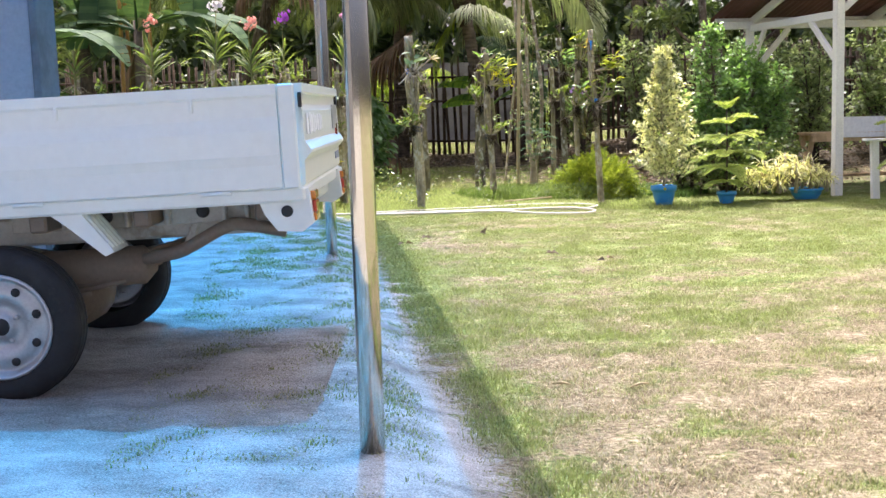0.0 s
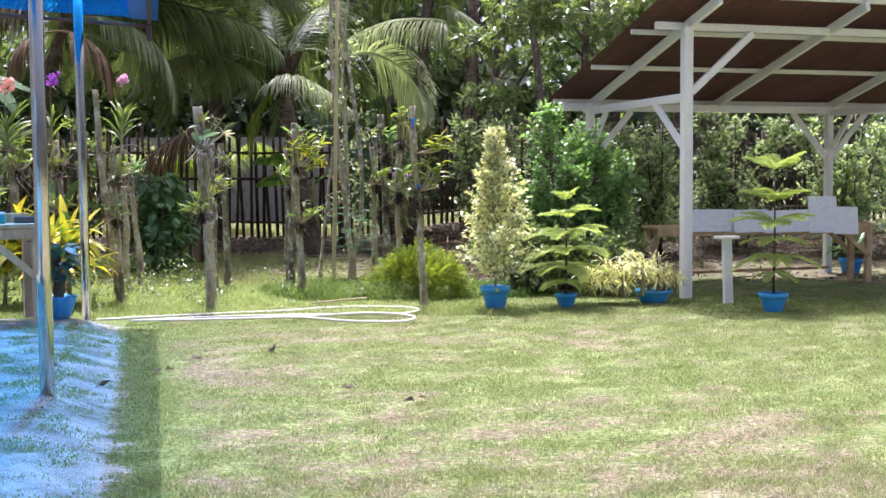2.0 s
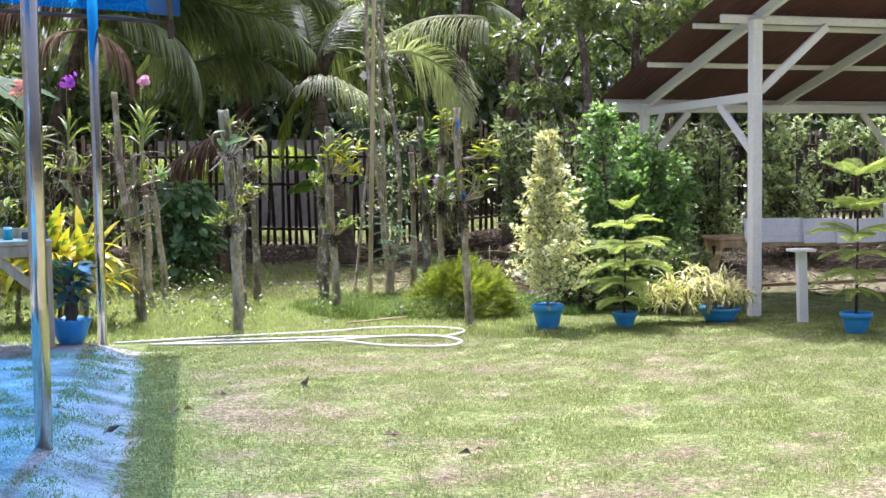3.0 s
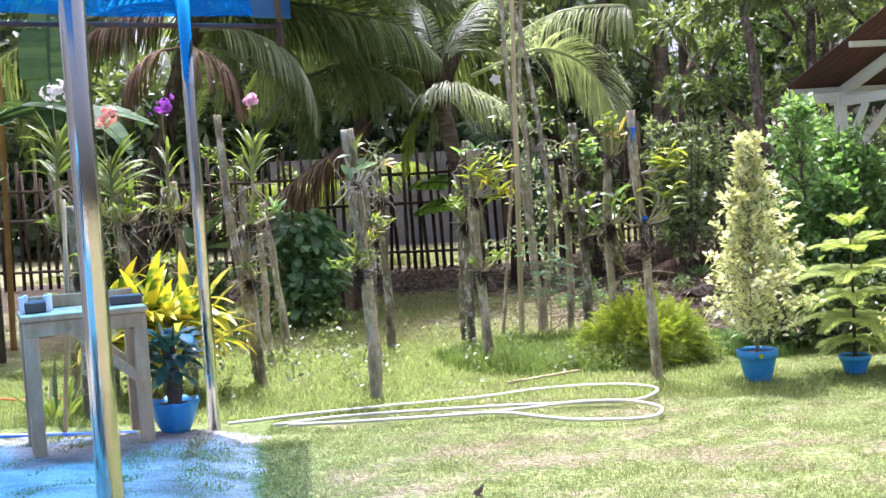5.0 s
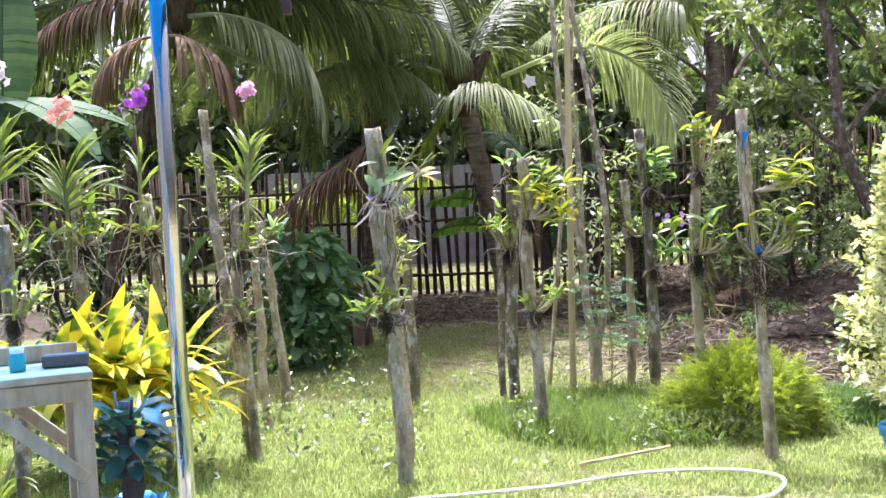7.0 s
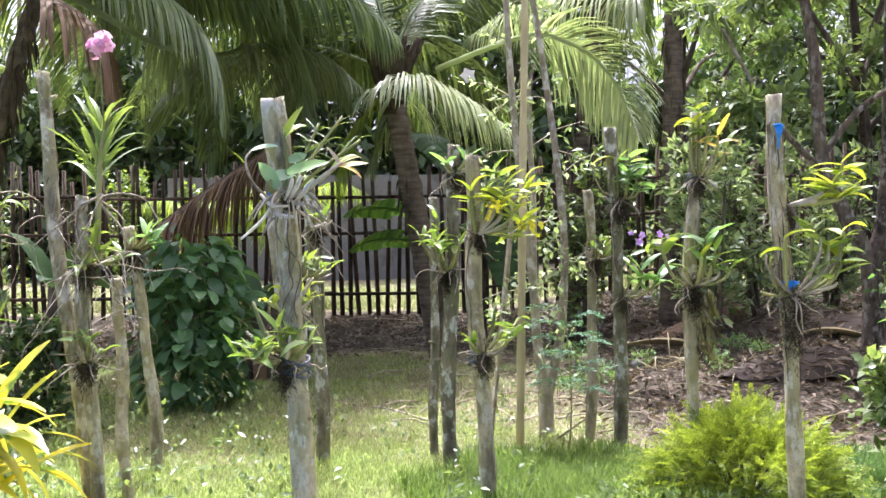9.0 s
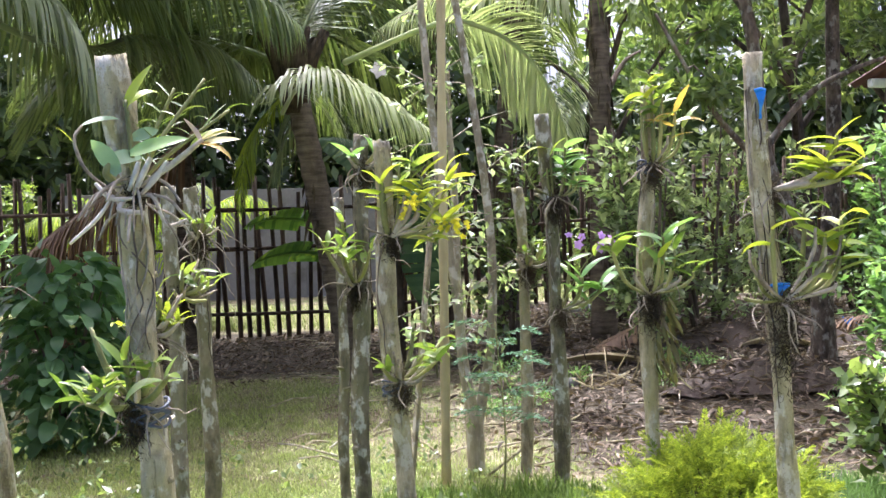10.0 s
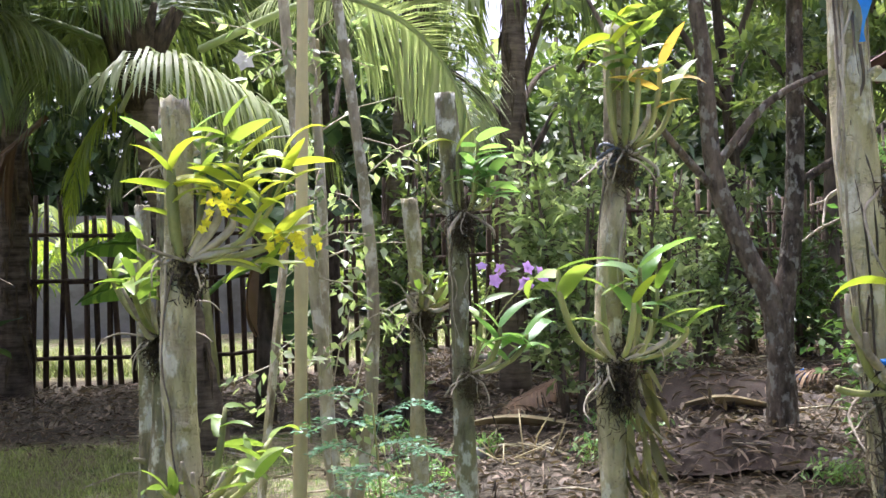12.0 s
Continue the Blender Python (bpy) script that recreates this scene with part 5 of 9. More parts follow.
def young_pine(at, h, tiers, label):
    """A potted Norfolk-pine shape: whorls of soft needled boughs; tiers: height, reach, rise, sag, boughs, fullness."""
    t = thing("young_pine", at, label, "potted plant", "young pines")
    g = Geo()
    tube(g, [(0, 0, 0), (0.006, 0, h * 0.5), (0, 0, h)], (0.012, 0.009, 0.004), 8)
    part("stem", g, "bark_dark", t)

    def bough(L, sag, full, mat):
        g = Geo()
        s = np.linspace(0, 1, 12)
        pts = np.stack([L * s, 0 * s, 0.06 * L * np.sin(s * 2.2) - sag * L * s ** 2], -1)
        tube(g, pts, np.linspace(0.005, 0.002, 12), 4, False)
        n = int(38 * L / 0.4)
        at_, wy = [], []
        for k in range(n):
            u = 0.10 + 0.90 * k / n
            b = np.array((L * u, 0, 0.06 * L * math.sin(u * 2.2) - sag * L * u * u))
            tw = L * 0.38 * full * math.sin(math.pi * (0.25 + 0.66 * u)) * rng.uniform(0.7, 1.1)
            for sd in (-1, 1):
                d = unit(np.array((0.8, sd * 1.0, 0.10)))
                tube(g, [b, b + d * tw * 0.5, b + d * tw - (0, 0, tw * 0.2)], 0.0016, 3, False)
                for q in np.linspace(0.1, 1, 8):
                    for e in (-1, 1):
                        at_.append(b + d * tw * q - (0, 0, tw * 0.2 * q * q))
                        wy.append(d + np.array((0.2, 0, e * 0.8)) + rng.normal(0, 0.35, 3))
        leaves(g, at_, wy, np.array([[0, 0.3, 1.0]] * len(at_)), 0.016, 0.0055, 0.1, 0.1)
        return ready("bough", g, mat)

    for k, (z, L, rise, sag, n, full) in enumerate(tiers):
        me = bough(L, sag, full, "leaf_pine_tip" if z > 0.72 * h else "leaf_pine")
        for j in range(n):
            part("bough", me, "leaf_pine", t, "", True, Matrix.Translation((0, 0, z + rng.uniform(-0.015, 0.015))) @ pose(0, 0, 0, 0, -rise + rng.uniform(-8, 8), 360 * j / n + 27 * k + rng.uniform(-9, 9)) @ Matrix.Scale(rng.uniform(0.85, 1.1), 4))


young_pine((2.85, 11.22, foot(2.85, 11.22)[2] + 0.11), 0.88, ((0.87, 0.16, 34, 0.1, 5, 0.8), (0.72, 0.27, 22, 0.3, 6, 0.9), (0.55, 0.34, 16, 0.35, 6, 0.85), (0.40, 0.40, 12, 0.4, 6, 0.8), (0.25, 0.38, 8, 0.4, 6, 0.75), (0.12, 0.28, 4, 0.35, 5, 0.7)), "young pine with soft drooping whorls in a small blue pot")
young_pine((4.53, 10.55, foot(4.53, 10.55)[2] + 0.15), 1.10, ((1.09, 0.26, 24, 0.02, 5, 1.1), (0.82, 0.28, 20, 0.15, 6, 1.1), (0.62, 0.36, 14, 0.25, 6, 1.0), (0.47, 0.30, 8, 0.35, 5, 0.8), (0.33, 0.34, 4, 0.4, 5, 0.7), (0.2, 0.22, 0, 0.4, 4, 0.6)), "young pine with wide-spaced flat whorls in a blue pot")


def tuft(name, at, kind, n, spread, lift, label, category, scale=(0.7, 1.1), stem=0.0, group=""):
    """Strap leaves spreading from a short stem, each a leaf of its own."""
    t = thing(name, at, label, category, group)
    if stem:
        g = Geo()
        tube(g, [(0, 0, -0.02), (0.02, 0.01, stem * 0.6), (0.0, 0, stem)], (0.02, 0.018, 0.012), 8, True, 0.1)
        part("stem", g, "bark_grey", t)
    for k in range(n):
        u = (k + 0.5) / n
        el = lift[0] + (lift[1] - lift[0]) * u + rng.uniform(-0.15, 0.15)
        az = k * 2.399 + rng.uniform(-0.3, 0.3)
        b = (spread * math.cos(az) * rng.uniform(0.1, 1), spread * math.sin(az) * rng.uniform(0.1, 1), stem * rng.uniform(0.45, 1.0) if stem else 0.02)
        part("leaf", LEAF[kind][int(rng.integers(len(LEAF[kind])))], "leaf_mid", t, "", True, aim(b, way(az, el), rng.uniform(-25, 25), rng.uniform(*scale)))
    return t


# striped bushy plant in the bowl: several rosettes
zb = foot(3.72, 11.40)[2] + 0.1
for i, (dx, dy, st, n) in enumerate(((0.05, 0, 0.26, 50), (-0.22, -0.05, 0.22, 48), (0.2, 0.02, 0.18, 44), (-0.1, 0.1, 0.34, 46), (-0.36, 0.05, 0.14, 44), (0.1, -0.1, 0.14, 40), (-0.42, -0.08, 0.06, 36), (-0.22, -0.14, 0.1, 36), (-0.32, 0.1, 0.26, 40), (0.18, 0.1, 0.28, 40), (-0.05, -0.12, 0.24, 40), (-0.5, 0.06, 0.16, 34), (0.3, -0.02, 0.1, 34))):
    tuft("striped_plant", (3.62 + dx, 11.38 + dy, zb), "striped", int(n * 1.25), 0.07, (-0.7, 1.25), "cream-striped strap-leaved plant crowding a blue bowl pot", "potted plant", (0.40, 0.60), st + 0.05, "striped rosettes")

# yellow croton bush
for i, (dx, dy, n, s) in enumerate(((0, 0, 40, 1.0), (-0.26, 0.1, 36, 0.95), (0.26, 0.0, 38, 0.95), (0.02, 0.22, 32, 1.0), (0.14, -0.14, 30, 0.9))):
    tuft("yellow_bush", foot(-1.86 + dx * 1.1, 11.42 + dy), "croton", n, 0.05, (0.0, 1.45), "bush of long yellow and green strap leaves", "bush", (0.65 * s, 1.05 * s), 0.6, "yellow bush clumps")

# plant in the scalloped pot: thick stem, blue-green leaves
j = tuft("leafy_pot_plant", (-1.33, 9.93, foot(-1.33, 9.93)[2] + 0.145), "jade", 0, 0.03, (0, 1), "thick-stemmed plant with broad blue-green leaves in a scalloped pot", "potted plant")
g = Geo()
tube(g, curve([(0, 0, -0.02), (0.01, 0, 0.12), (-0.01, 0.0, 0.26), (0.0, 0, 0.42)], 10), np.linspace(0.046, 0.03, 11), 12, True, 0.22)
part("stem", g, "bark_dark", j)
for a, e, L in ((0.3, 0.6, 0.22), (2.2, 0.8, 0.2), (3.6, 0.5, 0.2), (5.2, 0.9, 0.18)):
    g = Geo()
    d = np.array(way(a, e))
    tube(g, [(0, 0, 0.2), np.array((0, 0, 0.24)) + d * L * 0.5, np.array((0, 0, 0.3)) + d * L], (0.012, 0.009, 0.006), 6)
    part("branch", g, "bark_dark", j)
for k in range(64):
    az, el = k * 2.4, rng.uniform(-0.45, 0.85)
    z = 0.12 + 0.28 * (k / 64) ** 0.7
    part("leaf", LEAF["jade"][k % 2], "leaf_jade", j, "", True, aim((0.07 * math.cos(az), 0.07 * math.sin(az), z), way(az, el), rng.uniform(-30, 30), rng.uniform(0.55, 0.95)))

tuft("leafy_pot_plant", (7.06, 14.25, foot(7.06, 14.25)[2] + 0.16), "orchid_wide", 22, 0.05, (0.1, 1.2), "leafy green plant in a blue pot", "potted plant", (1.5, 2.4), 0.15)


# ---- orchid posts ----
def knobbly(g, pts, radii, seed, sides=20):
    """An uneven debarked trunk: lumps, flats and long ridges."""
    n = len(pts)
    a = np.linspace(0, 2 * np.pi, sides, endpoint=False)
    z = pts[:, 2]
    V = []
    for i in range(n):
        lump = np.array([0.16 * noise.noise((1.3 * math.cos(b), 1.3 * math.sin(b), z[i] * 5 + seed)) + 0.10 * noise.noise((3 * math.cos(b), 3 * math.sin(b), z[i] * 1.6 + seed)) + 0.06 * noise.noise((2.2 * math.cos(b), 2.2 * math.sin(b), z[i] * 22 + seed)) for b in a])
        r = radii[i] * (1 + lump)
        V.append(np.stack([pts[i, 0] + r * np.cos(a), pts[i, 1] + r * np.sin(a), np.full(sides, z[i])], -1))
    V[-1][:, 2] += np.array([0.012 * noise.noise((2 * math.cos(b), 2 * math.sin(b), seed)) for b in a]) + 0.10 * radii[-1] * np.cos(a + seed)
    v = np.concatenate(V + [pts[-1:]])
    i, j = np.meshgrid(np.arange(n - 1), np.arange(sides), indexing="ij")
    k = (j + 1) % sides
    q = np.stack([i * sides + j, i * sides + k, (i + 1) * sides + k, (i + 1) * sides + j], -1).reshape(-1, 4)
    t = [(n * sides, (n - 1) * sides + j, (n - 1) * sides + (j + 1) % sides) for j in range(sides)]
    g.add(v, q, t)


def sway(base, s, bend=0.014):
    """How far a post wanders sideways from its straight line at height share s."""
    ph = base[0] * 7 + base[1] * 3
    wx = bend * (np.sin(s * 4.1 + ph) - math.sin(ph)) + 0.4 * bend * (np.sin(s * 11 + 2 * ph) - math.sin(2 * ph))
    return np.stack([wx, bend * np.cos(s * 3.7 + ph) - bend * math.cos(ph), 0 * wx], -1)


def post(base, top, r, mat="bark_grey", bend=0.014, top_z=None, label="weathered wooden post that carries orchids"):
    b = np.array(foot(*base))
    t = thing("orchid_post", b, label, "post", "orchid posts")
    top = np.array(top) - b
    r = r * 0.74
    n = 64
    s = np.linspace(-0.03, 1, n)
    ph = base[0] * 7 + base[1] * 3
    pts = np.outer(s, top) + sway(base, s, bend)
    g = Geo()
    knobbly(g, pts, 0.86 * r * (1.06 - 0.12 * s + 0.07 * np.sin(s * 9 + ph) + 0.05 * np.sin(s * 23 + 2 * ph)), ph)
    p = part("trunk", g, mat, t)
    for k in range(3):
        u = rng.uniform(0.2, 0.95)
        a = rng.uniform(0, 6.3)
        q = pts[0] + (pts[-1] - pts[0]) * u
        g = Geo()
        tube(g, [q, q + np.array((math.cos(a), math.sin(a), 0.35)) * r * 1.5], (r * 0.45, r * 0.2), 6)
        part("knot", g, mat, p)
    return b, b + top


POSTS = {
    "0a": ((-1.16, 11.72), (-1.20, 11.72, 1.45), 0.045, "bark_grey"),
    "0t": ((-1.20, 11.80), (-1.36, 11.80, 1.96), 0.045, "bark_grey"),
    "0b": ((-1.22, 12.5), (-1.27, 12.5, 1.08), 0.045, "bark_grey"),
    "0c": ((-1.22, 13.2), (-1.33, 13.2, 1.32), 0.048, "bark_grey"),
    "1": ((-0.312, 11.07), (-0.383, 11.07, 1.76), 0.062, "bark_grey"),
    "1b": ((-0.35, 11.8), (-0.43, 11.8, 1.74), 0.05, "bark_grey"),
    "1c": ((-0.41, 12.8), (-0.455, 12.8, 1.50), 0.05, "bark_lichen"),
    "1d": ((-0.35, 13.4), (-0.37, 13.4, 1.52), 0.055, "bark_lichen"),
    "2c": ((0.28, 13.45), (0.27, 13.45, 1.45), 0.038, "bark_lichen"),
    "2a": ((0.345, 13.1), (0.375, 13.1, 1.72), 0.058, "bark_lichen"),
    "2b": ((0.465, 12.25), (0.415, 12.25, 1.62), 0.056, "bark_grey"),
    "5a": ((1.225, 13.75), (1.23, 13.75, 1.48), 0.045, "bark_grey"),
    "5b": ((1.355, 13.5), (1.32, 13.5, 1.83), 0.055, "bark_lichen"),
    "6": ((1.395, 12.2), (1.445, 12.2, 1.80), 0.046, "bark_grey"),
    "3": ((1.568, 11.33), (1.505, 11.33, 1.78), 0.048, "bark_grey"),
    "A": ((-2.10, 10.80), (-2.14, 10.80, 1.38), 0.05, "bark_grey"),
    "B": ((-2.02, 11.8), (-2.12, 11.8, 1.62), 0.055, "bark_grey"),
    "C": ((-1.80, 12.3), (-1.86, 12.3, 1.52), 0.05, "bark_grey"),
    "D": ((-2.55, 11.9), (-2.62, 11.9, 1.7), 0.05, "bark_grey"),
    "E": ((-3.3, 12.2), (-3.35, 12.2, 1.6), 0.05, "bark_grey"),
    "F": ((-4.2, 12.4), (-4.25, 12.4, 1.6), 0.05, "bark_grey"),
}
ENDS = {k: post(*v) for k, v in POSTS.items()}


def on_post(key, z, out=(0.0, -1.0)):
    b, t = ENDS[key]
    u = (z - b[2]) / (t[2] - b[2])
    r = POSTS[key][2] * 0.74
    d = unit(np.array((*out, 0.0)))
    return b + (t - b) * u + sway(POSTS[key][0], np.float64(u)) + d * r * 0.8, d


def roots(parent, n, r, hang):
    """Pale tangled roots that grip the wood and hang down."""
    for k in range(n):
        a = rng.uniform(0, 6.3)
        L = rng.uniform(0.4, 1.0) * hang
        pts = [(0, 0, 0)]
        p = np.zeros(3)
        d = np.array((math.cos(a), math.sin(a), rng.uniform(-0.6, 0.5)))
        for s in range(5):
            d = unit(d + rng.normal(0, 0.45, 3) + (0, 0, -0.35))
            p = p + d * L / 5
            pts.append(p.copy())
        g = Geo()
        tube(g, curve(pts, 15), np.linspace(r, r * 0.4, len(curve(pts, 15))), 5)
        part("root", g, "roots", parent)


def fibre_wad(parent, size, mat="fibre"):
    """A clump of fine dark fibre and moss round the roots."""
    g = Geo()
    n = 1300
    wide = 0.16 + 0.012 / size
    p = rng.normal(0, 1, (n, 3)) * np.array((wide, wide, 0.55)) * size * 0.6 - (0, 0, size * 0.35)
    w = rng.normal(0, 1, (n, 3)) + (0, 0, -0.5)
    leaves(g, p, w * (0.8, 0.8, 1.1), rng.normal(0, 1, (n, 3)), min(size, 0.14) * rng.uniform(0.12, 0.34, n), 0.0036, 0.1, 0.5)
    tagged(part("fibre_wad", g, mat, parent), "", "", "", "stuff")


def clinging_roots(key, z0, z1, n, r=0.003):
    """Old roots that run down over the wood of a post."""
    p, d = on_post(key, z1)
    b, e = ENDS[key]
    t = thing("old_roots", p, "pale old orchid roots clinging to a post", "roots", "clinging roots")
    rad = POSTS[key][2] * 0.74
    for k in range(n):
        a = rng.uniform(0, 6.28)
        lo = rng.uniform(z0, (z0 + z1) / 2)
        zs = np.linspace(z1 + rng.uniform(-0.1, 0.06), lo, 9)
        pts = []
        for i, z in enumerate(zs):
            a += rng.normal(0, 0.42)
            u = (z - b[2]) / (e[2] - b[2])
            q = b + (e - b) * u + sway(POSTS[key][0], np.float64(u))
            rr = 0.86 * rad * (1.06 - 0.12 * u) * rng.uniform(1.03, 1.14)
            pts.append((q[0] + rr * math.cos(a), q[1] + rr * math.sin(a), z))
        g = Geo()
        c = curve(pts, 24) - p
        tube(g, c, np.linspace(r, r * 0.5, len(c)), 5, False)
        part("root", g, "roots" if k % 3 else "bark_dark", t)


def vanda(at, h, n, colour, label, tilt=(0.0, 0.0), big=1.0, rise=0.0, bloom=1.0):
    t = thing("vanda_orchid", at, label, "orchid", "strap-leaved orchids")
    g = Geo()
    tip = np.array((tilt[0], tilt[1], h))
    tube(g, curve([(0, 0, -0.25), tip * 0.4, tip], 10), 0.012, 8)
    part("stem", g, "cane", t)
    az0 = rng.uniform(-0.5, 0.5)
    for k in range(n):
        u = (k + 0.3) / n
        az = az0 + (0 if k % 2 else math.pi) + rng.uniform(-0.75, 0.75)
        part("leaf", LEAF["vanda"][int(rng.integers(3))], "leaf_orchid", t, "", True, aim(tip * (0.15 + 0.55 * u), way(az, min(1.5, 0.55 + rise + (0.75 - rise * 0.5) * u + rng.uniform(-0.2, 0.2))), rng.uniform(-55, 55), big * rng.uniform(0.85, 1.3)))
    if colour:
        side = rng.uniform(-0.05, 0.05)
        g = Geo()
        st = np.array((tip[0] + side, tip[1] - 0.10, tip[2] + 0.24))
        tube(g, curve([tip * 0.75, (tip * 0.6 + st * 0.4) + (0, -0.06, 0.02), st], 8), 0.004, 5)
        spike = part("flower_spike", g, "cane", t)
        for k in range(30):
            d = unit(rng.normal(0, 1, 3) + (0, -0.7, 0))
            p = st + bloom * (d * np.array((0.07, 0.05, 0.085)) * rng.uniform(0.25, 1.0) + (0.02 if k % 3 else -0.03, 0, 0.02 * (k % 3)))
            part("flower", FLOWER[colour], "petal_" + colour, spike, "", True, aim(p, d, rng.uniform(0, 360), rng.uniform(0.75, 1.1)))
    roots(t, 7, 0.006, 0.42)


vanda((-1.14, 11.66, 1.44), 0.34, 26, "pink", "strap-leaved orchid with pink flowers on a post", (0.06, 0.0), 0.85, 0.45, 0.6)
vanda((-2.12, 11.70, 1.36), 0.36, 34, "orange", "strap-leaved orchid with salmon flowers on a post", (0.0, -0.02), 1.0)
vanda((-1.86, 12.2, 1.46), 0.36, 10, "purple", "strap-leaved orchid with purple flowers on a post", (0.02, 0.0), 0.8)
vanda((-2.52, 11.70, 1.50), 0.42, 32, "white", "strap-leaved orchid with white flowers on a post", (0.05, 0.0), 1.0)
vanda((-3.3, 12.1, 1.4), 0.40, 30, "orange", "strap-leaved orchid with salmon flowers on a post", (0.0, 0.0), 0.9)
vanda((-4.25, 12.3, 1.4), 0.40, 28, "", "strap-leaved orchid on a post", (0.0, 0.0), 0.9)


def dendrobium(key, z, out, canes, kind, label, flower="", cane=(0.16, 0.34), lean=0.7, per=5, scale=1.0, tag=""):
    """An orchid tied to a post: swollen canes fanning out, leaves near their tips."""
    p, d = on_post(key, z, out)
    t = thing("cane_orchid", p, label, "orchid", "cane orchids")
    a0 = math.atan2(d[1], d[0])
    tips = []
    for k in range(int(canes * 0.9 + 0.5)):
        a = a0 + rng.uniform(-1.9, 1.9)
        e = rng.uniform(lean - 0.25, 1.5)
        L = rng.uniform(*cane)
        w0 = np.array(way(a, e - 0.35))
        w1 = np.array(way(a, e))
        pts = curve([(0, 0, 0), w0 * L * 0.45, w0 * L * 0.45 + w1 * L * 0.55], 8)
        r = 0.0058 * (0.6 + np.sin(np.linspace(0.15, 2.9, len(pts))))
        g = Geo()
        tube(g, pts, r, 7)
        c = part("cane", g, "cane", t)
        tips.append(pts[-1])
        if rng.random() < 0.85:
            for m in range(per + 1):
                u = 1 - 0.10 * m
                q = pts[0] + (pts[-1] - pts[0]) * u
                az = a + m * 2.4 + rng.uniform(-0.5, 0.5)
                part("leaf", LEAF[kind][int(rng.integers(3))], "leaf_orchid", c, "", True, aim(q, way(az, rng.uniform(-0.1, 1.15)), rng.uniform(-40, 40), scale * rng.uniform(0.5, 1.05)))
    if flower:
        base = max(tips, key=lambda v: v[2])
        end = base + np.array(way(a0 + 0.3, 0.2)) * 0.20
        g = Geo()
        tube(g, curve([base, (base + end) / 2 + (0, 0, 0.05), end], 8), 0.003, 5)
        sp = part("flower_spray", g, "cane", t)
        for k in range(9):
            q = base + (end - base) * rng.uniform(0.35, 1.05) + rng.normal(0, 0.018, 3)
            part("flower", FLOWER[flower], "petal_" + flower, sp, "", True, aim(q, unit(rng.normal(0, 1, 3) + (0, -1.0, 0)), rng.uniform(0, 360), rng.uniform(0.8, 1.2)))
    # old bare canes and the root mass that grips the wood
    for k in range(5):
        a = a0 + rng.uniform(-1.5, 1.5)
        w0 = np.array(way(a, rng.uniform(-0.1, 0.9))) * rng.uniform(0.08, 0.17)
        g = Geo()
        tube(g, curve([(0, 0, 0), w0 * 0.5 + (0, 0, -0.012), w0 + (0, 0, 0.02)], 8), (0.005, 0.0095, 0.004), 7)
        part("old_cane", g, "roots", t)
    roots(t, 10, 0.0046, 0.24)
    fibre_wad(t, 0.11, "fibre")
    if tag:
        g = Geo()
        r = POSTS[key][2] * 0.74 * 1.12
        c = -np.array((d[0], d[1], 0.0)) * POSTS[key][2] * 0.74 * 0.8 - (0, 0, 0.03)
        for k in range(5):
            s = np.linspace(0, 2 * math.pi, 20)
            z = 0.012 * (k - 2) + 0.01 * np.sin(s * 2 + k * 1.7)
            tube(g, c + np.stack([r * np.cos(s), r * np.sin(s), z], -1), 0.0045, 5, False)
        part("binding", g, "tape", t, "dark grey cord binding")


def shoot(t, base, tip, r, n, kind, scale, y=0.0, sag=0.25, mat="cane"):
    """One cane from base to tip, in the plane across the path, with n leaves near its end."""
    b = np.array(base)
    e = np.array((tip[0], y, tip[1]))
    c = curve([b, b + (e - b) * (0.62, 0.6, sag), b + e * (0.95, 0.9, 0.7) - b * (0.95, 0.9, 0.7), e], 14)
    g = Geo()
    tube(g, c, r * (0.55 + 0.6 * np.sin(np.linspace(0.2, 2.8, len(c)))), 7)
    cane = part("cane", g, mat, t)
    a0 = math.atan2(-0.4, tip[0] - base[0] + 0.01)
    n = n + (2 if 2 < n < 7 else 0)
    for m in range(n):
        u = 1 - 0.55 * (m / max(1, n)) ** 1.2
        q = c[min(len(c) - 1, int(u * (len(c) - 1)))]
        az = (math.pi * (m % 2)) - 0.35 + rng.uniform(-0.9, 0.9)
        el = rng.uniform(0.05, 0.95) + (0.2 if m == 0 else 0)
        part("leaf", LEAF[kind][int(rng.integers(len(LEAF[kind])))], "leaf_orchid", cane, "", True, aim(q, way(az, el), rng.uniform(-35, 35), scale * rng.uniform(0.75, 1.15)))
    return c


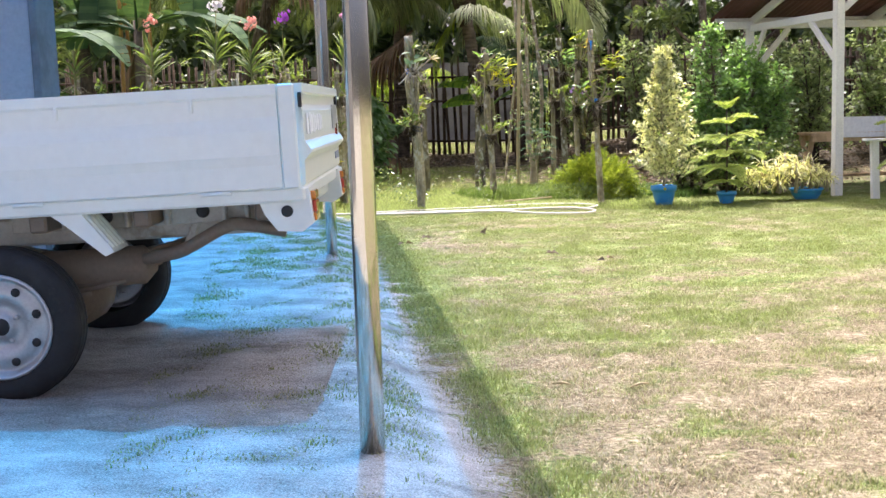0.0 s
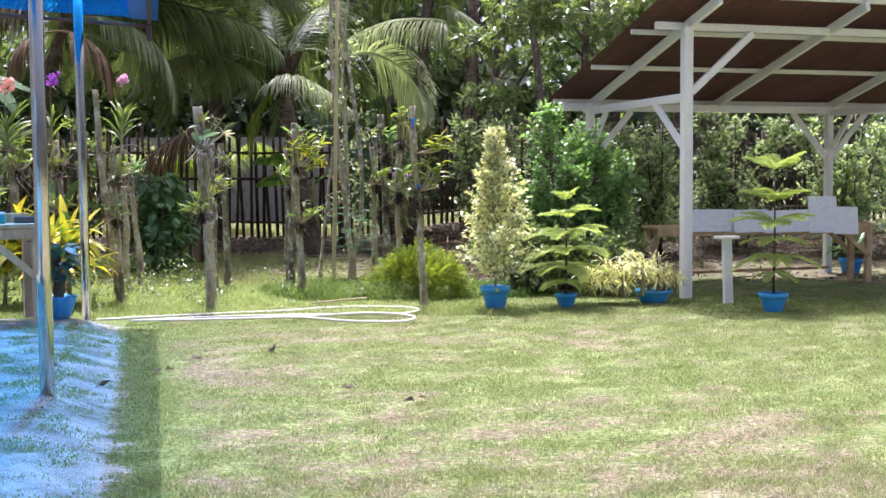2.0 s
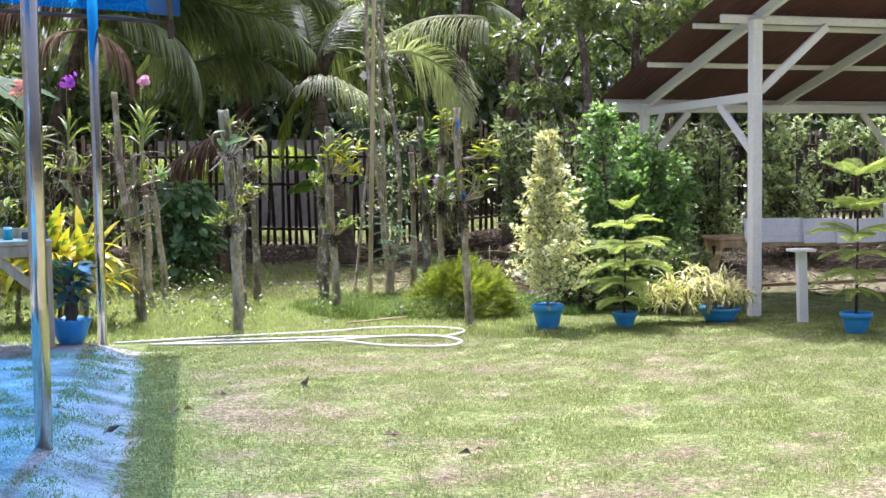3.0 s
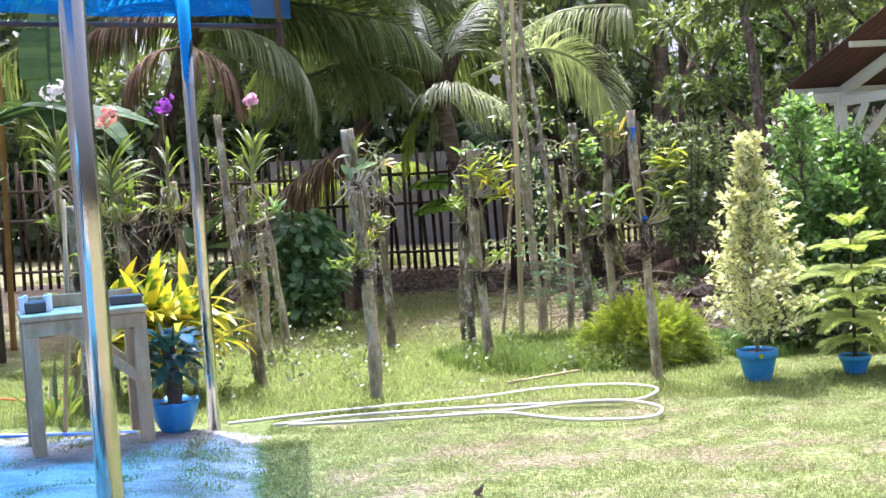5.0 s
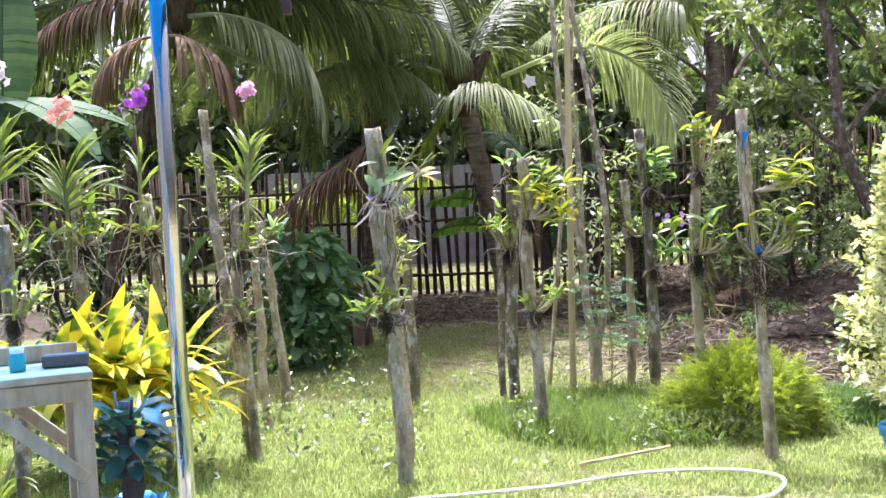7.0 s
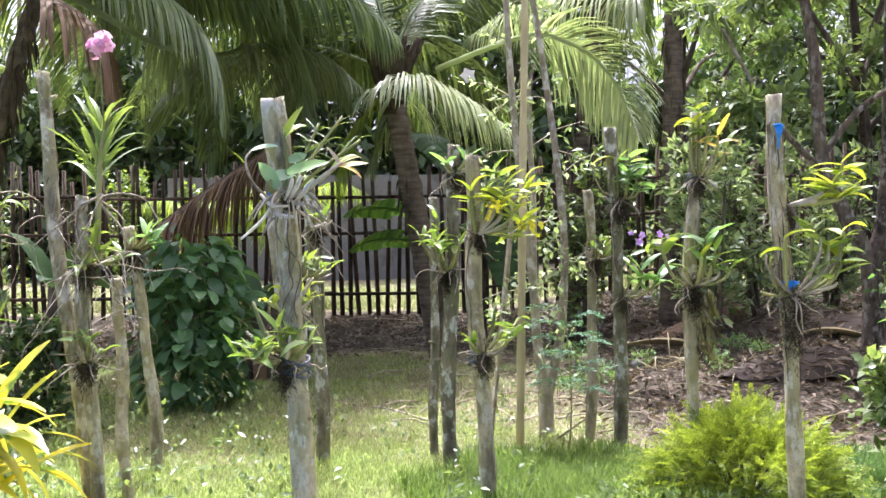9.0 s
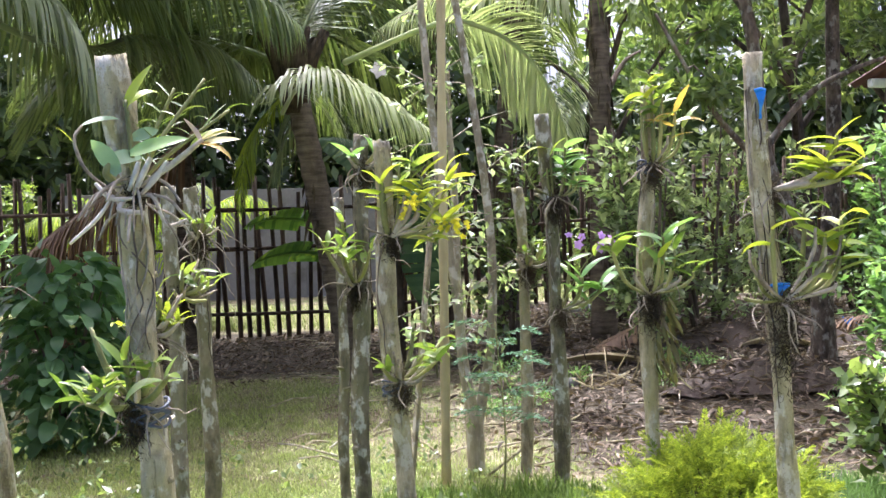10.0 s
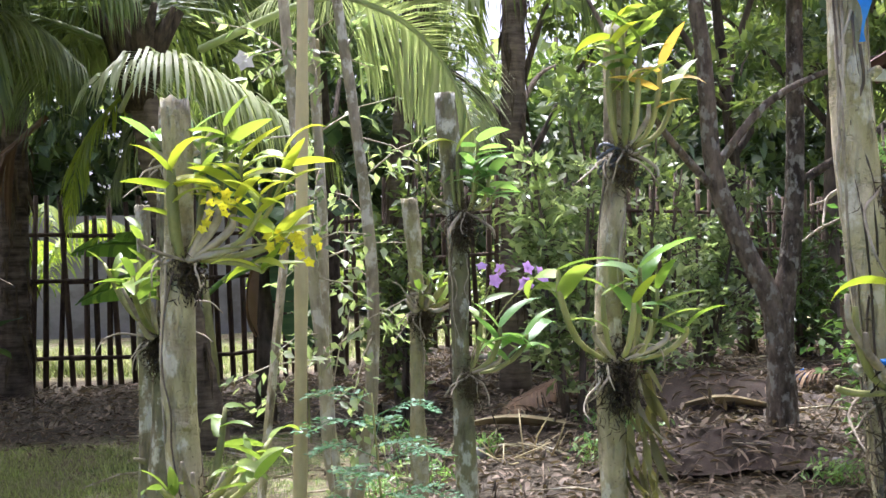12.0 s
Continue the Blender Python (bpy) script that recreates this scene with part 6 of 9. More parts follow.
def tied_orchid(key, z, out, shoots, label, old=(), wad=0.10, flowers=(), bound=False):
    """An orchid tied to a post, shoot by shoot."""
    p, d = on_post(key, z, out)
    t = thing("cane_orchid", p, label, "orchid", "cane orchids")
    for bx, tip, r, n, kind, sc, y in shoots:
        shoot(t, (bx, -0.01, 0.0), tip, r, n, kind, sc, y)
    for tip, r in old:
        shoot(t, (0.0, -0.02, 0.0), tip, r, 0, "orchid", 1.0, -0.05, 0.4, "roots")
    for colour, x, h, n in flowers:
        g = Geo()
        tube(g, curve([(0, -0.02, 0.02), (x * 0.5, -0.06, h * 0.7), (x, -0.08, h)], 8), 0.0025, 5)
        sp = part("flower_spray", g, "cane", t)
        for k in range(n):
            q = np.array((x, -0.08, h)) + rng.normal(0, 1, 3) * (0.032, 0.02, 0.018)
            part("flower", FLOWER[colour], "petal_" + colour, sp, "", True, aim(q, unit(rng.normal(0, 0.6, 3) + (0, -1.0, 0)), rng.uniform(0, 360), rng.uniform(0.8, 1.15)))
    roots(t, 9, 0.0042, 0.2)
    fibre_wad(t, wad, "fibre")
    if bound:
        g = Geo()
        r = POSTS[key][2] * 0.74
        c = -np.array((d[0], d[1], 0.0)) * r * 0.8 - (0, 0, 0.02)
        for k in range(5):
            s = np.linspace(0, 2 * math.pi, 20)
            tube(g, c + np.stack([r * 1.15 * np.cos(s), r * 1.15 * np.sin(s), 0.012 * (k - 2) + 0.01 * np.sin(s * 2 + k * 1.7)], -1), 0.0045, 5, False)
        part("binding", g, "tape", t, "dark grey cord binding")


O, Y, B = "orchid", "orchid_yellow", "orchid_big"


def broad_orchid(key, z):
    """The orchid near the top of the stoutest post: broad pale leaves, feathery canes, thick roots."""
    p, d = on_post(key, z, (0.45, -0.9))
    t = thing("cane_orchid", p, "cane orchid with pale broad leaves and thick white roots", "orchid", "cane orchids")

    def cane(pts, r, mat="cane", name="cane"):
        g = Geo()
        c = curve(pts, 14)
        tube(g, c, r * (0.65 + 0.45 * np.sin(np.linspace(0.2, 2.8, len(c)))), 7)
        return part(name, g, mat, t), c

    def leaf(parent, at, az, el, turn, kind, sc, k=0):
        part("leaf", LEAF[kind][k % len(LEAF[kind])], "leaf_orchid", parent, "", True, aim(at, way(math.radians(az), el), turn, sc))

    c, _ = cane([(-0.03, -0.02, 0.0), (-0.06, -0.05, 0.03), (-0.05, -0.06, 0.06)], 0.010)
    leaf(c, (-0.03, -0.07, 0.03), 170, 1.0, 80, "orchid_pale", 0.72, 0)
    leaf(c, (-0.06, -0.06, 0.06), 10, 0.35, 60, "orchid_pale", 0.66, 1)
    leaf(c, (0.0, -0.06, 0.08), -10, 0.32, 55, "orchid_wide", 0.95, 0)
    c, _ = cane([(-0.04, -0.01, -0.02), (-0.11, -0.04, 0.04), (-0.14, -0.03, 0.12), (-0.12, -0.02, 0.16)], 0.0045, "roots")
    leaf(c, (-0.12, -0.02, 0.16), -8, 0.3, 25, "orchid_pale", 0.62, 0)
    leaf(c, (-0.14, -0.03, 0.11), 160, 0.9, 20, "orchid_yellow", 0.5, 0)
    c, _ = cane([(0.0, -0.02, 0.0), (0.0, -0.04, 0.10), (-0.01, -0.03, 0.22)], 0.006)
    leaf(c, (-0.01, -0.03, 0.20), -20, 1.05, 65, "orchid_yellow", 0.95, 0)
    leaf(c, (0.0, -0.03, 0.21), 15, 0.75, 35, "orchid_yellow", 0.75, 2)
    leaf(c, (0.0, -0.03, 0.12), 10, 0.4, 70, "orchid_pale", 0.5, 0)
    for tip, n in (((0.19, -0.03, 0.27), 16), ((0.11, 0.0, 0.25), 13), ((0.25, -0.02, 0.19), 12)):
        tip = np.array(tip)
        c, pts = cane([(0.01, -0.01, 0.0), tip * (0.35, 1, 0.4), tip], 0.005)
        for k in range(n):
            q = pts[min(len(pts) - 1, int((0.3 + 0.7 * k / n) * (len(pts) - 1)))]
            out = 25 if k % 2 else 150
            leaf(c, q, out + rng.uniform(-25, 25), rng.uniform(0.4, 1.0), rng.uniform(-30, 30), "vanda", rng.uniform(0.24, 0.36), k)
    c, _ = cane([(0.02, -0.03, 0.0), (0.10, -0.06, 0.05), (0.18, -0.07, 0.11)], 0.008, "roots")
    leaf(c, (0.18, -0.07, 0.10), -15, 0.15, 50, "orchid_cream", 0.75, 0)
    leaf(c, (0.18, -0.07, 0.10), 150, 1.0, 60, "orchid_mauve", 0.65, 0)
    leaf(c, (0.18, -0.07, 0.11), 20, 0.5, 40, "orchid_cream", 0.7, 1)
    leaf(c, (0.17, -0.07, 0.10), -30, -0.1, 20, "orchid_rusty", 0.75, 1)
    leaf(c, (0.15, -0.06, 0.09), 5, 0.75, 30, "orchid_yellow", 0.8, 1)
    for pts, r in (([(0, -0.03, -0.02), (0.03, -0.06, 0.03), (0.05, -0.06, 0.07)], 0.0075), ([(0.02, -0.03, -0.02), (0.06, -0.05, 0.02), (0.09, -0.06, 0.06)], 0.007), ([(-0.01, -0.04, -0.01), (0.01, -0.06, 0.03), (0.02, -0.06, 0.06)], 0.007), ([(0, -0.03, -0.03), (-0.05, -0.06, -0.03), (-0.09, -0.05, 0.01)], 0.006), ([(-0.02, -0.03, -0.03), (-0.03, -0.07, -0.06), (0.03, -0.07, -0.07)], 0.007)):
        cane(pts, r, "root_white", "old_cane")
    for k in range(16):
        a = rng.uniform(-2.9, 0.4)
        q = np.array((math.cos(a) * 0.03, -0.02 + math.sin(a) * 0.02, rng.uniform(-0.06, 0.03)))
        w = np.array(way(a, rng.uniform(-0.9, 0.3))) * rng.uniform(0.04, 0.13)
        cane([q, q + w * 0.6 + (0, 0, -0.01), q + w + (0, 0, -0.05)], rng.uniform(0.0025, 0.0045), "roots", "root")
    for pts in ([(-0.05, -0.03, -0.02), (-0.09, -0.05, -0.08), (-0.16, -0.04, -0.14)], [(0.05, -0.03, -0.02), (0.08, -0.04, -0.10), (0.13, -0.03, -0.09)]):
        cane(pts, 0.005, "root_white", "root")
    fibre_wad(t, 0.05, "fibre")


broad_orchid("1", 1.42)
tied_orchid("2b", 1.26, (0.5, -0.8), (
    (-0.01, (-0.03, 0.20), 0.012, 6, Y, 0.85, -0.04), (0.02, (0.12, 0.22), 0.006, 6, Y, 0.9, -0.03), (0.03, (0.19, 0.05), 0.008, 6, Y, 0.85, -0.06), (0.02, (0.22, 0.24), 0.005, 6, Y, 0.85, 0.0),
    (0.01, (0.09, 0.30), 0.005, 5, O, 0.85, 0.02), (0.03, (0.16, -0.03), 0.007, 5, Y, 0.8, -0.05), (0.02, (0.16, 0.14), 0.006, 5, Y, 0.8, -0.08), (0.0, (0.04, 0.26), 0.006, 5, O, 0.8, 0.0)),
    "sunlit cane orchid with yellow-green leaves and yellow flowers", (((0.07, 0.13), 0.009), ((0.10, 0.10), 0.008), ((0.05, 0.15), 0.008), ((0.12, 0.05), 0.009), ((-0.10, 0.05), 0.004)), 0.08,
    (("yellow", 0.07, 0.12, 18), ("yellow", 0.22, 0.04, 20)))
tied_orchid("5b", 1.42, (0.4, -0.8), (
    (0.02, (0.04, 0.16), 0.006, 6, "orchid_wide", 0.85, -0.03), (0.04, (0.09, 0.14), 0.006, 6, "orchid_wide", 0.8, -0.04), (0.03, (0.06, 0.24), 0.006, 6, "orchid_wide", 0.85, 0.0), (0.04, (0.10, 0.06), 0.006, 5, "orchid_wide", 0.7, -0.06),
    (-0.02, (-0.15, 0.20), 0.004, 1, Y, 1.0, 0.0), (-0.02, (-0.04, 0.14), 0.006, 0, O, 1.0, -0.03), (-0.01, (-0.02, 0.20), 0.006, 1, O, 0.9, -0.03)),
    "cane orchid with a fan of broad fresh leaves on a post", (((0.10, -0.10), 0.005), ((-0.06, -0.1), 0.006)), 0.15)
tied_orchid("5b", 0.86, (0.5, -0.8), (
    (0.0, (0.10, 0.16), 0.009, 3, "orchid_wide", 1.1, -0.06), (0.02, (0.20, 0.13), 0.008, 3, "orchid_wide", 1.1, -0.04), (0.02, (0.13, 0.05), 0.007, 2, "orchid_wide", 0.9, -0.05), (0.0, (0.05, 0.24), 0.007, 2, O, 0.9, 0.0)),
    "cane orchid with lilac flowers tied to a post", (((0.10, 0.06), 0.007),), 0.10, (("lilac", 0.10, 0.36, 3), ("lilac", 0.24, 0.33, 5)))
tied_orchid("6", 1.50, (0.3, -0.9), (
    (-0.02, (-0.03, 0.28), 0.006, 5, Y, 0.75, -0.03), (0.0, (0.0, 0.31), 0.006, 6, O, 0.75, -0.02), (0.01, (0.03, 0.26), 0.006, 4, O, 0.75, -0.05), (0.02, (0.08, 0.19), 0.006, 3, "orchid_rusty", 0.9, -0.05), (0.02, (0.11, 0.13), 0.006, 2, O, 0.8, -0.05),
    (-0.01, (-0.05, 0.18), 0.006, 1, O, 0.7, -0.05), (0.01, (0.02, 0.17), 0.007, 0, O, 1, -0.06), (0.0, (-0.01, 0.15), 0.008, 0, O, 1, -0.06)),
    "cane orchid with upright canes and rusty leaves near a post's top", (((0.05, 0.10), 0.006), ((0.07, -0.07), 0.004)), 0.09, (), True)
tied_orchid("6", 1.00, (0.2, -0.9), (
    (-0.02, (-0.15, 0.22), 0.007, 7, B, 0.95, -0.04), (0.0, (-0.05, 0.16), 0.006, 1, O, 0.8, -0.06), (0.03, (0.05, 0.22), 0.006, 4, "orchid_wide", 0.9, -0.04), (0.03, (0.10, 0.17), 0.006, 3, O, 0.95, -0.02), (0.02, (0.16, 0.08), 0.006, 2, O, 0.8, -0.05), (0.0, (0.02, 0.14), 0.007, 1, Y, 0.9, -0.07), (0.02, (0.07, 0.10), 0.006, 0, O, 1, -0.05)),
    "cane orchid with a long arching leafy cane tied to a post", (((0.11, 0.07), 0.006), ((-0.07, 0.09), 0.006)), 0.13)
tied_orchid("3", 1.02, (0.4, -0.9), (
    (-0.02, (-0.10, 0.14), 0.006, 0, O, 1, -0.04), (-0.02, (-0.05, 0.22), 0.007, 2, Y, 0.95, -0.06), (0.02, (0.12, 0.20), 0.007, 4, O, 0.9, -0.05), (0.03, (0.17, 0.13), 0.007, 4, O, 0.9, -0.04), (0.03, (0.19, 0.24), 0.007, 5, Y, 0.9, -0.02), (0.0, (-0.14, 0.02), 0.005, 0, O, 1, -0.05), (0.02, (0.08, 0.28), 0.007, 4, O, 0.95, 0.0)),
    "cane orchid tied to a post with blue plastic strip", (((0.12, 0.16), 0.007), ((-0.09, 0.1), 0.006), ((0.15, 0.05), 0.006), ((0.09, 0.22), 0.006), ((-0.12, 0.16), 0.005), ((0.17, 0.2), 0.005)), 0.24)
tied_orchid("3", 1.36, (0.9, -0.2), (
    (0.0, (0.17, 0.08), 0.008, 6, Y, 0.95, -0.03), (0.0, (0.22, 0.16), 0.007, 6, Y, 0.95, 0.0), (0.0, (0.12, 0.02), 0.008, 2, O, 0.8, -0.05), (0.0, (0.20, 0.03), 0.007, 6, Y, 0.9, -0.05)),
    "cane orchid with bright yellow-green leaves on a post", (((0.12, 0.05), 0.009), ((0.10, 0.02), 0.008)), 0.07)

G1 = "cane orchid with narrow light green leaves tied to a post"
dendrobium("1", 0.86, (-0.8, -0.5), 11, "orchid", G1, "", (0.10, 0.26), 0.2, 4, 0.85, "wrap")
dendrobium("1b", 0.98, (0.5, -0.8), 8, "orchid_yellow", "small cane orchid with yellow-green leaves on a post", "", (0.06, 0.16), 0.5, 5, 0.6)
dendrobium("1d", 1.30, (0.6, -0.7), 4, "orchid", G1, "", (0.06, 0.14), 0.3, 2, 0.7)
dendrobium("1c", 1.05, (0.8, -0.4), 7, "orchid", G1, "", (0.08, 0.18), 0.3, 4, 0.8)
dendrobium("2b", 0.72, (0.5, -0.8), 7, "orchid", G1, "", (0.12, 0.27), 0.7, 3, 0.85, "wrap")
dendrobium("2a", 1.05, (-0.8, -0.5), 8, "orchid", G1, "", (0.18, 0.34), 0.8, 4, 0.85)
dendrobium("2a", 1.58, (0.2, -0.6), 4, "orchid_wide", "cane orchid with broad green leaves on top of a post", "", (0.06, 0.12), 0.8, 3, 0.9)
dendrobium("5a", 1.08, (0.5, -0.8), 6, "orchid", G1, "", (0.10, 0.2), 0.6, 3, 0.8)
dendrobium("0a", 1.18, (0.6, -0.7), 8, "orchid", G1, "", (0.10, 0.22), 0.4, 3, 0.8)
dendrobium("0a", 0.80, (0.2, -0.9), 6, "orchid", G1, "", (0.08, 0.16), 0.4, 4, 0.75)
dendrobium("0c", 1.20, (0.3, -0.8), 6, "orchid_wide", "cane orchid with broad green leaves on a leaning post", "", (0.08, 0.16), 0.5, 3, 0.85)
dendrobium("A", 0.95, (0.5, -0.7), 8, "orchid", G1, "", (0.10, 0.24), 0.4, 4, 0.85)
dendrobium("B", 1.25, (0.7, -0.5), 8, "orchid", G1, "", (0.12, 0.28), 0.5, 4, 0.95)
dendrobium("C", 1.30, (0.5, -0.7), 8, "orchid", G1, "", (0.12, 0.30), 0.5, 4, 0.95)
dendrobium("C", 0.85, (-0.3, -0.7), 6, "orchid", G1, "", (0.10, 0.24), 0.4, 4, 0.85)
dendrobium("D", 1.2, (0.7, -0.5), 7, "orchid", G1, "", (0.12, 0.28), 0.5, 4, 0.9)
dendrobium("E", 1.2, (0.5, -0.7), 7, "orchid", G1, "", (0.12, 0.28), 0.5, 4, 0.9)


def dry_vine(key, z, n, hang):
    """Thin dry runners and roots tangled round a post and hanging from it."""
    p, d = on_post(key, z, (0.3, -0.9))
    t = thing("dry_vine", p, "tangle of thin dry pale vines hanging from a post", "vine", "dry vines")
    for k in range(n):
        q = np.array((rng.uniform(-0.03, 0.03), -0.01, rng.uniform(-0.05, 0.12)))
        pts = [q.copy()]
        dr = np.array((rng.normal(0, 0.9), rng.normal(-0.2, 0.4), rng.uniform(-0.2, 0.7)))
        for m in range(6):
            dr = unit(dr + rng.normal(0, 0.35, 3) + (0, 0, -0.4))
            q = q + dr * hang * rng.uniform(0.1, 0.22)
            pts.append(q.copy())
        g = Geo()
        c = curve(pts, 18)
        tube(g, c, np.linspace(0.0028, 0.0012, len(c)), 4, False)
        part("runner", g, "roots", t)


for key, z, n, hang in (("0a", 1.15, 11, 0.5), ("0t", 1.35, 6, 0.45), ("0b", 0.95, 6, 0.35), ("1d", 1.25, 9, 0.38), ("B", 1.1, 12, 0.5), ("C", 1.2, 12, 0.5)):
    dry_vine(key, z, n, hang)


for key, z0, z1, n in (("1", 0.75, 1.36, 10), ("2b", 0.6, 1.28, 8), ("2a", 0.7, 1.3, 7), ("3", 0.65, 1.62, 13), ("6", 0.8, 1.5, 6), ("5b", 0.7, 1.45, 8), ("5a", 0.7, 1.2, 5), ("0a", 0.7, 1.42, 7), ("0t", 1.0, 1.6, 5), ("1d", 0.7, 1.4, 14), ("B", 0.6, 1.4, 12), ("C", 0.6, 1.4, 12)):
    clinging_roots(key, z0, z1, n)


def strip(at, w, h, label):
    g = Geo()
    xs = np.linspace(0, 1, 6)
    v = np.concatenate([np.stack([w * (0.5 - 0.35 * xs) * s, -0.004 - 0.01 * np.sin(xs * 5 + s), -h * xs], -1) for s in (-1, 1)])
    g.add(v, [[i, i + 1, 7 + i, 6 + i] for i in range(5)])
    tube(g, [(-w * 0.6, 0.0, 0), (0, -0.008, 0.004), (w * 0.6, 0, 0)], 0.006, 6)
    ob = part("plastic_strip", g, "blue_rag")
    ob.matrix_world = pose(*at)
    tagged(ob, label, "plastic strip", "blue strips")


pt, _ = on_post("3", 1.66)
strip(pt + (0, -0.015, 0), 0.028, 0.085, "blue plastic strip tied round a post")
pt, _ = on_post("3", 1.07)
strip(pt + (0, -0.02, 0), 0.05, 0.03, "blue plastic strip tied round a post")
pt, _ = on_post("1b", 1.45)
strip(pt + (0, -0.02, 0), 0.04, 0.05, "blue plastic strip tied round a post")

# tall bamboo pole, laths, and a slim forked tree
g = Geo()
p0 = np.array(foot(0.785, 13.6))
zs = np.linspace(-0.03, 4.6, 24)
tube(g, np.stack([p0[0] + 0.0275 * zs, p0[1] + 0 * zs, p0[2] + zs], -1), 0.024 - 0.002 * zs + 0.0035 * (np.arange(24) % 3 == 0), 10)
tagged(part("bamboo_pole", g, "bamboo"), "tall straight bamboo pole standing among the orchids", "pole")
g = Geo()
beam(g, foot(0.62, 13.7), (0.80, 13.75, 1.5), 0.045, 0.02)
tagged(part("wooden_lath", g, "bark_grey"), "grey wooden lath leaning among the posts", "lath")
g = Geo()
beam(g, foot(1.0, 14.2), (0.96, 14.2, 2.15), 0.05, 0.02)
tagged(part("wooden_lath", g, "bark_grey"), "grey upright wooden lath among the posts", "lath")


def limb(g, pts, r0, r1, sides=8):
    c = curve(pts, 6 * (len(pts) - 1))
    tube(g, c, np.linspace(r0, r1, len(c)), sides, True, 0.05)
    return c


t = thing("slim_tree", foot(1.0, 13.95), "slim pale forked tree with sparse small leaves", "tree")
g = Geo()
limb(g, [(0, 0, -0.05), (0.0, 0, 0.2), (0.01, 0, 0.34)], 0.05, 0.042)
part("trunk", g, "bark_pale", t)
sprigs = []
for pts, r in (([(0.0, 0, 0.28), (-0.05, 0.0, 0.55), (-0.07, 0, 0.9), (-0.14, 0.02, 1.6), (-0.20, 0.05, 2.6), (-0.18, 0.1, 3.8)], 0.034),
               ([(0.02, 0, 0.28), (0.07, 0.0, 0.50), (0.11, 0, 0.75), (0.12, 0.0, 1.3), (0.02, 0.0, 2.2), (-0.10, 0.02, 2.9), (-0.35, 0.05, 3.5)], 0.032),
               ([(-0.07, 0, 0.9), (-0.05, 0.1, 1.5), (-0.07, 0.15, 2.4), (0.05, 0.2, 3.6)], 0.024)):
    g = Geo()
    c = limb(g, pts, r, r * 0.45)
    part("limb", g, "bark_pale", t)
    sprigs.append(c)
g, gb = Geo(), Geo()
for c in sprigs:
    for k in range(26):
        b = c[int(rng.integers(len(c) // 4, len(c)))]
        d = unit(rng.normal(0, 1, 3) * (1, 0.8, 0.6))
        e = b + d * rng.uniform(0.15, 0.45)
        tube(gb, [b, (b + e) / 2 + (0, 0, 0.03), e], (0.004, 0.003, 0.0015), 4, False)
        n = 12
        q = b + np.outer(np.linspace(0.3, 1, n), e - b) + rng.normal(0, 0.02, (n, 3))
        leaves(g, q, rng.normal(0, 1, (n, 3)) + d, rng.normal(0, 0.4, (n, 3)) + (0, 0, 1), rng.uniform(0.04, 0.075, n), rng.uniform(0.02, 0.035, n))
tagged(part("twig_frame", gb, "bark_pale", t), "", "", "", "stuff")
part("crown", g, "leaf_pale", t)


t = thing("flowering_vine", (0.82, 17.0, 0.0), "thin green vine with pale buds and one white flower", "vine")
g = Geo()
c = curve([(0.38, 0, 0.1), (0.34, 0, 1.0), (0.37, 0, 1.88), (0.32, 0, 2.17), (0.19, 0, 2.45), (0.14, 0, 2.7), (-0.01, 0, 2.94), (-0.02, 0, 3.2)], 40)
tube(g, c, np.linspace(0.008, 0.004, len(c)), 6, False)
part("stem", g, "cane", t)
for k in range(26):
    q = c[int(rng.integers(len(c) // 3, len(c)))]
    part("leaf", LEAF["orchid"][k % 3], "leaf_orchid", t, "", True, aim(q, way(rng.uniform(0, 6.3), rng.uniform(-0.4, 1.0)), rng.uniform(-40, 40), rng.uniform(0.5, 0.9)))
part("flower", petals("white", 0.085), "petal_white", t, "white five-petalled flower", True, aim((0.0, -0.06, 2.56), (0.1, -1.0, 0.25), 20, 0.9))


# ---- bushes ----
def leafy_mass(g, n, centre, size, L, W, flat=0.6, shell=0.5, updir=0.4, spray=1):
    """Leaves scattered in a rounded body, thicker towards the outside."""
    d = unit(rng.normal(0, 1, (n, 3)))
    r = (shell + (1 - shell) * rng.random(n)) ** 0.6
    lump = 1 + 0.22 * np.sin(d[:, 0] * 5 + centre[0] * 3) * np.cos(d[:, 2] * 4 + d[:, 1] * 5 + centre[1])
    p = np.asarray(centre) + d * (r * lump)[:, None] * np.asarray(size)
    w = d * 0.7 + rng.normal(0, 0.6, (n, 3)) + (0, 0, updir)
    up = np.array([0, 0, 1.0]) * flat + rng.normal(0, 0.5, (n, 3))
    leaves(g, p, w, up, rng.uniform(0.7, 1.2, n) * L, rng.uniform(0.7, 1.15, n) * W)


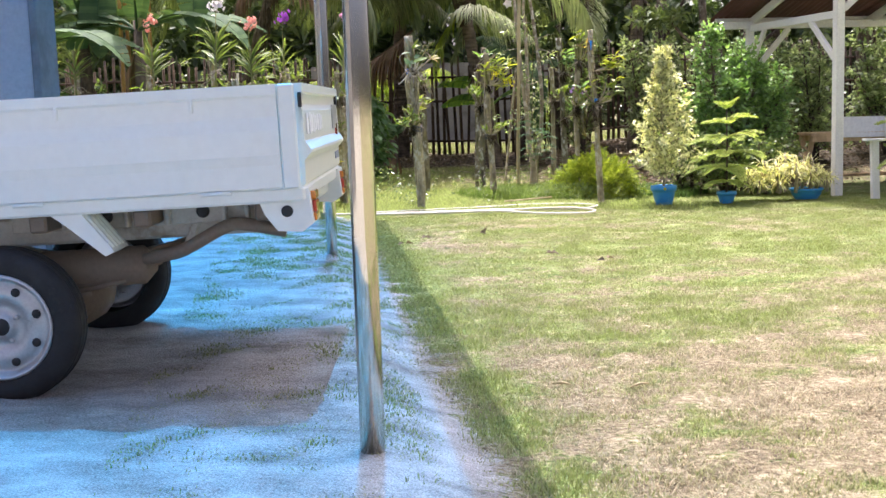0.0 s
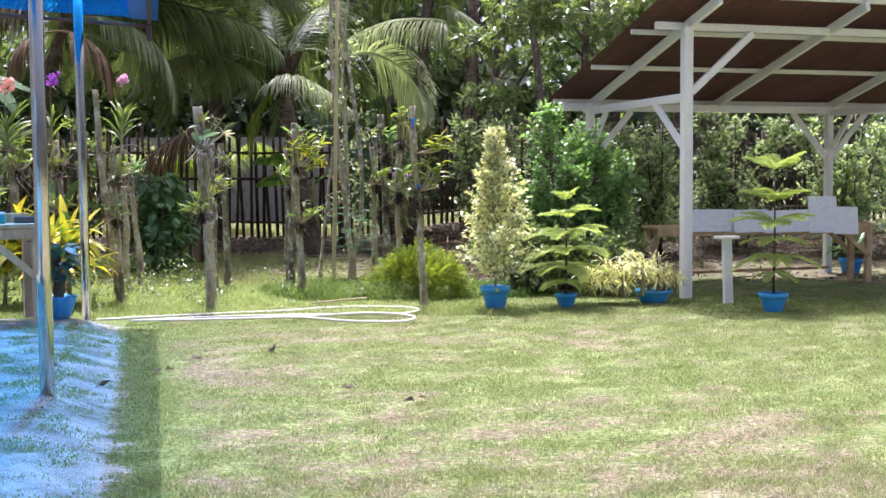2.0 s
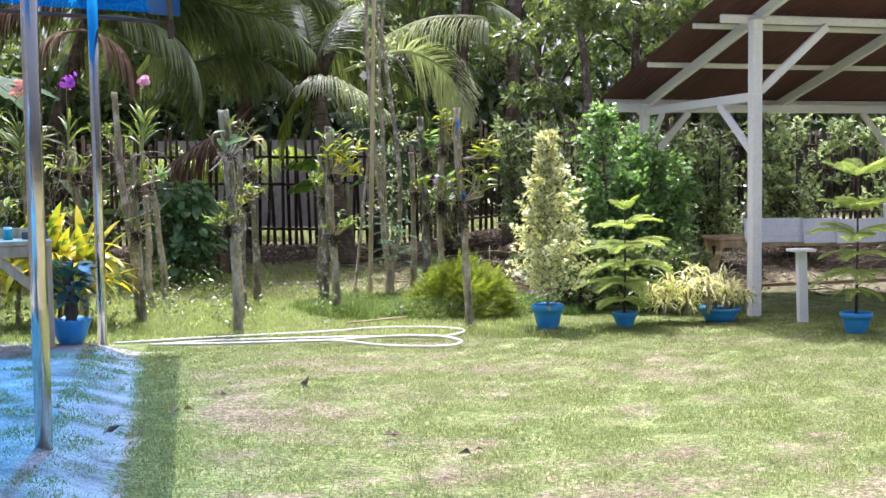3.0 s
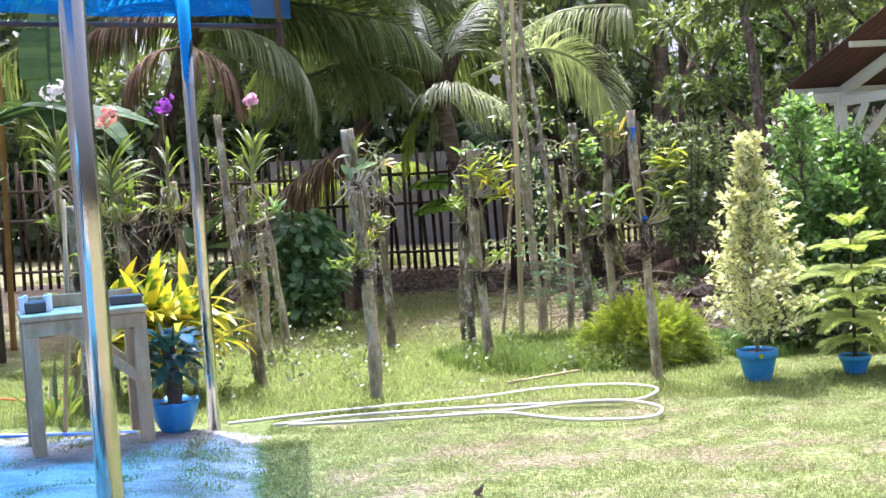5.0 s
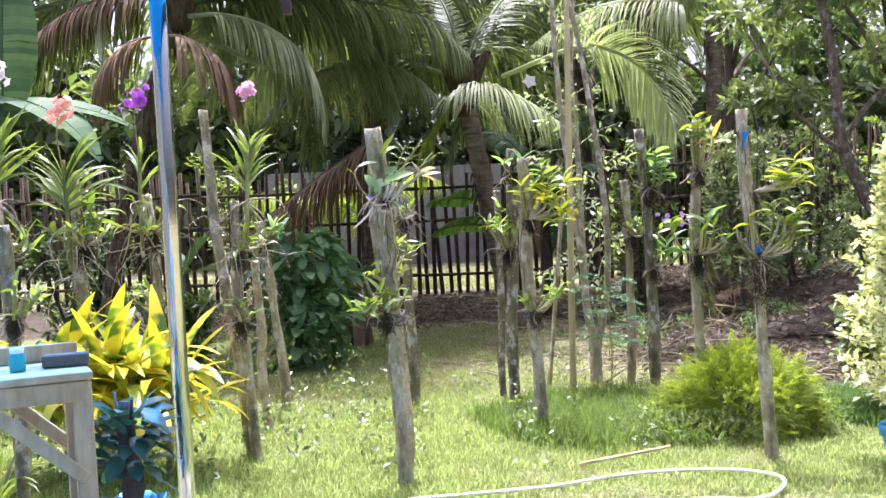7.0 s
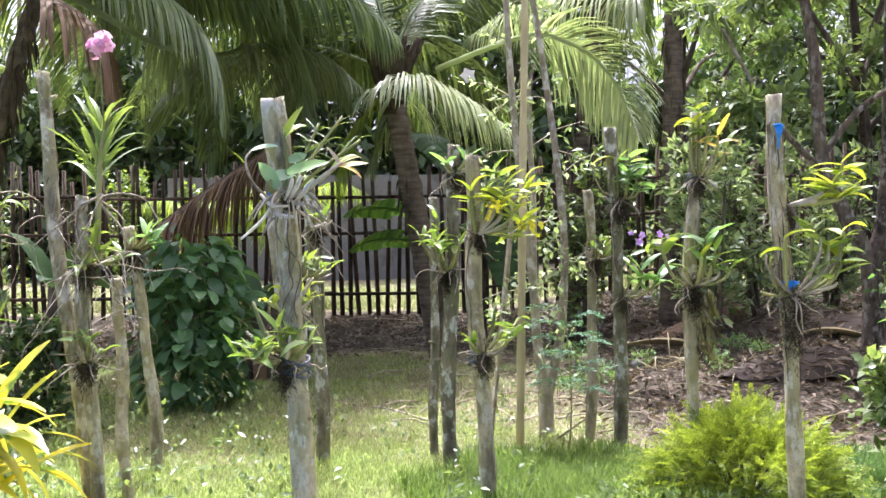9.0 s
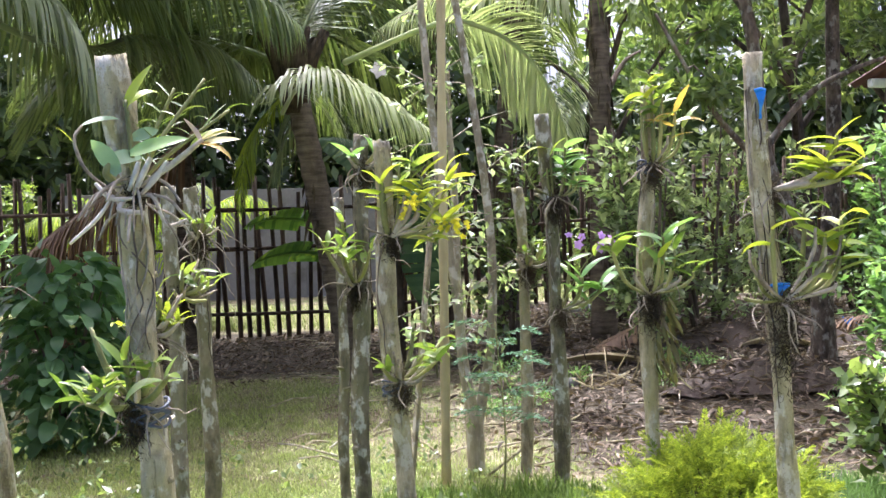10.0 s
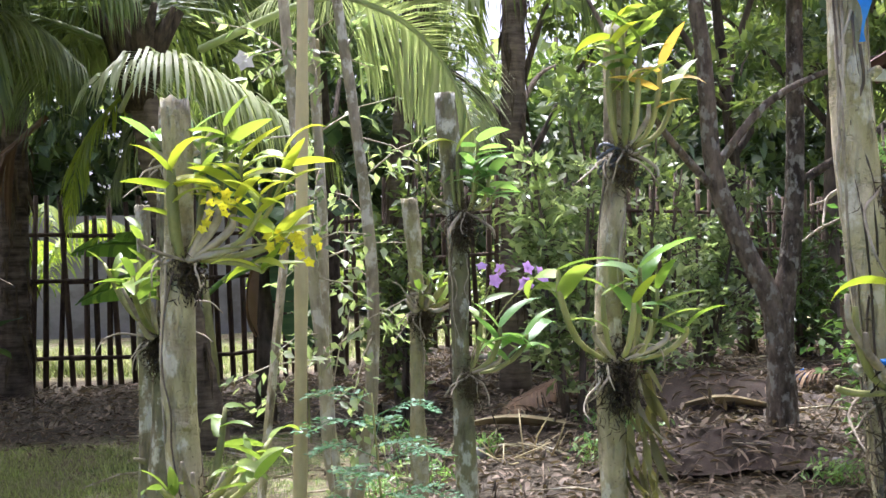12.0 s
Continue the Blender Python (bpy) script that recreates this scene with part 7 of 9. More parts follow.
def fern_bush():
    b = thing("feathery_bush", foot(1.60, 12.08), "low dome of feathery yellow-green foliage", "bush")
    g = Geo()
    for k in range(1500):
        d = unit(rng.normal(0, 1, 3))
        d[2] = abs(d[2])
        lump = 1 + 0.16 * math.sin(d[0] * 6 + 1) * math.cos(d[1] * 7)
        c = d * lump * np.array((0.43, 0.36, 0.42)) * rng.uniform(0.45, 1.0) ** 0.5 + (0, 0, 0.02)
        out = unit(d + rng.normal(0, 0.45, 3) + (0, 0, 0.25))
        side = unit(np.cross(out, rng.normal(0, 0.4, 3) + (0, 0, 1)))
        n = 44
        s = np.linspace(0, 1, n)[:, None]
        L = rng.uniform(0.10, 0.20)
        q = c + out * s * L - np.array((0, 0, 1)) * s ** 2 * L * 0.3
        sign = np.where(np.arange(n) % 2, 1, -1)[:, None]
        leaves(g, q, out * 0.8 + side * sign + rng.normal(0, 0.25, (n, 3)), np.cross(side, out) + rng.normal(0, 0.2, (n, 3)), 0.034 * (1.1 - 0.75 * s[:, 0]), 0.0048, 0.1, 0.15)
    part("foliage", g, "leaf_fern", b)
    g = Geo()
    for k in range(24):
        d = np.array(way(rng.uniform(0, 6.3), rng.uniform(0.4, 1.4))) * (0.45, 0.3, 0.42)
        tube(g, [(0, 0, 0), d * 0.6 + (0, 0, 0.04), d], (0.006, 0.004, 0.002), 4, False)
    tagged(part("stem_frame", g, "bark_dark", b), "", "", "", "stuff")
    w = thing("broadleaf_weeds", foot(1.15, 12.0), "small dark broad-leaved weeds beside the feathery bush", "weeds", "", "stuff")
    g = Geo()
    leafy_mass(g, 260, (0, 0, 0.08), (0.30, 0.2, 0.13), 0.045, 0.022)
    leafy_mass(g, 200, (0.85, -0.05, 0.08), (0.2, 0.15, 0.12), 0.045, 0.022)
    leafy_mass(g, 1500, (0.12, -0.22, 0.07), (0.40, 0.22, 0.11), 0.045, 0.011)
    part("foliage", g, "leaf_mid", w)


fern_bush()


def dark_shrub(x, y, h, r, n, label):
    b = thing("broadleaf_shrub", foot(x, y), label, "shrub")
    g = Geo()
    for k in range(9):
        a = rng.uniform(0, 6.3)
        e = np.array((math.cos(a) * r * 0.6, math.sin(a) * r * 0.6, h * rng.uniform(0.6, 0.95)))
        tube(g, curve([(0, 0, 0), e * (0.4, 0.4, 0.5), e], 8), np.linspace(0.012, 0.004, 9), 6)
    tagged(part("stem_frame", g, "bark_dark", b), "", "", "", "stuff")
    for k in range(n):
        z = h * (0.08 + 0.92 * rng.random())
        rr = r * math.sqrt(max(0.05, 1 - ((z / h - 0.45) / 0.6) ** 2)) * rng.uniform(0.6, 1.05)
        az = rng.uniform(0, 6.3)
        part("leaf", LEAF["shrub"][k % 2], "leaf_dark", b, "", True, aim((rr * math.cos(az), rr * math.sin(az), z), way(az, rng.uniform(-0.9, 0.25)), rng.uniform(-30, 30), rng.uniform(0.55, 0.95)))
    g = Geo()
    leafy_mass(g, 700, (0, 0, h * 0.5), (r * 0.75, r * 0.75, h * 0.48), 0.13, 0.07, 0.3, 0.2, -0.5)
    tagged(part("inner_foliage", g, "leaf_shrub", b), "", "", "", "stuff")


dark_shrub(-1.33, 15.2, 1.20, 0.44, 300, "dense dark green shrub with broad hanging leaves")


def green_bush(x, y, h, r, n, mat, label, spires, L=0.07, W=0.04):
    """A leafy bush of several upright sprays."""
    b = thing("leafy_bush", foot(x, y), label, "bush", "leafy bushes")
    gb, g = Geo(), Geo()
    for dx, dy, hh in spires:
        tip = np.array((dx, dy, hh))
        c = curve([(dx * 0.2, dy * 0.2, 0), (dx * 0.6, dy * 0.6, hh * 0.5), tip], 10)
        tube(gb, c, np.linspace(0.022, 0.006, len(c)), 6)
        m = n // len(spires)
        for k in range(m // 14):
            u = rng.uniform(0.12, 1.0)
            base = c[min(len(c) - 1, int(u * (len(c) - 1)))]
            az = rng.uniform(0, 6.3)
            d = np.array(way(az, rng.uniform(0.1, 0.9)))
            R = r * (1.05 - 0.75 * u) * rng.uniform(0.5, 1.1)
            e = base + d * R
            tube(gb, [base, (base + e) / 2 + (0, 0, 0.03), e], (0.005, 0.004, 0.0015), 4, False)
            q = base + np.outer(np.linspace(0.25, 1.05, 14), e - base) + rng.normal(0, 0.03, (14, 3))
            leaves(g, q, d * 0.7 + rng.normal(0, 0.6, (14, 3)), rng.normal(0, 0.45, (14, 3)) + (0, 0, 1), rng.uniform(0.7, 1.2, 14) * L, rng.uniform(0.7, 1.2, 14) * W)
    tagged(part("branch_frame", gb, "bark_dark", b), "", "", "", "stuff")
    part("foliage", g, mat, b)


green_bush(3.25, 12.9, 2.0, 0.55, 9800, "leaf_fresh", "lush bright green bush with small leaves", ((-0.25, 0, 2.0), (0.35, 0.0, 1.55), (0.0, -0.2, 1.3), (0.6, -0.15, 1.2), (-0.45, -0.1, 1.1), (0.2, 0.2, 1.7)))
green_bush(3.95, 14.5, 1.8, 0.55, 6500, "leaf_fresh", "lush green bush with small leaves beside the shelter", ((0, 0, 1.75), (0.35, 0.1, 1.45), (-0.3, 0, 1.5), (0.15, -0.3, 1.2), (-0.1, 0.2, 1.9)))
green_bush(2.7, 12.3, 0.8, 0.4, 1700, "leaf_mid", "low dark green bush behind the pots", ((0, 0, 0.75), (0.4, 0, 0.7), (-0.35, 0.1, 0.65)))
green_bush(3.4, 12.1, 0.7, 0.4, 1500, "leaf_mid", "low green bush behind the pots", ((0, 0, 0.6), (0.4, 0, 0.6), (-0.3, 0.1, 0.55)))


def airy_seedling(x, y):
    """A thin stem with flat sprays of tiny round leaflets."""
    t = thing("airy_seedling", foot(x, y), "slender seedling with flat sprays of tiny blue-green leaflets", "seedling")
    g = Geo()
    tube(g, curve([(0, 0, 0), (0.02, 0, 0.35), (-0.01, 0, 0.85)], 10), np.linspace(0.006, 0.003, 11), 5)
    part("stem", g, "cane", t)
    for k in range(15):
        z = 0.36 + 0.48 * k / 15
        a = k * 2.4
        L = rng.uniform(0.16, 0.28)
        g = Geo()
        rib = curve([(0, 0, z), (L * 0.6 * math.cos(a), L * 0.6 * math.sin(a), z + 0.04), (L * math.cos(a), L * math.sin(a), z + 0.01)], 10)
        tube(g, rib, 0.0015, 4, False)
        for u in np.linspace(0.25, 1, 9):
            b = rib[int(u * (len(rib) - 1))]
            for sd in (-1, 1):
                d = np.array((math.cos(a + sd * 1.1), math.sin(a + sd * 1.1), 0.05))
                n = 5
                q = b + np.outer(np.linspace(0.15, 1, n), d) * 0.07 * (1.1 - 0.5 * u)
                leaves(g, q, rng.normal(0, 0.5, (n, 3)) * (1, 1, 0.3) + d, rng.normal(0, 0.25, (n, 3)) + (0, 0, 1), 0.022, 0.015, 0.1, 0.1)
        part("spray", g, "leaf_airy", t)


airy_seedling(1.0, 13.2)

w = thing("flowering_weeds", foot(-0.9, 12.3), "pale flowering weeds and seedlings among the grass", "weeds", "", "stuff")
g, gf = Geo(), Geo()
o = np.array(foot(-0.9, 12.3))
for k in range(210):
    x, y = rng.uniform(-2.6, 1.0), rng.uniform(11.1, 14.4)
    if x > -0.2 and rng.random() < 0.6:
        continue
    b = np.array(foot(x, y)) - o
    h = rng.uniform(0.08, 0.32) * (1.25 if x < -0.6 else 0.8)
    n = int(7 + h * 30)
    q = b + np.outer(np.linspace(0.15, 1, n), (rng.normal(0, 0.05), rng.normal(0, 0.05), h)) + rng.normal(0, 0.025, (n, 3))
    leaves(g, q, rng.normal(0, 1, (n, 3)) + (0, 0, 0.3), rng.normal(0, 0.4, (n, 3)) + (0, 0, 1), rng.uniform(0.03, 0.06, n), rng.uniform(0.015, 0.03, n))
    if rng.random() < 0.02:
        leaves(gf, q[-4:] + (0, 0, 0.03), rng.normal(0, 1, (4, 3)) + (0, 0, 0.5), rng.normal(0, 1, (4, 3)), 0.022, 0.014)
part("foliage", g, "leaf_mid", w)
part("blossom", gf, "petal_white", w)

t = thing("strap_leaved_plant", foot(-2.35, 10.9), "light green strap-leaved plant behind the work table", "plant")
for k in range(40):
    az = k * 2.4
    part("leaf", LEAF["vanda"][k % 3], "leaf_orchid", t, "", True, aim((0.12 * math.cos(az), 0.10 * math.sin(az), 0.03), way(az, rng.uniform(0.4, 1.4)), rng.uniform(-20, 20), rng.uniform(0.8, 1.4)))


# ---- palms and bananas ----
def frond_mesh(L, mat, bend=1.0, leaf=0.55, n=46, limp=1.0, ratio=0.03, rib=None, twist=0.0):
    """One feather palm leaf, along +x or along a given rib: an arching rib and hanging leaflets."""
    g = Geo()
    k = 26
    s = np.linspace(0, 1, k)
    if rib is None:
        ang = -bend * s ** 1.4
        step = np.stack([np.cos(ang), 0 * s, np.sin(ang)], -1) * L / (k - 1)
        rib = np.concatenate([np.zeros((1, 3)), np.cumsum(step, 0)[:-1]])
    else:
        c = curve(rib, 60)
        f = np.linspace(0, len(c) - 1, k)
        rib = np.stack([np.interp(f, np.arange(len(c)), c[:, a]) for a in range(3)], -1)
    tube(g, rib, np.linspace(0.028, 0.004, k) * (L / 3) ** 0.5, 6, False)
    V, Q = [], []
    c = 0
    for i in range(n):
        u = 0.14 + 0.86 * (i + 0.5) / n
        f = u * (k - 1)
        a = int(min(k - 2, f))
        b = rib[a] + (rib[a + 1] - rib[a]) * (f - a)
        fw = unit(rib[a + 1] - rib[a])
        ll = leaf * (np.sin(np.pi * np.clip(0.18 + 0.78 * u, 0, 1)) ** 0.7) * rng.uniform(0.85, 1.1)
        for sd in (-1, 1):
            if twist:
                across = unit(np.cross(fw, (0, 0, 1.0)))
                face = np.cross(across, fw)
                d = unit(fw * (0.45 + 0.6 * u) + sd * (across * math.cos(twist) + face * math.sin(twist)) + rng.normal(0, 0.06, 3))
            else:
                d = unit(fw * (0.45 + 0.6 * u) + np.array((0, sd * 1.0, 0.25 - 0.1 * limp)) + rng.normal(0, 0.06, 3))
            p = b.copy()
            wdt = ll * ratio
            row = []
            for m in range(5):
                q = m / 4
                ww = wdt * (0.6 + 1.0 * math.sin(math.pi * (0.15 + 0.7 * q))) * (1 if m < 4 else 0.12)
                side = unit(np.cross(d, np.array((0, 0, 1.0)) + 0.3 * fw))
                row += [p - side * ww, p + side * ww]
                d = unit(d + np.array((0, 0, -0.62 * limp * (0.35 + q))) + rng.normal(0, 0.03, 3))
                p = p + d * ll / 4
            V += row
            for m in range(4):
                Q.append([c + 2 * m, c + 2 * m + 1, c + 2 * m + 3, c + 2 * m + 2])
            c += 10
    g.add(np.array(V), Q)
    return ready("frond", g, mat)


def dead_fall(m, label):
    f = new("fallen_frond")
    f.matrix_world = m
    tagged(f, label, "palm frond", "fallen fronds")
    part("frond", FR["dead"][1], "leaf_dead", f)


FR = {
    "long": [frond_mesh(3.6, "leaf_palm", b, 1.0, 92, l, 0.0088) for b, l in ((1.25, 1.4), (1.6, 1.6), (0.95, 1.3))],
    "mid": [frond_mesh(2.5, "leaf_palm", b, 0.80, 78, l, 0.0095) for b, l in ((1.5, 1.5), (1.9, 1.7), (1.2, 1.4))],
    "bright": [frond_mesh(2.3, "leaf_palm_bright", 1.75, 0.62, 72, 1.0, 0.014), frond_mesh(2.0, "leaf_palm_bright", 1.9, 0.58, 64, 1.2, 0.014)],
    "dead": [frond_mesh(2.3, "leaf_dead", 0.5, 0.75, 70, 1.7, 0.017), frond_mesh(1.9, "leaf_dead", 1.0, 0.65, 60, 1.7, 0.017)],
}


def palm(base, bow, h, r, fronds, label, boots=14, lean=1.5, shag=60):
    p = thing("coconut_palm", foot(*base), label, "palm", "palms")
    g = Geo()
    n = 30
    s = np.linspace(0, 1, n)
    pts = np.stack([bow[0] * s ** lean, bow[1] * s ** lean, -0.1 + (h + 0.1) * s], -1)
    tube(g, pts, r * (1.25 - 0.5 * s ** 0.5) + 0.012 * (np.arange(n) % 2), 14, True, 0.03)
    trunk = part("trunk", g, "bark_palm", p, "dark ringed palm trunk")
    # old leaf bases and hanging fibre up the trunk
    g = Geo()
    c = int(shag * h)
    u = rng.uniform(0.12, 1.0, c)
    az = rng.uniform(0, 6.3, c)
    rr = r * (1.2 - 0.5 * np.sqrt(u))
    at = np.stack([np.interp(u, s, pts[:, 0]) + rr * np.cos(az), np.interp(u, s, pts[:, 1]) + rr * np.sin(az), np.interp(u, s, pts[:, 2])], -1)
    wy = np.stack([0.18 * np.cos(az), 0.18 * np.sin(az), -1 + 0 * az], -1) + rng.normal(0, 0.12, (c, 3))
    leaves(g, at, wy, np.stack([np.cos(az), np.sin(az), 0.1 + 0 * az], -1), rng.uniform(0.12, 0.4, c), rng.uniform(0.02, 0.05, c), 0.3, 0.05)
    tagged(part("hanging_fibre", g, "fibre", trunk), "", "", "", "stuff")
    top = pts[-1]
    g = Geo()
    for k in range(boots):
        a = k * 2.4
        d = np.array(way(a, 0.9))
        tube(g, [top - (0, 0, 0.25) + d * r * 0.3, top + d * 0.25, top + d * 0.45 + (0, 0, 0.05)], (0.07, 0.05, 0.02), 6)
    part("crown_base", g, "fibre", p)
    for kind, az, el, roll, sc in fronds:
        me = FR[kind][int(rng.integers(len(FR[kind])))]
        mt = pose(0, 0, 0, 0, 0, az) @ pose(0, 0, 0, 0, -el, 0) @ pose(0, 0, 0, roll) @ Matrix.Diagonal((sc, sc, sc, 1))
        part("frond", me, "leaf_palm", p, "brown dead frond" if kind == "dead" else "", True, Matrix.Translation(Vector(top) + Vector((0, 0, 0.1))) @ mt)
    return p


def hang(p, ribs):
    """Single fronds of palm p along given ribs, in world places."""
    o = np.array(p.matrix_world.translation)
    for rib, mat, leaf, n, limp, lab, *turn in ribs:
        rib = np.array(rib) - o
        L = float(np.sum(np.linalg.norm(np.diff(rib, axis=0), axis=1)))
        part("frond", frond_mesh(L, mat, 1.0, leaf, n, limp, 0.011 if turn else 0.0105, rib, turn[0] if turn else 0.0), mat, p, lab)


def ring(n, kinds, lift, a0=0.0, sc=(0.9, 1.15)):
    out = []
    for k in range(n):
        out.append((kinds[k % len(kinds)], a0 + k * 137.5 + rng.uniform(-12, 12), lift[0] + (lift[1] - lift[0]) * k / n, rng.uniform(-25, 25), rng.uniform(*sc)))
    return out


pa = palm((0.60, 17.3), (-0.44, -0.2), 2.45, 0.112,
     [("mid", 178, 28, 10, 1.0), ("long", 120, 25, 0, 0.8), ("mid", 140, 50, 0, 1.1), ("mid", 60, 55, 0, 1.1), ("mid", 200, 60, 15, 1.0), ("mid", 60, 66, 0, 0.8), ("mid", 110, 75, 0, 0.9)],
     "short coconut palm with drooping fronds over the fence", 14, 1.0, 12)
hang(pa, (
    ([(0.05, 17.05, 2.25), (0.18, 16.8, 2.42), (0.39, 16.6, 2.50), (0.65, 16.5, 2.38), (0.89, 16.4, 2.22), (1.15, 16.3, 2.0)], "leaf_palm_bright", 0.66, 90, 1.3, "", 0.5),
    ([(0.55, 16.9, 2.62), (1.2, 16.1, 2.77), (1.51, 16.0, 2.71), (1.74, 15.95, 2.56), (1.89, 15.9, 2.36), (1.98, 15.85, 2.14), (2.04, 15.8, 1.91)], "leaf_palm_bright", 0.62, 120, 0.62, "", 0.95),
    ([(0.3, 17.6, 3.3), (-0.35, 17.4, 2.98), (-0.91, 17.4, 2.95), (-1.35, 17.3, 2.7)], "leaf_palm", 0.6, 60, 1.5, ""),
    ([(-0.6, 18.9, 2.45), (-1.04, 19.2, 2.14), (-1.6, 19.3, 1.80), (-2.13, 19.3, 1.44), (-2.5, 19.3, 1.15)], "leaf_dead", 0.95, 100, 1.8, "brown dead frond"),
))
hang(pa, (
    ([(0.1, 17.2, 3.0), (-0.5, 17.9, 3.62), (-0.25, 18.0, 3.45), (-0.06, 18.0, 3.05)], "leaf_lime", 0.6, 60, 1.5, "", 0.3),
    # one hanging frond as two: backlit lime and reflecting grey, both by colour
    ([(0.16, 17.3, 2.5), (0.03, 17.6, 2.42), (-0.18, 17.7, 2.2), (-0.29, 17.7, 1.9), (-0.34, 17.7, 1.5)], "leaf_lime", 0.36, 66, 1.0, "", 0.5),
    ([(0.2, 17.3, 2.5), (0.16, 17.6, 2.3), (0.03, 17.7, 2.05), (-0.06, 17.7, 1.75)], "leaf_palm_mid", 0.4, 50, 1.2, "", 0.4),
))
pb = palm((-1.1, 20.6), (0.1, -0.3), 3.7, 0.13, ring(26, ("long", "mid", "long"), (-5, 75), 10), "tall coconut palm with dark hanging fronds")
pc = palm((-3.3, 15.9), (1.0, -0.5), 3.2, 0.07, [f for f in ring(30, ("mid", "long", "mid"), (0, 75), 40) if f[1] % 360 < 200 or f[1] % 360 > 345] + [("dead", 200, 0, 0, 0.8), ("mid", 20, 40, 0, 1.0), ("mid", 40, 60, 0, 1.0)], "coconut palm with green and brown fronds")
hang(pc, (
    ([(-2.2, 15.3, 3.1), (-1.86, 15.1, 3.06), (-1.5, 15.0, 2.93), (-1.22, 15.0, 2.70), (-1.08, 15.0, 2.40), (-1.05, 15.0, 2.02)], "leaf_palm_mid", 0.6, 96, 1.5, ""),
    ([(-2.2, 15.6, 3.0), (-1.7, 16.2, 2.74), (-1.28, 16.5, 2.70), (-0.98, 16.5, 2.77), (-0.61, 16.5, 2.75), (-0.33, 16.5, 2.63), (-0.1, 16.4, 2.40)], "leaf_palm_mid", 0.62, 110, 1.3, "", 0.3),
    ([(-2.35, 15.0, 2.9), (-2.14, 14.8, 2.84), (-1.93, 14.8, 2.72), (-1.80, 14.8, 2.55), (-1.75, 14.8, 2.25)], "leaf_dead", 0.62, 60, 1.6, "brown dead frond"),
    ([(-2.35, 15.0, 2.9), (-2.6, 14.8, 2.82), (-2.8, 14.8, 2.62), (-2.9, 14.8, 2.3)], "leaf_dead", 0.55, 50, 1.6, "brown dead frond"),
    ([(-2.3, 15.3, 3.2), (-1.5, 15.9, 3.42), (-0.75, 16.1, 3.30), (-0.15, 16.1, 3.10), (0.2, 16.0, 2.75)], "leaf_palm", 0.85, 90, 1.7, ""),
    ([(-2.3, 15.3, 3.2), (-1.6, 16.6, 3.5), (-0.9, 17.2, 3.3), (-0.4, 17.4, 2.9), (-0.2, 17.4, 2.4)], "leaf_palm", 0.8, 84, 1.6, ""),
    # the next three rise out of view, added to shade the ground behind
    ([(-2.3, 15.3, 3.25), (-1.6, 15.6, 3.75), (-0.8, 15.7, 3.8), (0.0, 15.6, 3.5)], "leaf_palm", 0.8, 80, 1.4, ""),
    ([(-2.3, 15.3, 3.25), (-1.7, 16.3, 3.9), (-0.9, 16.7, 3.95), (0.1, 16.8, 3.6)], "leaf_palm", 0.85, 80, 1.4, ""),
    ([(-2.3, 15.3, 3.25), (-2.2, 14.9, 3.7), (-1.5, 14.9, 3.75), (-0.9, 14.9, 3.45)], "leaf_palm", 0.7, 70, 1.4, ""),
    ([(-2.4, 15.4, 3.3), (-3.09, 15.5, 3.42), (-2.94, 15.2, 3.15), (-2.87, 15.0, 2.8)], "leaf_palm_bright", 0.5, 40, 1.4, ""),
))
palm((2.85, 17.9), (0.35, 0.6), 6.0, 0.095, [f for f in ring(14, ("mid",), (0, 70), 0, (0.6, 0.8)) if f[1] % 360 < 190], "tall coconut palm with a dark shaggy trunk")
pe = palm((2.1, 19.2), (0.3, -0.6), 4.0, 0.09, [f for f in ring(16, ("mid",), (-5, 70), 70, (0.75, 1.0)) if f[1] % 360 < 190], "coconut palm behind the garden")
hang(pe, (
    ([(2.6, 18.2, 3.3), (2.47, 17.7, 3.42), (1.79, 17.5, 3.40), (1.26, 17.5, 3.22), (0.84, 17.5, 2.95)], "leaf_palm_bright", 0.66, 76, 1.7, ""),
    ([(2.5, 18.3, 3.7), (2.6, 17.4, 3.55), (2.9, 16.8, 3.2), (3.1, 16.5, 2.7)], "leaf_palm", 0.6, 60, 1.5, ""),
))
palm((-7.6, 17.0), (0.2, -0.2), 3.8, 0.18, ring(13, ("long", "mid"), (0, 75), 15), "coconut palm at the garden's edge")
palm((7.4, 20.5), (0.1, -0.2), 4.2, 0.18, ring(13, ("long", "mid"), (0, 75), 55), "coconut palm behind the shelter")

# young palms in the sun just beyond the fence
for x, y, k in ((-2.25, 23.0, 1), (-1.35, 23.2, 2)):
    t = thing("young_palm", foot(x, y), "low young palm with lime-green fronds beyond the fence", "palm", "young palms")
    g = Geo()
    tube(g, [(0, 0, -0.05), (0.02, 0, 0.35), (0, 0, 0.6)], (0.07, 0.06, 0.04), 10, True, 0.05)
    part("stem", g, "bark_palm", t)
    for j in range(7):
        az = math.radians(51 * j + 17 * k)
        L = rng.uniform(1.3, 1.9)
        d = np.array((math.cos(az), math.sin(az), 0))
        rib = [np.array((0, 0, 0.5)), d * L * 0.25 + (0, 0, 0.5 + L * 0.55), d * L * 0.55 + (0, 0, 0.5 + L * 0.72), d * L * 0.85 + (0, 0, 0.5 + L * 0.6)]
        part("frond", frond_mesh(L, "leaf_lime", 1.0, 0.5, 40, 1.2, 0.018, np.array(rib), 0.15), "leaf_lime", t)

# fallen dead frond leaning on the fence
dead_fall(pose(-2.9, 20.2, 0.62, 0, 18, 25), "brown dead palm frond leaning near the fence")


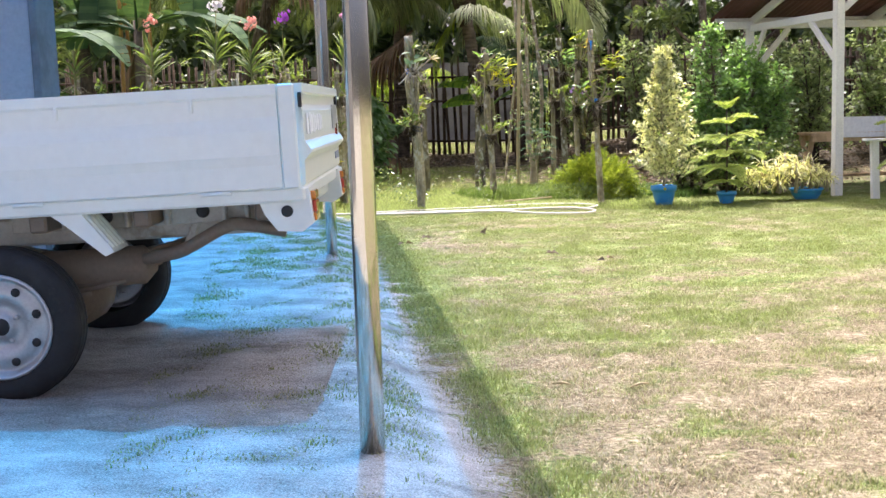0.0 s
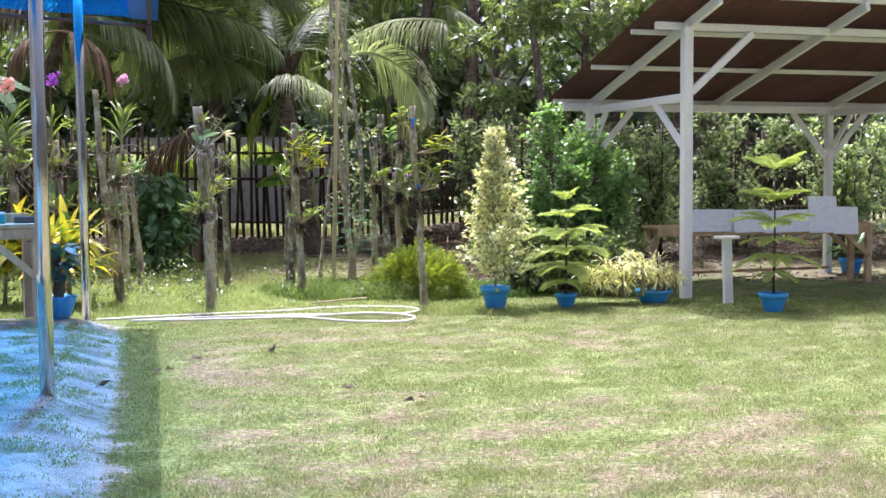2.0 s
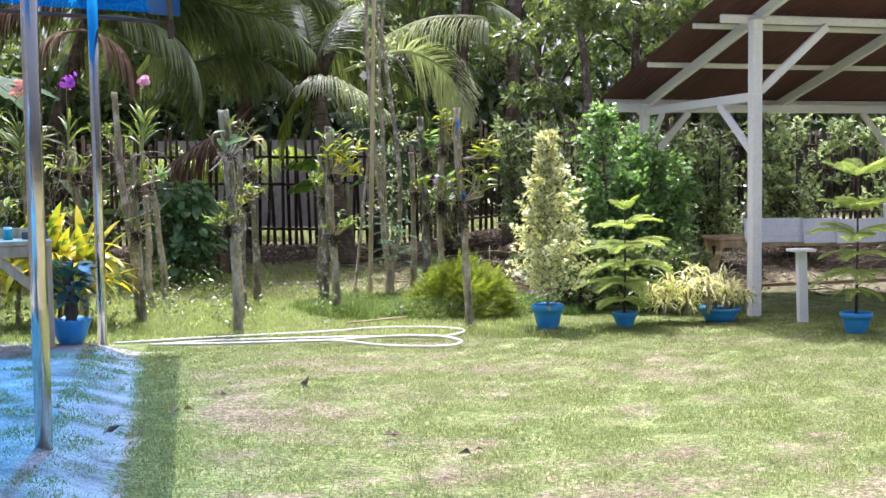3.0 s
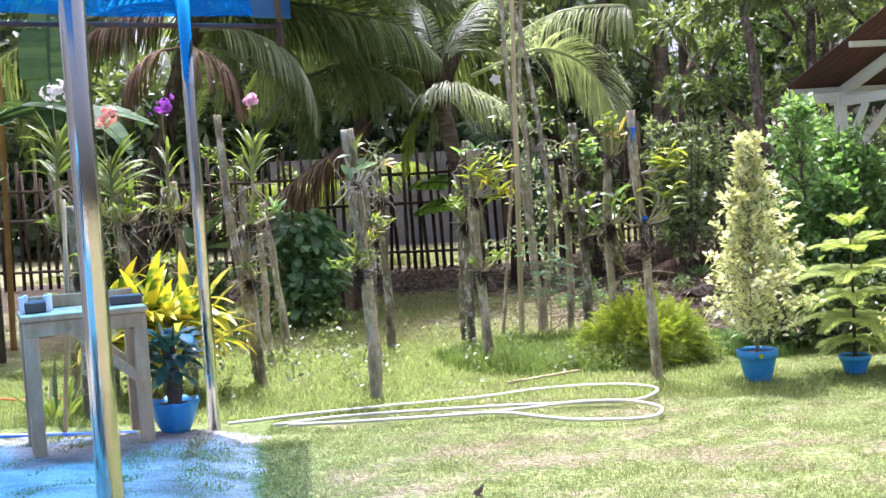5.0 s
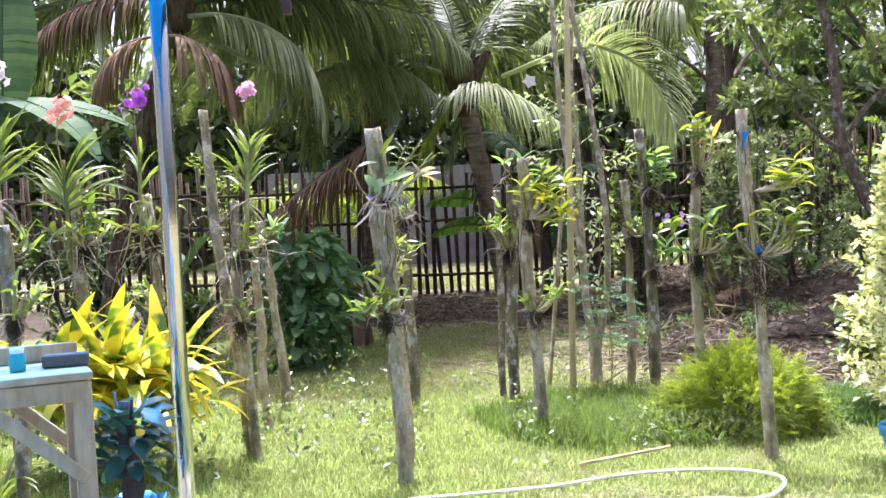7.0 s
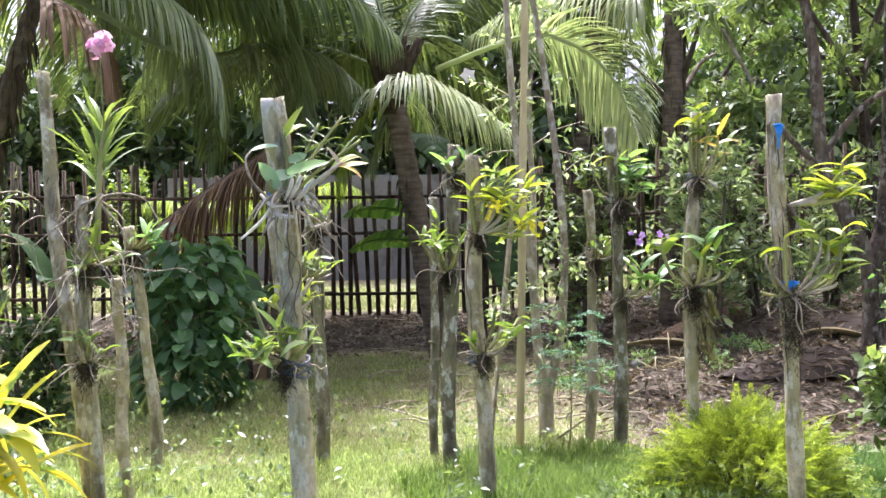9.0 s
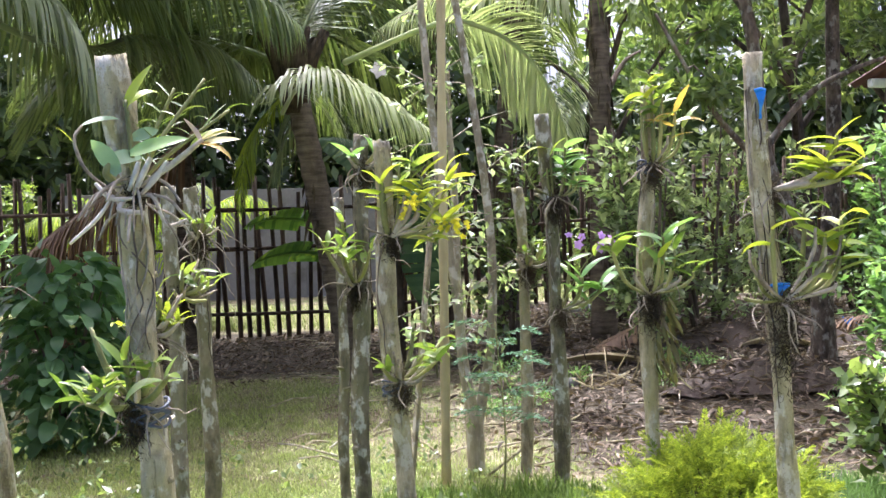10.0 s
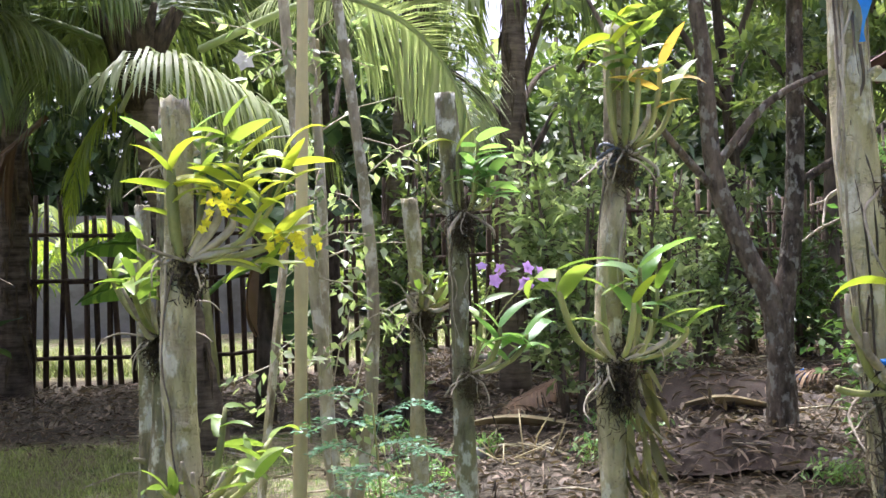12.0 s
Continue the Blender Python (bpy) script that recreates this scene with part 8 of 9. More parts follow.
def torn_leaf(L, W, bend, seed, mat="leaf_banana"):
    """A banana leaf along +x: a thick rib and blade strips that hang apart where the wind has torn them."""
    r = np.random.default_rng(seed)
    g = Geo()
    n = 30
    s = np.linspace(0, 1, n)
    ang = -bend * s ** 1.3 * 1.7
    rib = np.concatenate([np.zeros((1, 3)), np.cumsum(np.stack([np.cos(ang), 0 * s, np.sin(ang)], -1) * L / (n - 1), 0)[:-1]])
    tube(g, rib, np.linspace(0.022, 0.004, n), 6, False)
    first = int(n * 0.14)
    for sd in (-1, 1):
        drop, open_ = 0.1, 0.0
        for i in range(first, n - 1):
            if r.random() < 0.2:
                drop, open_ = r.uniform(-0.15, 0.5), r.uniform(0.004, 0.02)
            else:
                open_ = 0.0
            fw = unit(rib[i + 1] - rib[i])
            up = np.array((-fw[2], 0, fw[0]))
            row = []
            for p, u, gap in ((rib[i], s[i], open_), (rib[i + 1], s[i + 1], 0.0)):
                w = W / 2 * math.sin(math.pi * min(1, 0.12 + 0.88 * (u - 0.14) / 0.86)) ** 0.6
                for k in (0.0, 0.5, 1.0):
                    row.append(p + fw * gap * (0.3 + k) + np.array((0, sd, 0)) * w * k * math.cos(drop * k) + up * (0.10 * w * math.sin(k * 2.6) - w * k * math.sin(drop * k)))
            g.add(row, [[0, 1, 4, 3], [1, 2, 5, 4]])
    return ready("leaf", g, mat)


LEAF["banana"] = [torn_leaf(1.7, 0.5, b, k) for k, b in enumerate((0.55, 0.8, 0.95))]


def banana(x, y, h, n, label, kind="banana", sc=1.0, hanging=()):
    b = thing("banana_plant", foot(x, y), label, "banana plant", "banana plants")
    g = Geo()
    tube(g, [(0, 0, -0.02), (0.02, 0, h * 0.5), (0.0, 0.02, h)], (0.11 * sc, 0.09 * sc, 0.05 * sc), 10, True, 0.06)
    part("stem", g, "bark_dark", b, "brown sheathed stem")
    for k in range(n):
        az = k * 2.4 + rng.uniform(-0.3, 0.3)
        part("leaf", LEAF[kind][k % len(LEAF[kind])], "leaf_banana", b, "", True, aim((0, 0, h * 0.94), way(az, rng.uniform(0.3, 1.25)), rng.uniform(-20, 20), sc * rng.uniform(0.8, 1.15)))
    for k in range(3):
        az = rng.uniform(0, 6.3)
        g = blade_leaf(0.8, 0.11, 0.5, 0.7, 10, 0.5, 0.10)
        part("dead_leaf", g, "leaf_dead", b, "withered brown leaf", True, aim((0, 0, h * 0.85), way(az, -1.15), 0, sc))
    for dx, top, L in hanging:
        g = Geo()
        tube(g, curve([(0, 0, h * 0.9), (dx * 0.4, -0.05, top + 0.15), (dx, -0.1, top)], 12), (0.03, 0.022, 0.015), 8)
        part("leaf_stalk", g, "cane", b)
        m = Matrix.Translation((dx, -0.1, top)) @ pose(0, 0, 0, 0, 0, -90) @ pose(0, 0, 0, 0, 74, 0) @ Matrix.Diagonal((L / 1.3, L / 1.3, L / 1.3, 1))
        part("leaf", torn_leaf(1.3, 0.5, 0.2, 5), "leaf_banana", b, "hanging torn leaf", True, m)


banana(-3.95, 13.8, 2.2, 6, "banana plant with broad torn leaves", "banana", 1.0, ((0.8, 3.3, 1.3),))
banana(-4.75, 14.1, 2.3, 6, "banana plant with broad leaves", "banana", 1.0, ((0.3, 2.9, 1.2),))
banana(-2.9, 17.4, 0.7, 5, "small banana plant near the fence", "banana_small", 1.0)
banana(-5.2, 13.0, 1.8, 7, "banana plant with broad leaves")
banana(-1.0, 16.4, 0.55, 5, "small banana shoot near the fence", "banana_small", 1.0)
shoot_plant = thing("banana_plant", foot(0.62, 17.75), "banana shoot with two bright ribbed leaves behind a palm trunk", "banana plant", "banana plants")
g = Geo()
tube(g, [(0, 0, -0.02), (-0.02, 0, 0.5), (-0.06, 0, 1.1)], (0.06, 0.05, 0.025), 10, True, 0.06)
part("stem", g, "cane", shoot_plant, "green sheathed stem")
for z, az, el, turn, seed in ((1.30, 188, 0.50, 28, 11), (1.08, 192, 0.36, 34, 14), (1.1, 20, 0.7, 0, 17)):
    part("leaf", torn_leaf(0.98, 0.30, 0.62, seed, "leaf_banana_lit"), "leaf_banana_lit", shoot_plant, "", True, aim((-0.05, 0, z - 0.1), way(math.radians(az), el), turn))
banana(1.0, 18.3, 1.5, 4, "banana plant behind the posts", "banana", 0.8, ((0.26, 1.7, 1.2),))


# ---- trees ----
def tree(x, y, trunk, limbs, crowns, mat, label, L=0.13, W=0.06, bark="bark_dark", twigs=True):
    """Trunk and limbs as given; crowns: centre, size, leaf count."""
    t = thing("tree", foot(x, y), label, "tree", "trees")
    g = Geo()
    pts, r0, r1 = trunk
    limb(g, pts, r0, r1, 10)
    part("trunk", g, bark, t)
    for pts, r0, r1 in limbs:
        g = Geo()
        limb(g, pts, r0, r1, 8)
        part("limb", g, bark, t)
    g, gb = Geo(), Geo()
    for c, size, n in crowns:
        c = np.asarray(c, float)
        k = max(4, n // 120)
        for j in range(k):
            d = unit(rng.normal(0, 1, 3)) * np.asarray(size) * rng.uniform(0.35, 1.0)
            cc = c + d
            s = rng.uniform(0.22, 0.42) * float(np.mean(size))
            tube(gb, [c * 0.6 + cc * 0.4, (c + cc) / 2 + (0, 0, 0.05), cc], (0.012, 0.009, 0.004), 4, False)
            leafy_mass(g, n // k, cc, (s, s, s * 0.7), L, W, 0.8, 0.25, 0.0)
    if twigs:
        tagged(part("twig_frame", gb, bark, t), "", "", "", "stuff")
    part("crown", g, mat, t)
    return t


tree(4.05, 16.1, ([(0, 0, -0.1), (0.0, 0, 0.25), (-0.01, 0, 0.6)], 0.108, 0.075),
     [([(0.0, 0, 0.3), (-0.05, 0, 0.75), (-0.25, 0, 1.15), (-0.42, 0, 1.6), (-0.48, 0, 2.4), (-0.6, 0.1, 3.4), (-0.7, 0.1, 4.4)], 0.082, 0.035),
      ([(0.0, 0, 0.3), (0.03, 0, 0.75), (0.10, 0, 1.15), (0.14, 0.0, 1.7), (0.16, 0, 2.6), (0.2, 0, 3.6), (0.2, 0, 4.6)], 0.080, 0.04),
      ([(-0.42, 0, 1.6), (-0.1, -0.1, 2.0), (0.3, -0.2, 2.2), (0.7, -0.2, 2.3)], 0.03, 0.012),
      ([(0.14, 0, 1.5), (0.7, -0.2, 1.9), (1.1, -0.2, 2.4)], 0.03, 0.012),
      ([(-0.45, 0, 1.5), (-0.9, -0.2, 1.9), (-1.3, -0.2, 2.6)], 0.028, 0.012)],
     [((-0.8, -0.1, 3.2), (0.95, 0.8, 0.7), 1700), ((0.6, -0.2, 3.2), (1.0, 0.7, 0.75), 1800), ((0.9, -0.3, 2.2), (0.5, 0.5, 0.5), 500), ((-1.2, -0.2, 2.3), (0.45, 0.4, 0.5), 450), ((0, 0.8, 4.8), (1.1, 0.9, 0.7), 700)],
     "leaf_mid", "brown forked tree standing on leaf litter", 0.13, 0.055, "bark_brown")


def plain_tree(x, y, h, r, n, mat, label, lean=0.1, low=0.3, L=0.14, W=0.065):
    a = rng.uniform(0, 6.3)
    b = (math.cos(a) * lean * h, math.sin(a) * lean * h)
    limbs, crowns = [], []
    for k in range(6):
        az = k * 1.05 + rng.uniform(-0.4, 0.4)
        z0 = h * rng.uniform(low, 0.7)
        s = z0 / h
        st = (b[0] * s, b[1] * s, z0)
        e = (st[0] + math.cos(az) * r * rng.uniform(0.5, 0.9), st[1] + math.sin(az) * r * rng.uniform(0.5, 0.9), z0 + rng.uniform(0.1, 0.35) * h)
        limbs.append(([st, ((st[0] + e[0]) / 2, (st[1] + e[1]) / 2, (st[2] + e[2]) / 2 + 0.1), e], 0.04, 0.012))
        crowns.append((e, (r * 0.5, r * 0.5, r * 0.4), n // 7))
    crowns.append(((b[0], b[1], h), (r * 0.7, r * 0.7, r * 0.5), n // 7))
    tree(x, y, ([(0, 0, -0.1), (b[0] * 0.3, b[1] * 0.3, h * 0.4), (b[0], b[1], h)], 0.10, 0.03), limbs, crowns, mat, label, L, W)


for x, y, h, r, n, mat in ((5.7, 19.6, 4.6, 1.6, 3000, "leaf_mid"), (7.8, 19.4, 4.2, 1.5, 2600, "leaf_mid"), (9.8, 19.8, 4.6, 1.7, 2600, "leaf_dark"),
                           (6.5, 19.5, 5.4, 1.8, 3000, "leaf_mid"), (3.6, 20.3, 5.2, 1.7, 3600, "leaf_dark"), (1.9, 21.0, 5.6, 1.6, 3000, "leaf_dark"), (11.8, 19.0, 5.0, 1.9, 2600, "leaf_dark"), (-6.2, 16.2, 3.6, 1.4, 2200, "leaf_mid")):
    plain_tree(x, y, h, r, n, mat, "broad-leaved tree in the dense garden edge")

# shrubs under the trees, right along the fence
for x, y, h, r, n, mat in ((5.1, 15.6, 1.9, 0.8, 2300, "leaf_pale"), (6.3, 16.0, 2.1, 0.8, 2300, "leaf_pale"), (7.6, 15.6, 2.0, 0.8, 2300, "leaf_pale"), (8.9, 16.2, 2.1, 0.8, 1700, "leaf_pale"), (2.9, 16.7, 2.0, 0.6, 1300, "leaf_pale"), (3.6, 17.3, 2.4, 0.7, 1600, "leaf_pale"), (1.9, 17.6, 2.2, 0.5, 1000, "leaf_mid"), (-3.2, 23.4, 2.4, 1.0, 1200, "leaf_orchid"), (-5.6, 23.2, 2.2, 1.0, 1200, "leaf_mid"), (2.0, 23.8, 2.0, 0.9, 1000, "leaf_orchid"), (4.2, 23.6, 2.2, 1.0, 1200, "leaf_mid"), (6.6, 23.8, 2.2, 1.0, 1200, "leaf_orchid"),
                           (10.3, 16.2, 2.1, 0.9, 1500, "leaf_mid"), (4.7, 18.6, 1.8, 0.6, 1300, "leaf_pale"), (3.3, 18.8, 1.9, 0.6, 1300, "leaf_mid"), (5.9, 19.0, 1.7, 0.7, 1200, "leaf_dark"), (-3.6, 16.4, 1.6, 0.6, 1200, "leaf_dark"), (-5.4, 15.2, 1.8, 0.7, 1300, "leaf_dark"), (-2.2, 14.2, 0.9, 0.4, 700, "leaf_dark")):
    sp = [(rng.uniform(-r, r) * 0.8, rng.uniform(-r, r) * 0.5, h * rng.uniform(0.6, 1.0)) for _ in range(6)]
    green_bush(x, y, h, r * 0.8, int(n * 1.3), mat, "broad-leaved bush at the garden's edge", sp, 0.10, 0.05)


def woods():
    """The thick growth beyond the fence and the shed."""
    w = thing("far_woods", (0, 32, 0), "thick dark growth far behind the fence", "woods", "", "stuff")
    for mat, n, seed in (("leaf_far", 80000, 1), ("leaf_mid", 15000, 2), ("leaf_pale", 3000, 3)):
        g = Geo()
        x = rng.uniform(-22, 26, n)
        y = rng.uniform(-2.0, 4.5, n)
        top = 6.6 + 1.6 * np.sin(x * 0.45 + seed) + 1.0 * np.sin(x * 1.3 + seed * 2)
        z = rng.random(n) ** 0.8 * top
        p = np.stack([x, y, z], -1)
        hole = np.array([noise.noise((a * 0.55, b * 0.55, c * 0.55 + seed)) for a, b, c in p])
        p = p[hole > -0.30]
        m = len(p)
        leaves(g, p, rng.normal(0, 1, (m, 3)) + (0, -0.4, -0.2), rng.normal(0, 0.5, (m, 3)) + (0, 0, 1), rng.uniform(0.3, 0.6, m), rng.uniform(0.12, 0.26, m))
        part("growth", g, mat, w)
    g = Geo()
    for x in np.arange(-20, 24, 1.7):
        b = np.array((x + rng.uniform(-0.5, 0.5), rng.uniform(-1, 3), 0))
        limb(g, [b - (0, 0, 0.3), b + (0.2, 0, 2.5), b + (rng.uniform(-0.6, 0.6), 0.3, 6.5)], 0.14, 0.05)
    part("trunks", g, "bark_dark", w)


woods()


# ---- leaf litter, dead fronds and stones on the ground ----
def curled(g, at, way, length, width):
    """Dry fallen leaves, each rolled along its midrib and bowed."""
    at, way = np.asarray(at, float), unit(way)
    n = len(at)
    side = unit(np.cross(way, rng.normal(0, 0.3, (n, 3)) + (0, 0, 1)))
    nrm = np.cross(side, way)
    L, W = np.asarray(length)[:, None], np.asarray(width)[:, None] / 2
    roll, bow = rng.uniform(0.1, 1.1, (n, 1)), rng.uniform(-0.12, 0.3, (n, 1))
    rows = []
    for s, k in ((0.0, 0.15), (0.25, 0.85), (0.6, 1.0), (0.85, 0.6), (1.0, 0.08)):
        c = at + way * L * s + nrm * L * bow * s * (1 - s) * 2
        for e in (-1, 0, 1):
            rows.append(c + side * W * k * e * (1 - 0.3 * roll) + nrm * W * k * roll * abs(e))
    v = np.stack(rows, 1).reshape(-1, 3)
    b = np.arange(n)[:, None] * 15
    q = np.concatenate([b + [i * 3 + j, i * 3 + j + 1, i * 3 + j + 4, i * 3 + j + 3] for i in range(4) for j in (0, 1)])
    return g.add(v, q)


def litter():
    t = thing("leaf_litter", foot(3, 16), "brown fallen leaves and husks covering the bare ground", "leaf litter", "", "stuff")
    o = np.array(foot(3, 16))
    n = 46000
    x, y = rng.uniform(-3.0, 9.5, n), rng.uniform(12.8, 21.2, n)
    k = (sm((y - 12.6) / 1.6) * sm((x - 0.9) / 1.2) * (1 - 0.85 * sm((x - 4.3) / 0.8) * sm((15.6 - y) / 0.8)) + 0.55 * sm((y - 17.0) / 1.2)) > rng.random(n)
    x, y = x[k], y[k]
    n = len(x)
    p = np.stack([x, y, land(x, y) + rng.uniform(0.0, 0.03, n)], -1) - o
    w = np.stack([*rng.normal(0, 1, (2, n)), rng.normal(0.1, 0.25, n)], -1)
    g = Geo()
    slim = rng.random(n) < 0.24
    curled(g, p, w, np.where(slim, rng.uniform(0.08, 0.26, n), rng.uniform(0.03, 0.085, n)), np.where(slim, rng.uniform(0.006, 0.013, n), rng.uniform(0.014, 0.036, n)))
    part("leaves", g, "litter", t)
    g = Geo()
    for _ in range(240):
        a = np.array(foot(rng.uniform(0.2, 7.5), rng.uniform(13.6, 20.5))) - o
        d = np.array((*rng.normal(0, 1, 2), 0.05))
        L = rng.uniform(0.15, 0.7)
        tube(g, [a + (0, 0, 0.01), a + unit(d) * L * 0.5 + (0, 0, 0.04), a + unit(d) * L + (0, 0, 0.015)], (0.008, 0.006, 0.004), 5)
    part("twigs", g, "bark_grey", t)


litter()


def soil_mound(x, y, r, h):
    """A low heap of dark earth and husks."""
    t = thing("earth_mound", foot(x, y), "low mound of dark earth strewn with dead leaves", "mound", "earth mounds")
    n, m = 30, 9
    a = np.linspace(0, 2 * math.pi, n, endpoint=False)
    V = []
    for k in range(m):
        u = k / (m - 1)
        rr = r * u * (1 + 0.14 * np.sin(a * 3 + x) + 0.08 * np.sin(a * 7 + y))
        V.append(np.stack([rr * np.cos(a), 0.7 * rr * np.sin(a), h * (1 - u * u) ** 1.3 - 0.03 + rng.normal(0, 0.014, n)], -1))
    i, j = np.meshgrid(np.arange(m - 1), np.arange(n), indexing="ij")
    k = (j + 1) % n
    g = Geo().add(np.concatenate(V), np.stack([i * n + j, (i + 1) * n + j, (i + 1) * n + k, i * n + k], -1).reshape(-1, 4))
    part("earth", g, "soil", t)
    g = Geo()
    c = 420
    rr, aa = r * np.sqrt(rng.random(c)), rng.uniform(0, 6.3, c)
    p = np.stack([rr * np.cos(aa), 0.7 * rr * np.sin(aa), h * np.maximum(0, 1 - (rr / r) ** 2) ** 1.3 - 0.005], -1)
    curled(g, p, np.stack([*rng.normal(0, 1, (2, c)), rng.normal(0.1, 0.25, c)], -1), rng.uniform(0.04, 0.16, c), rng.uniform(0.008, 0.034, c))
    tagged(part("dead_leaves", g, "litter", t), "", "", "", "stuff")


soil_mound(3.35, 15.55, 0.72, 0.17)
soil_mound(3.9, 17.0, 0.9, 0.22)
soil_mound(2.4, 18.2, 0.6, 0.14)
for x, y, a, L in ((2.5, 16.55, -18, 0.9), (3.9, 16.5, -14, 0.7)):
    s = np.linspace(0, 1, 9)
    g = Geo()
    V = np.concatenate([np.stack([L * (s - 0.5), sd * (0.015 + 0.06 * np.sin(s * 2.6) ** 1.5), 0.03 + 0.05 * abs(sd) * np.sin(s * 3) + 0.02 * np.sin(s * 5)], -1) for sd in (-1, 0, 1)])
    g.add(V, [[b * 9 + i, b * 9 + i + 1, b * 9 + 10 + i, b * 9 + 9 + i] for b in (0, 1) for i in range(8)])
    g.add(V - (0, 0, 0.008), [[b * 9 + i, b * 9 + 9 + i, b * 9 + 10 + i, b * 9 + i + 1] for b in (0, 1) for i in range(8)])
    ob = part("palm_sheath", g, "bamboo")
    ob.matrix_world = pose(x, y, float(land(x, y)) + 0.01, 0, 0, a)
    tagged(ob, "dry grey-brown palm sheath lying on the litter", "palm sheath", "palm sheaths")
for x, y, a, s in ((3.6, 17.6, 200, 0.75), (5.2, 17.0, 150, 0.7)):
    dead_fall(pose(x, y, float(land(x, y)) + 0.22, 0, 8, a) @ Matrix.Diagonal((s, s, s * 0.35, 1)), "brown dead palm frond lying on the leaf litter")


def stone(x, y, r, mat, label):
    g = Geo()
    a = np.linspace(0, math.pi, 7)
    lathe(g, [(r * math.sin(v) * (1 + 0.12 * math.sin(v * 5 + x)), r * 0.7 * -math.cos(v)) for v in a], 10)
    ob = part("stone", g, mat)
    ob.matrix_world = pose(x, y, float(land(x, y)) + r * 0.35, 8, 5, x * 90)
    tagged(ob, label, "stone", "pale stones")


for x, y, r in ((3.86, 15.2, 0.06), (3.35, 20.1, 0.09), (3.15, 20.0, 0.07), (2.1, 16.2, 0.06), (2.6, 18.4, 0.08)):
    stone(x, y, r, "concrete", "pale stone among the leaf litter")
for x, y in ((-0.85, 7.6), (-0.55, 7.4), (0.75, 7.25), (-0.3, 7.9), (-0.15, 8.3), (1.1, 6.9), (0.3, 8.6)):
    g = Geo()
    n = 2
    leaves(g, rng.normal(0, 0.015, (n, 3)) * (1, 1, 0.3), np.stack([*rng.normal(0, 1, (2, n)), 0.3 * np.ones(n)], -1), rng.normal(0, 0.5, (n, 3)) + (0, 0, 1), 0.06, 0.032, 0.6, 0.5)
    ob = part("fallen_leaf", g, "litter")
    ob.matrix_world = pose(x, y, float(land(x, y)) + 0.02)
    tagged(ob, "curled dry brown leaf on the ground", "leaf", "fallen leaves")


def weed(x, y, r, h, n, mat="leaf_fresh"):
    """Low weeds: short stems with small pointed leaves."""
    t = thing("weed", foot(x, y), "small green weeds sprouting through the leaf litter", "weed", "weeds")
    g = Geo()
    q = np.stack([rng.normal(0, r * 0.5, n), rng.normal(0, r * 0.4, n), rng.uniform(0.005, h, n)], -1)
    leaves(g, q, rng.normal(0, 1, (n, 3)) + (0, 0, 0.5), rng.normal(0, 0.5, (n, 3)) + (0, 0, 1), rng.uniform(0.03, 0.07, n), 0.016, 0.2, 0.3)
    part("foliage", g, mat, t)
    g = Geo()
    for k in range(9):
        a = rng.normal(0, r * 0.4, 2)
        tube(g, [(a[0], a[1], -0.01), (a[0] * 1.1, a[1], h * 0.6), (a[0] * 1.2, a[1] * 1.1, h)], (0.003, 0.0025, 0.0015), 4, False)
    tagged(part("stems", g, "cane", t), "", "", "", "stuff")


for x, y, r, h, n in ((2.95, 16.25, 0.16, 0.10, 150), (2.6, 15.6, 0.10, 0.16, 90), (2.15, 16.2, 0.13, 0.12, 110), (1.72, 15.8, 0.16, 0.16, 130), (1.42, 15.6, 0.18, 0.14, 140), (3.7, 14.95, 0.18, 0.12, 150), (3.15, 19.2, 0.2, 0.22, 200), (3.1, 16.05, 0.14, 0.07, 100), (1.72, 16.6, 0.14, 0.2, 110), (4.3, 18.0, 0.3, 0.10, 220)):
    weed(x, y, r, h, n)

# dry broken twigs standing in a loose bunch
t = thing("dry_twigs", foot(2.35, 15.95), "loose bunch of broken pale dry twigs", "twigs")
for k in range(15):
    a = rng.uniform(0, 6.3)
    q = np.array((rng.normal(0, 0.12), rng.normal(0, 0.08), 0.0))
    e = q + np.array(way(a, rng.uniform(0.15, 1.1))) * rng.uniform(0.12, 0.36)
    g = Geo()
    tube(g, [q, (q + e) / 2 + rng.normal(0, 0.012, 3), e], (0.006, 0.005, 0.003), 5)
    part("twig", g, "bamboo", t)

# withered leaves hanging from an orchid
p, d = on_post("6", 0.98, (0.9, -0.4))
t = thing("withered_leaves", p, "olive and brown withered orchid leaves hanging down a post", "dead leaves")
for k in range(46):
    q = np.array((rng.uniform(-0.01, 0.075), rng.uniform(-0.05, 0.01), rng.uniform(-0.26, 0.02)))
    part("leaf", LEAF["orchid_olive"][k % 2], "leaf_olive", t, "", True, aim(q, way(rng.uniform(-1.6, 0.4), rng.uniform(-1.5, -1.0)), rng.uniform(0, 360), rng.uniform(0.5, 1.0)))


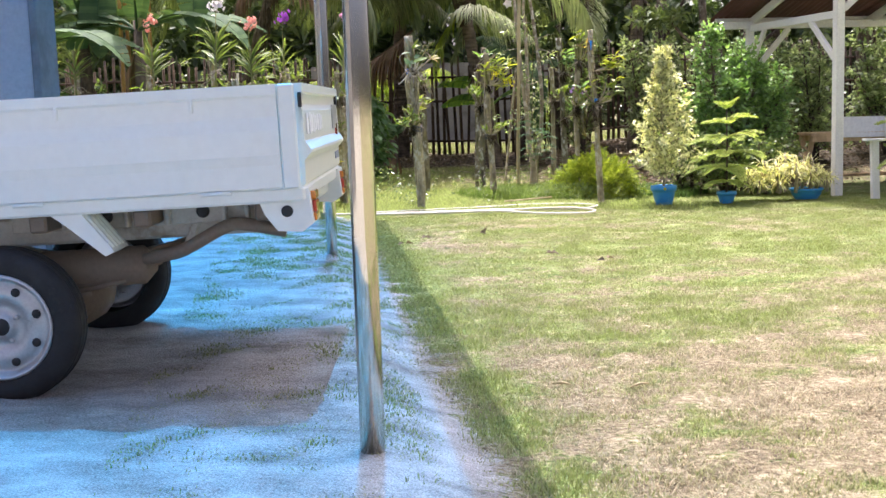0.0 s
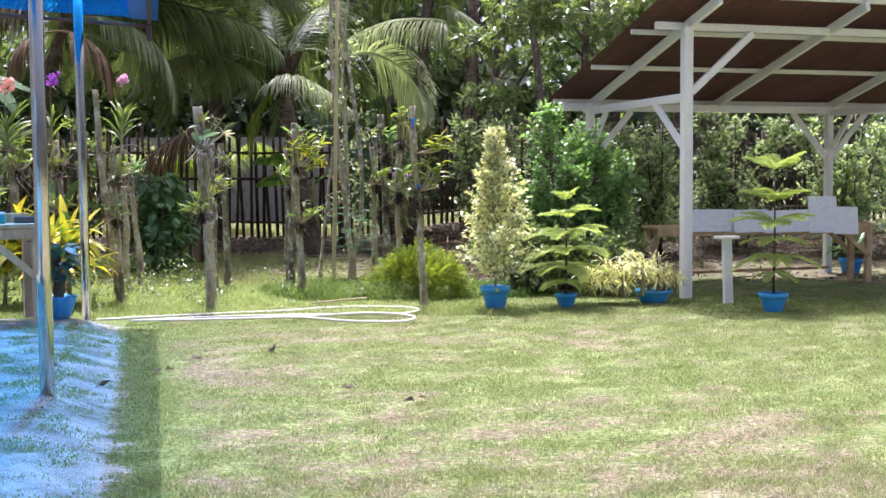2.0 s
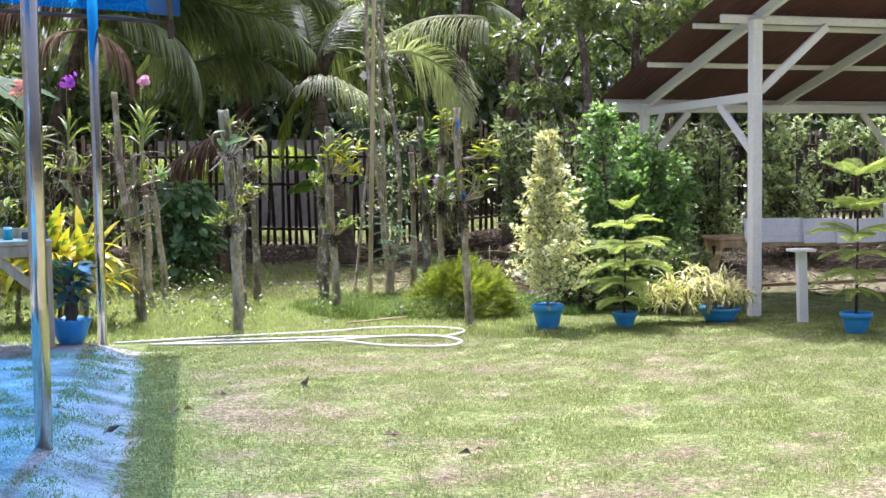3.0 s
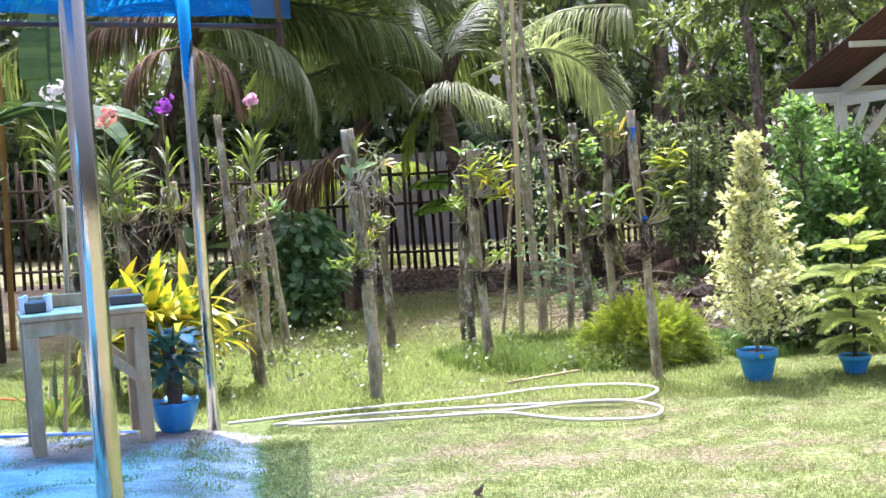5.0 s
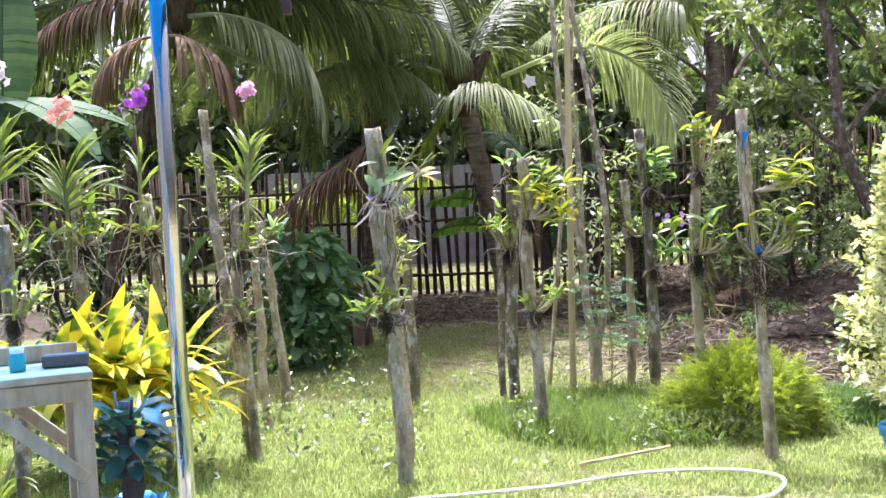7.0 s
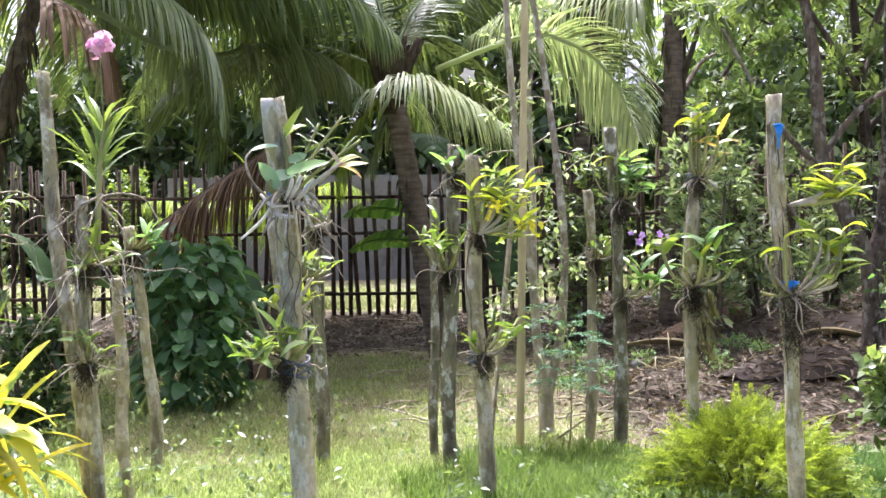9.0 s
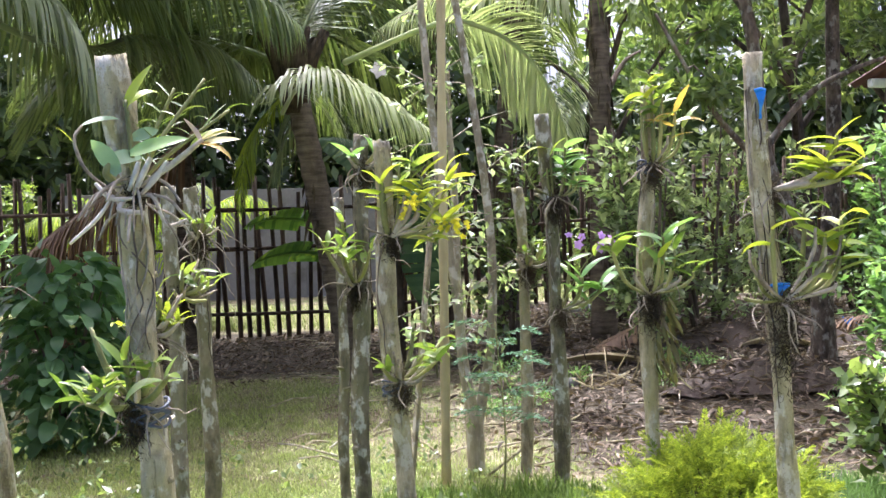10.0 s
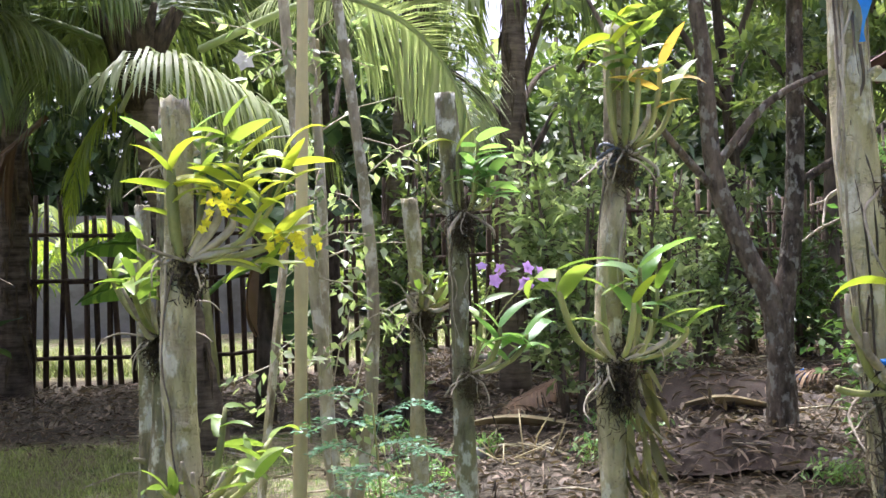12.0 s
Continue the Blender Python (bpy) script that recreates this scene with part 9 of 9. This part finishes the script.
# scrap of blue plastic on the litter
g = Geo()
u, v = np.meshgrid(np.linspace(-0.5, 0.5, 7), np.linspace(-0.5, 0.5, 6))
g.add(np.stack([0.16 * u, 0.11 * v, 0.05 + 0.03 * np.sin(u * 7 + v * 3) * np.cos(v * 6)], -1).reshape(-1, 3), [[i * 7 + j, i * 7 + j + 1, i * 7 + j + 8, i * 7 + j + 7] for i in range(5) for j in range(6)])
ob = part("plastic_scrap", g, "blue_rag")
ob.matrix_world = pose(5.1, 17.7, float(land(5.1, 17.7)), 30, 0, 20)
tagged(ob, "crumpled scrap of blue plastic on the leaf litter", "plastic scrap")


# pale twigs on the dry lawn
for x, y, a, L in ((0.83, 3.55, 35, 0.09), (0.55, 3.6, -20, 0.07), (1.32, 3.1, 70, 0.06), (1.5, 2.55, 10, 0.07)):
    g = Geo()
    z = float(land(x, y)) + 0.016
    d = np.array((math.cos(math.radians(a)), math.sin(math.radians(a)), 0)) * L / 2
    c = np.array((x, y, z))
    tube(g, [c - d, c + (0, 0, 0.006), c + d], (0.004, 0.005, 0.003), 6)
    tagged(part("dry_twig", g, "bamboo"), "short pale dry twig on the lawn", "twig", "pale twigs")


# long high unseen fronds added to the tall palm to shade rough grass
hang(pb, (
    ([(-1.0, 20.3, 3.9), (-1.1, 18.8, 4.7), (-1.2, 17.3, 4.7), (-1.25, 16.0, 4.25)], "leaf_palm", 0.85, 90, 1.0, ""),
    ([(-1.0, 20.3, 3.9), (-0.6, 18.9, 4.8), (-0.35, 17.5, 4.8), (-0.25, 16.2, 4.3)], "leaf_palm", 0.85, 90, 1.0, ""),
    ([(-1.0, 20.3, 3.9), (-1.7, 18.8, 4.8), (-2.1, 17.4, 4.7), (-2.3, 16.2, 4.2)], "leaf_palm", 0.85, 90, 1.0, ""),
    ([(-1.0, 20.3, 3.9), (-0.2, 19.0, 4.6), (0.3, 17.9, 4.5), (0.55, 17.0, 4.1)], "leaf_palm", 0.8, 84, 1.0, ""),
    ([(-1.0, 20.3, 3.9), (-1.3, 18.9, 5.1), (-1.6, 17.8, 5.3), (-1.8, 16.8, 5.0)], "leaf_palm", 0.85, 90, 1.0, ""),
    ([(-1.0, 20.3, 3.9), (-0.9, 18.9, 5.2), (-0.7, 17.8, 5.3), (-0.6, 16.8, 5.0)], "leaf_palm", 0.85, 90, 1.0, ""),
))
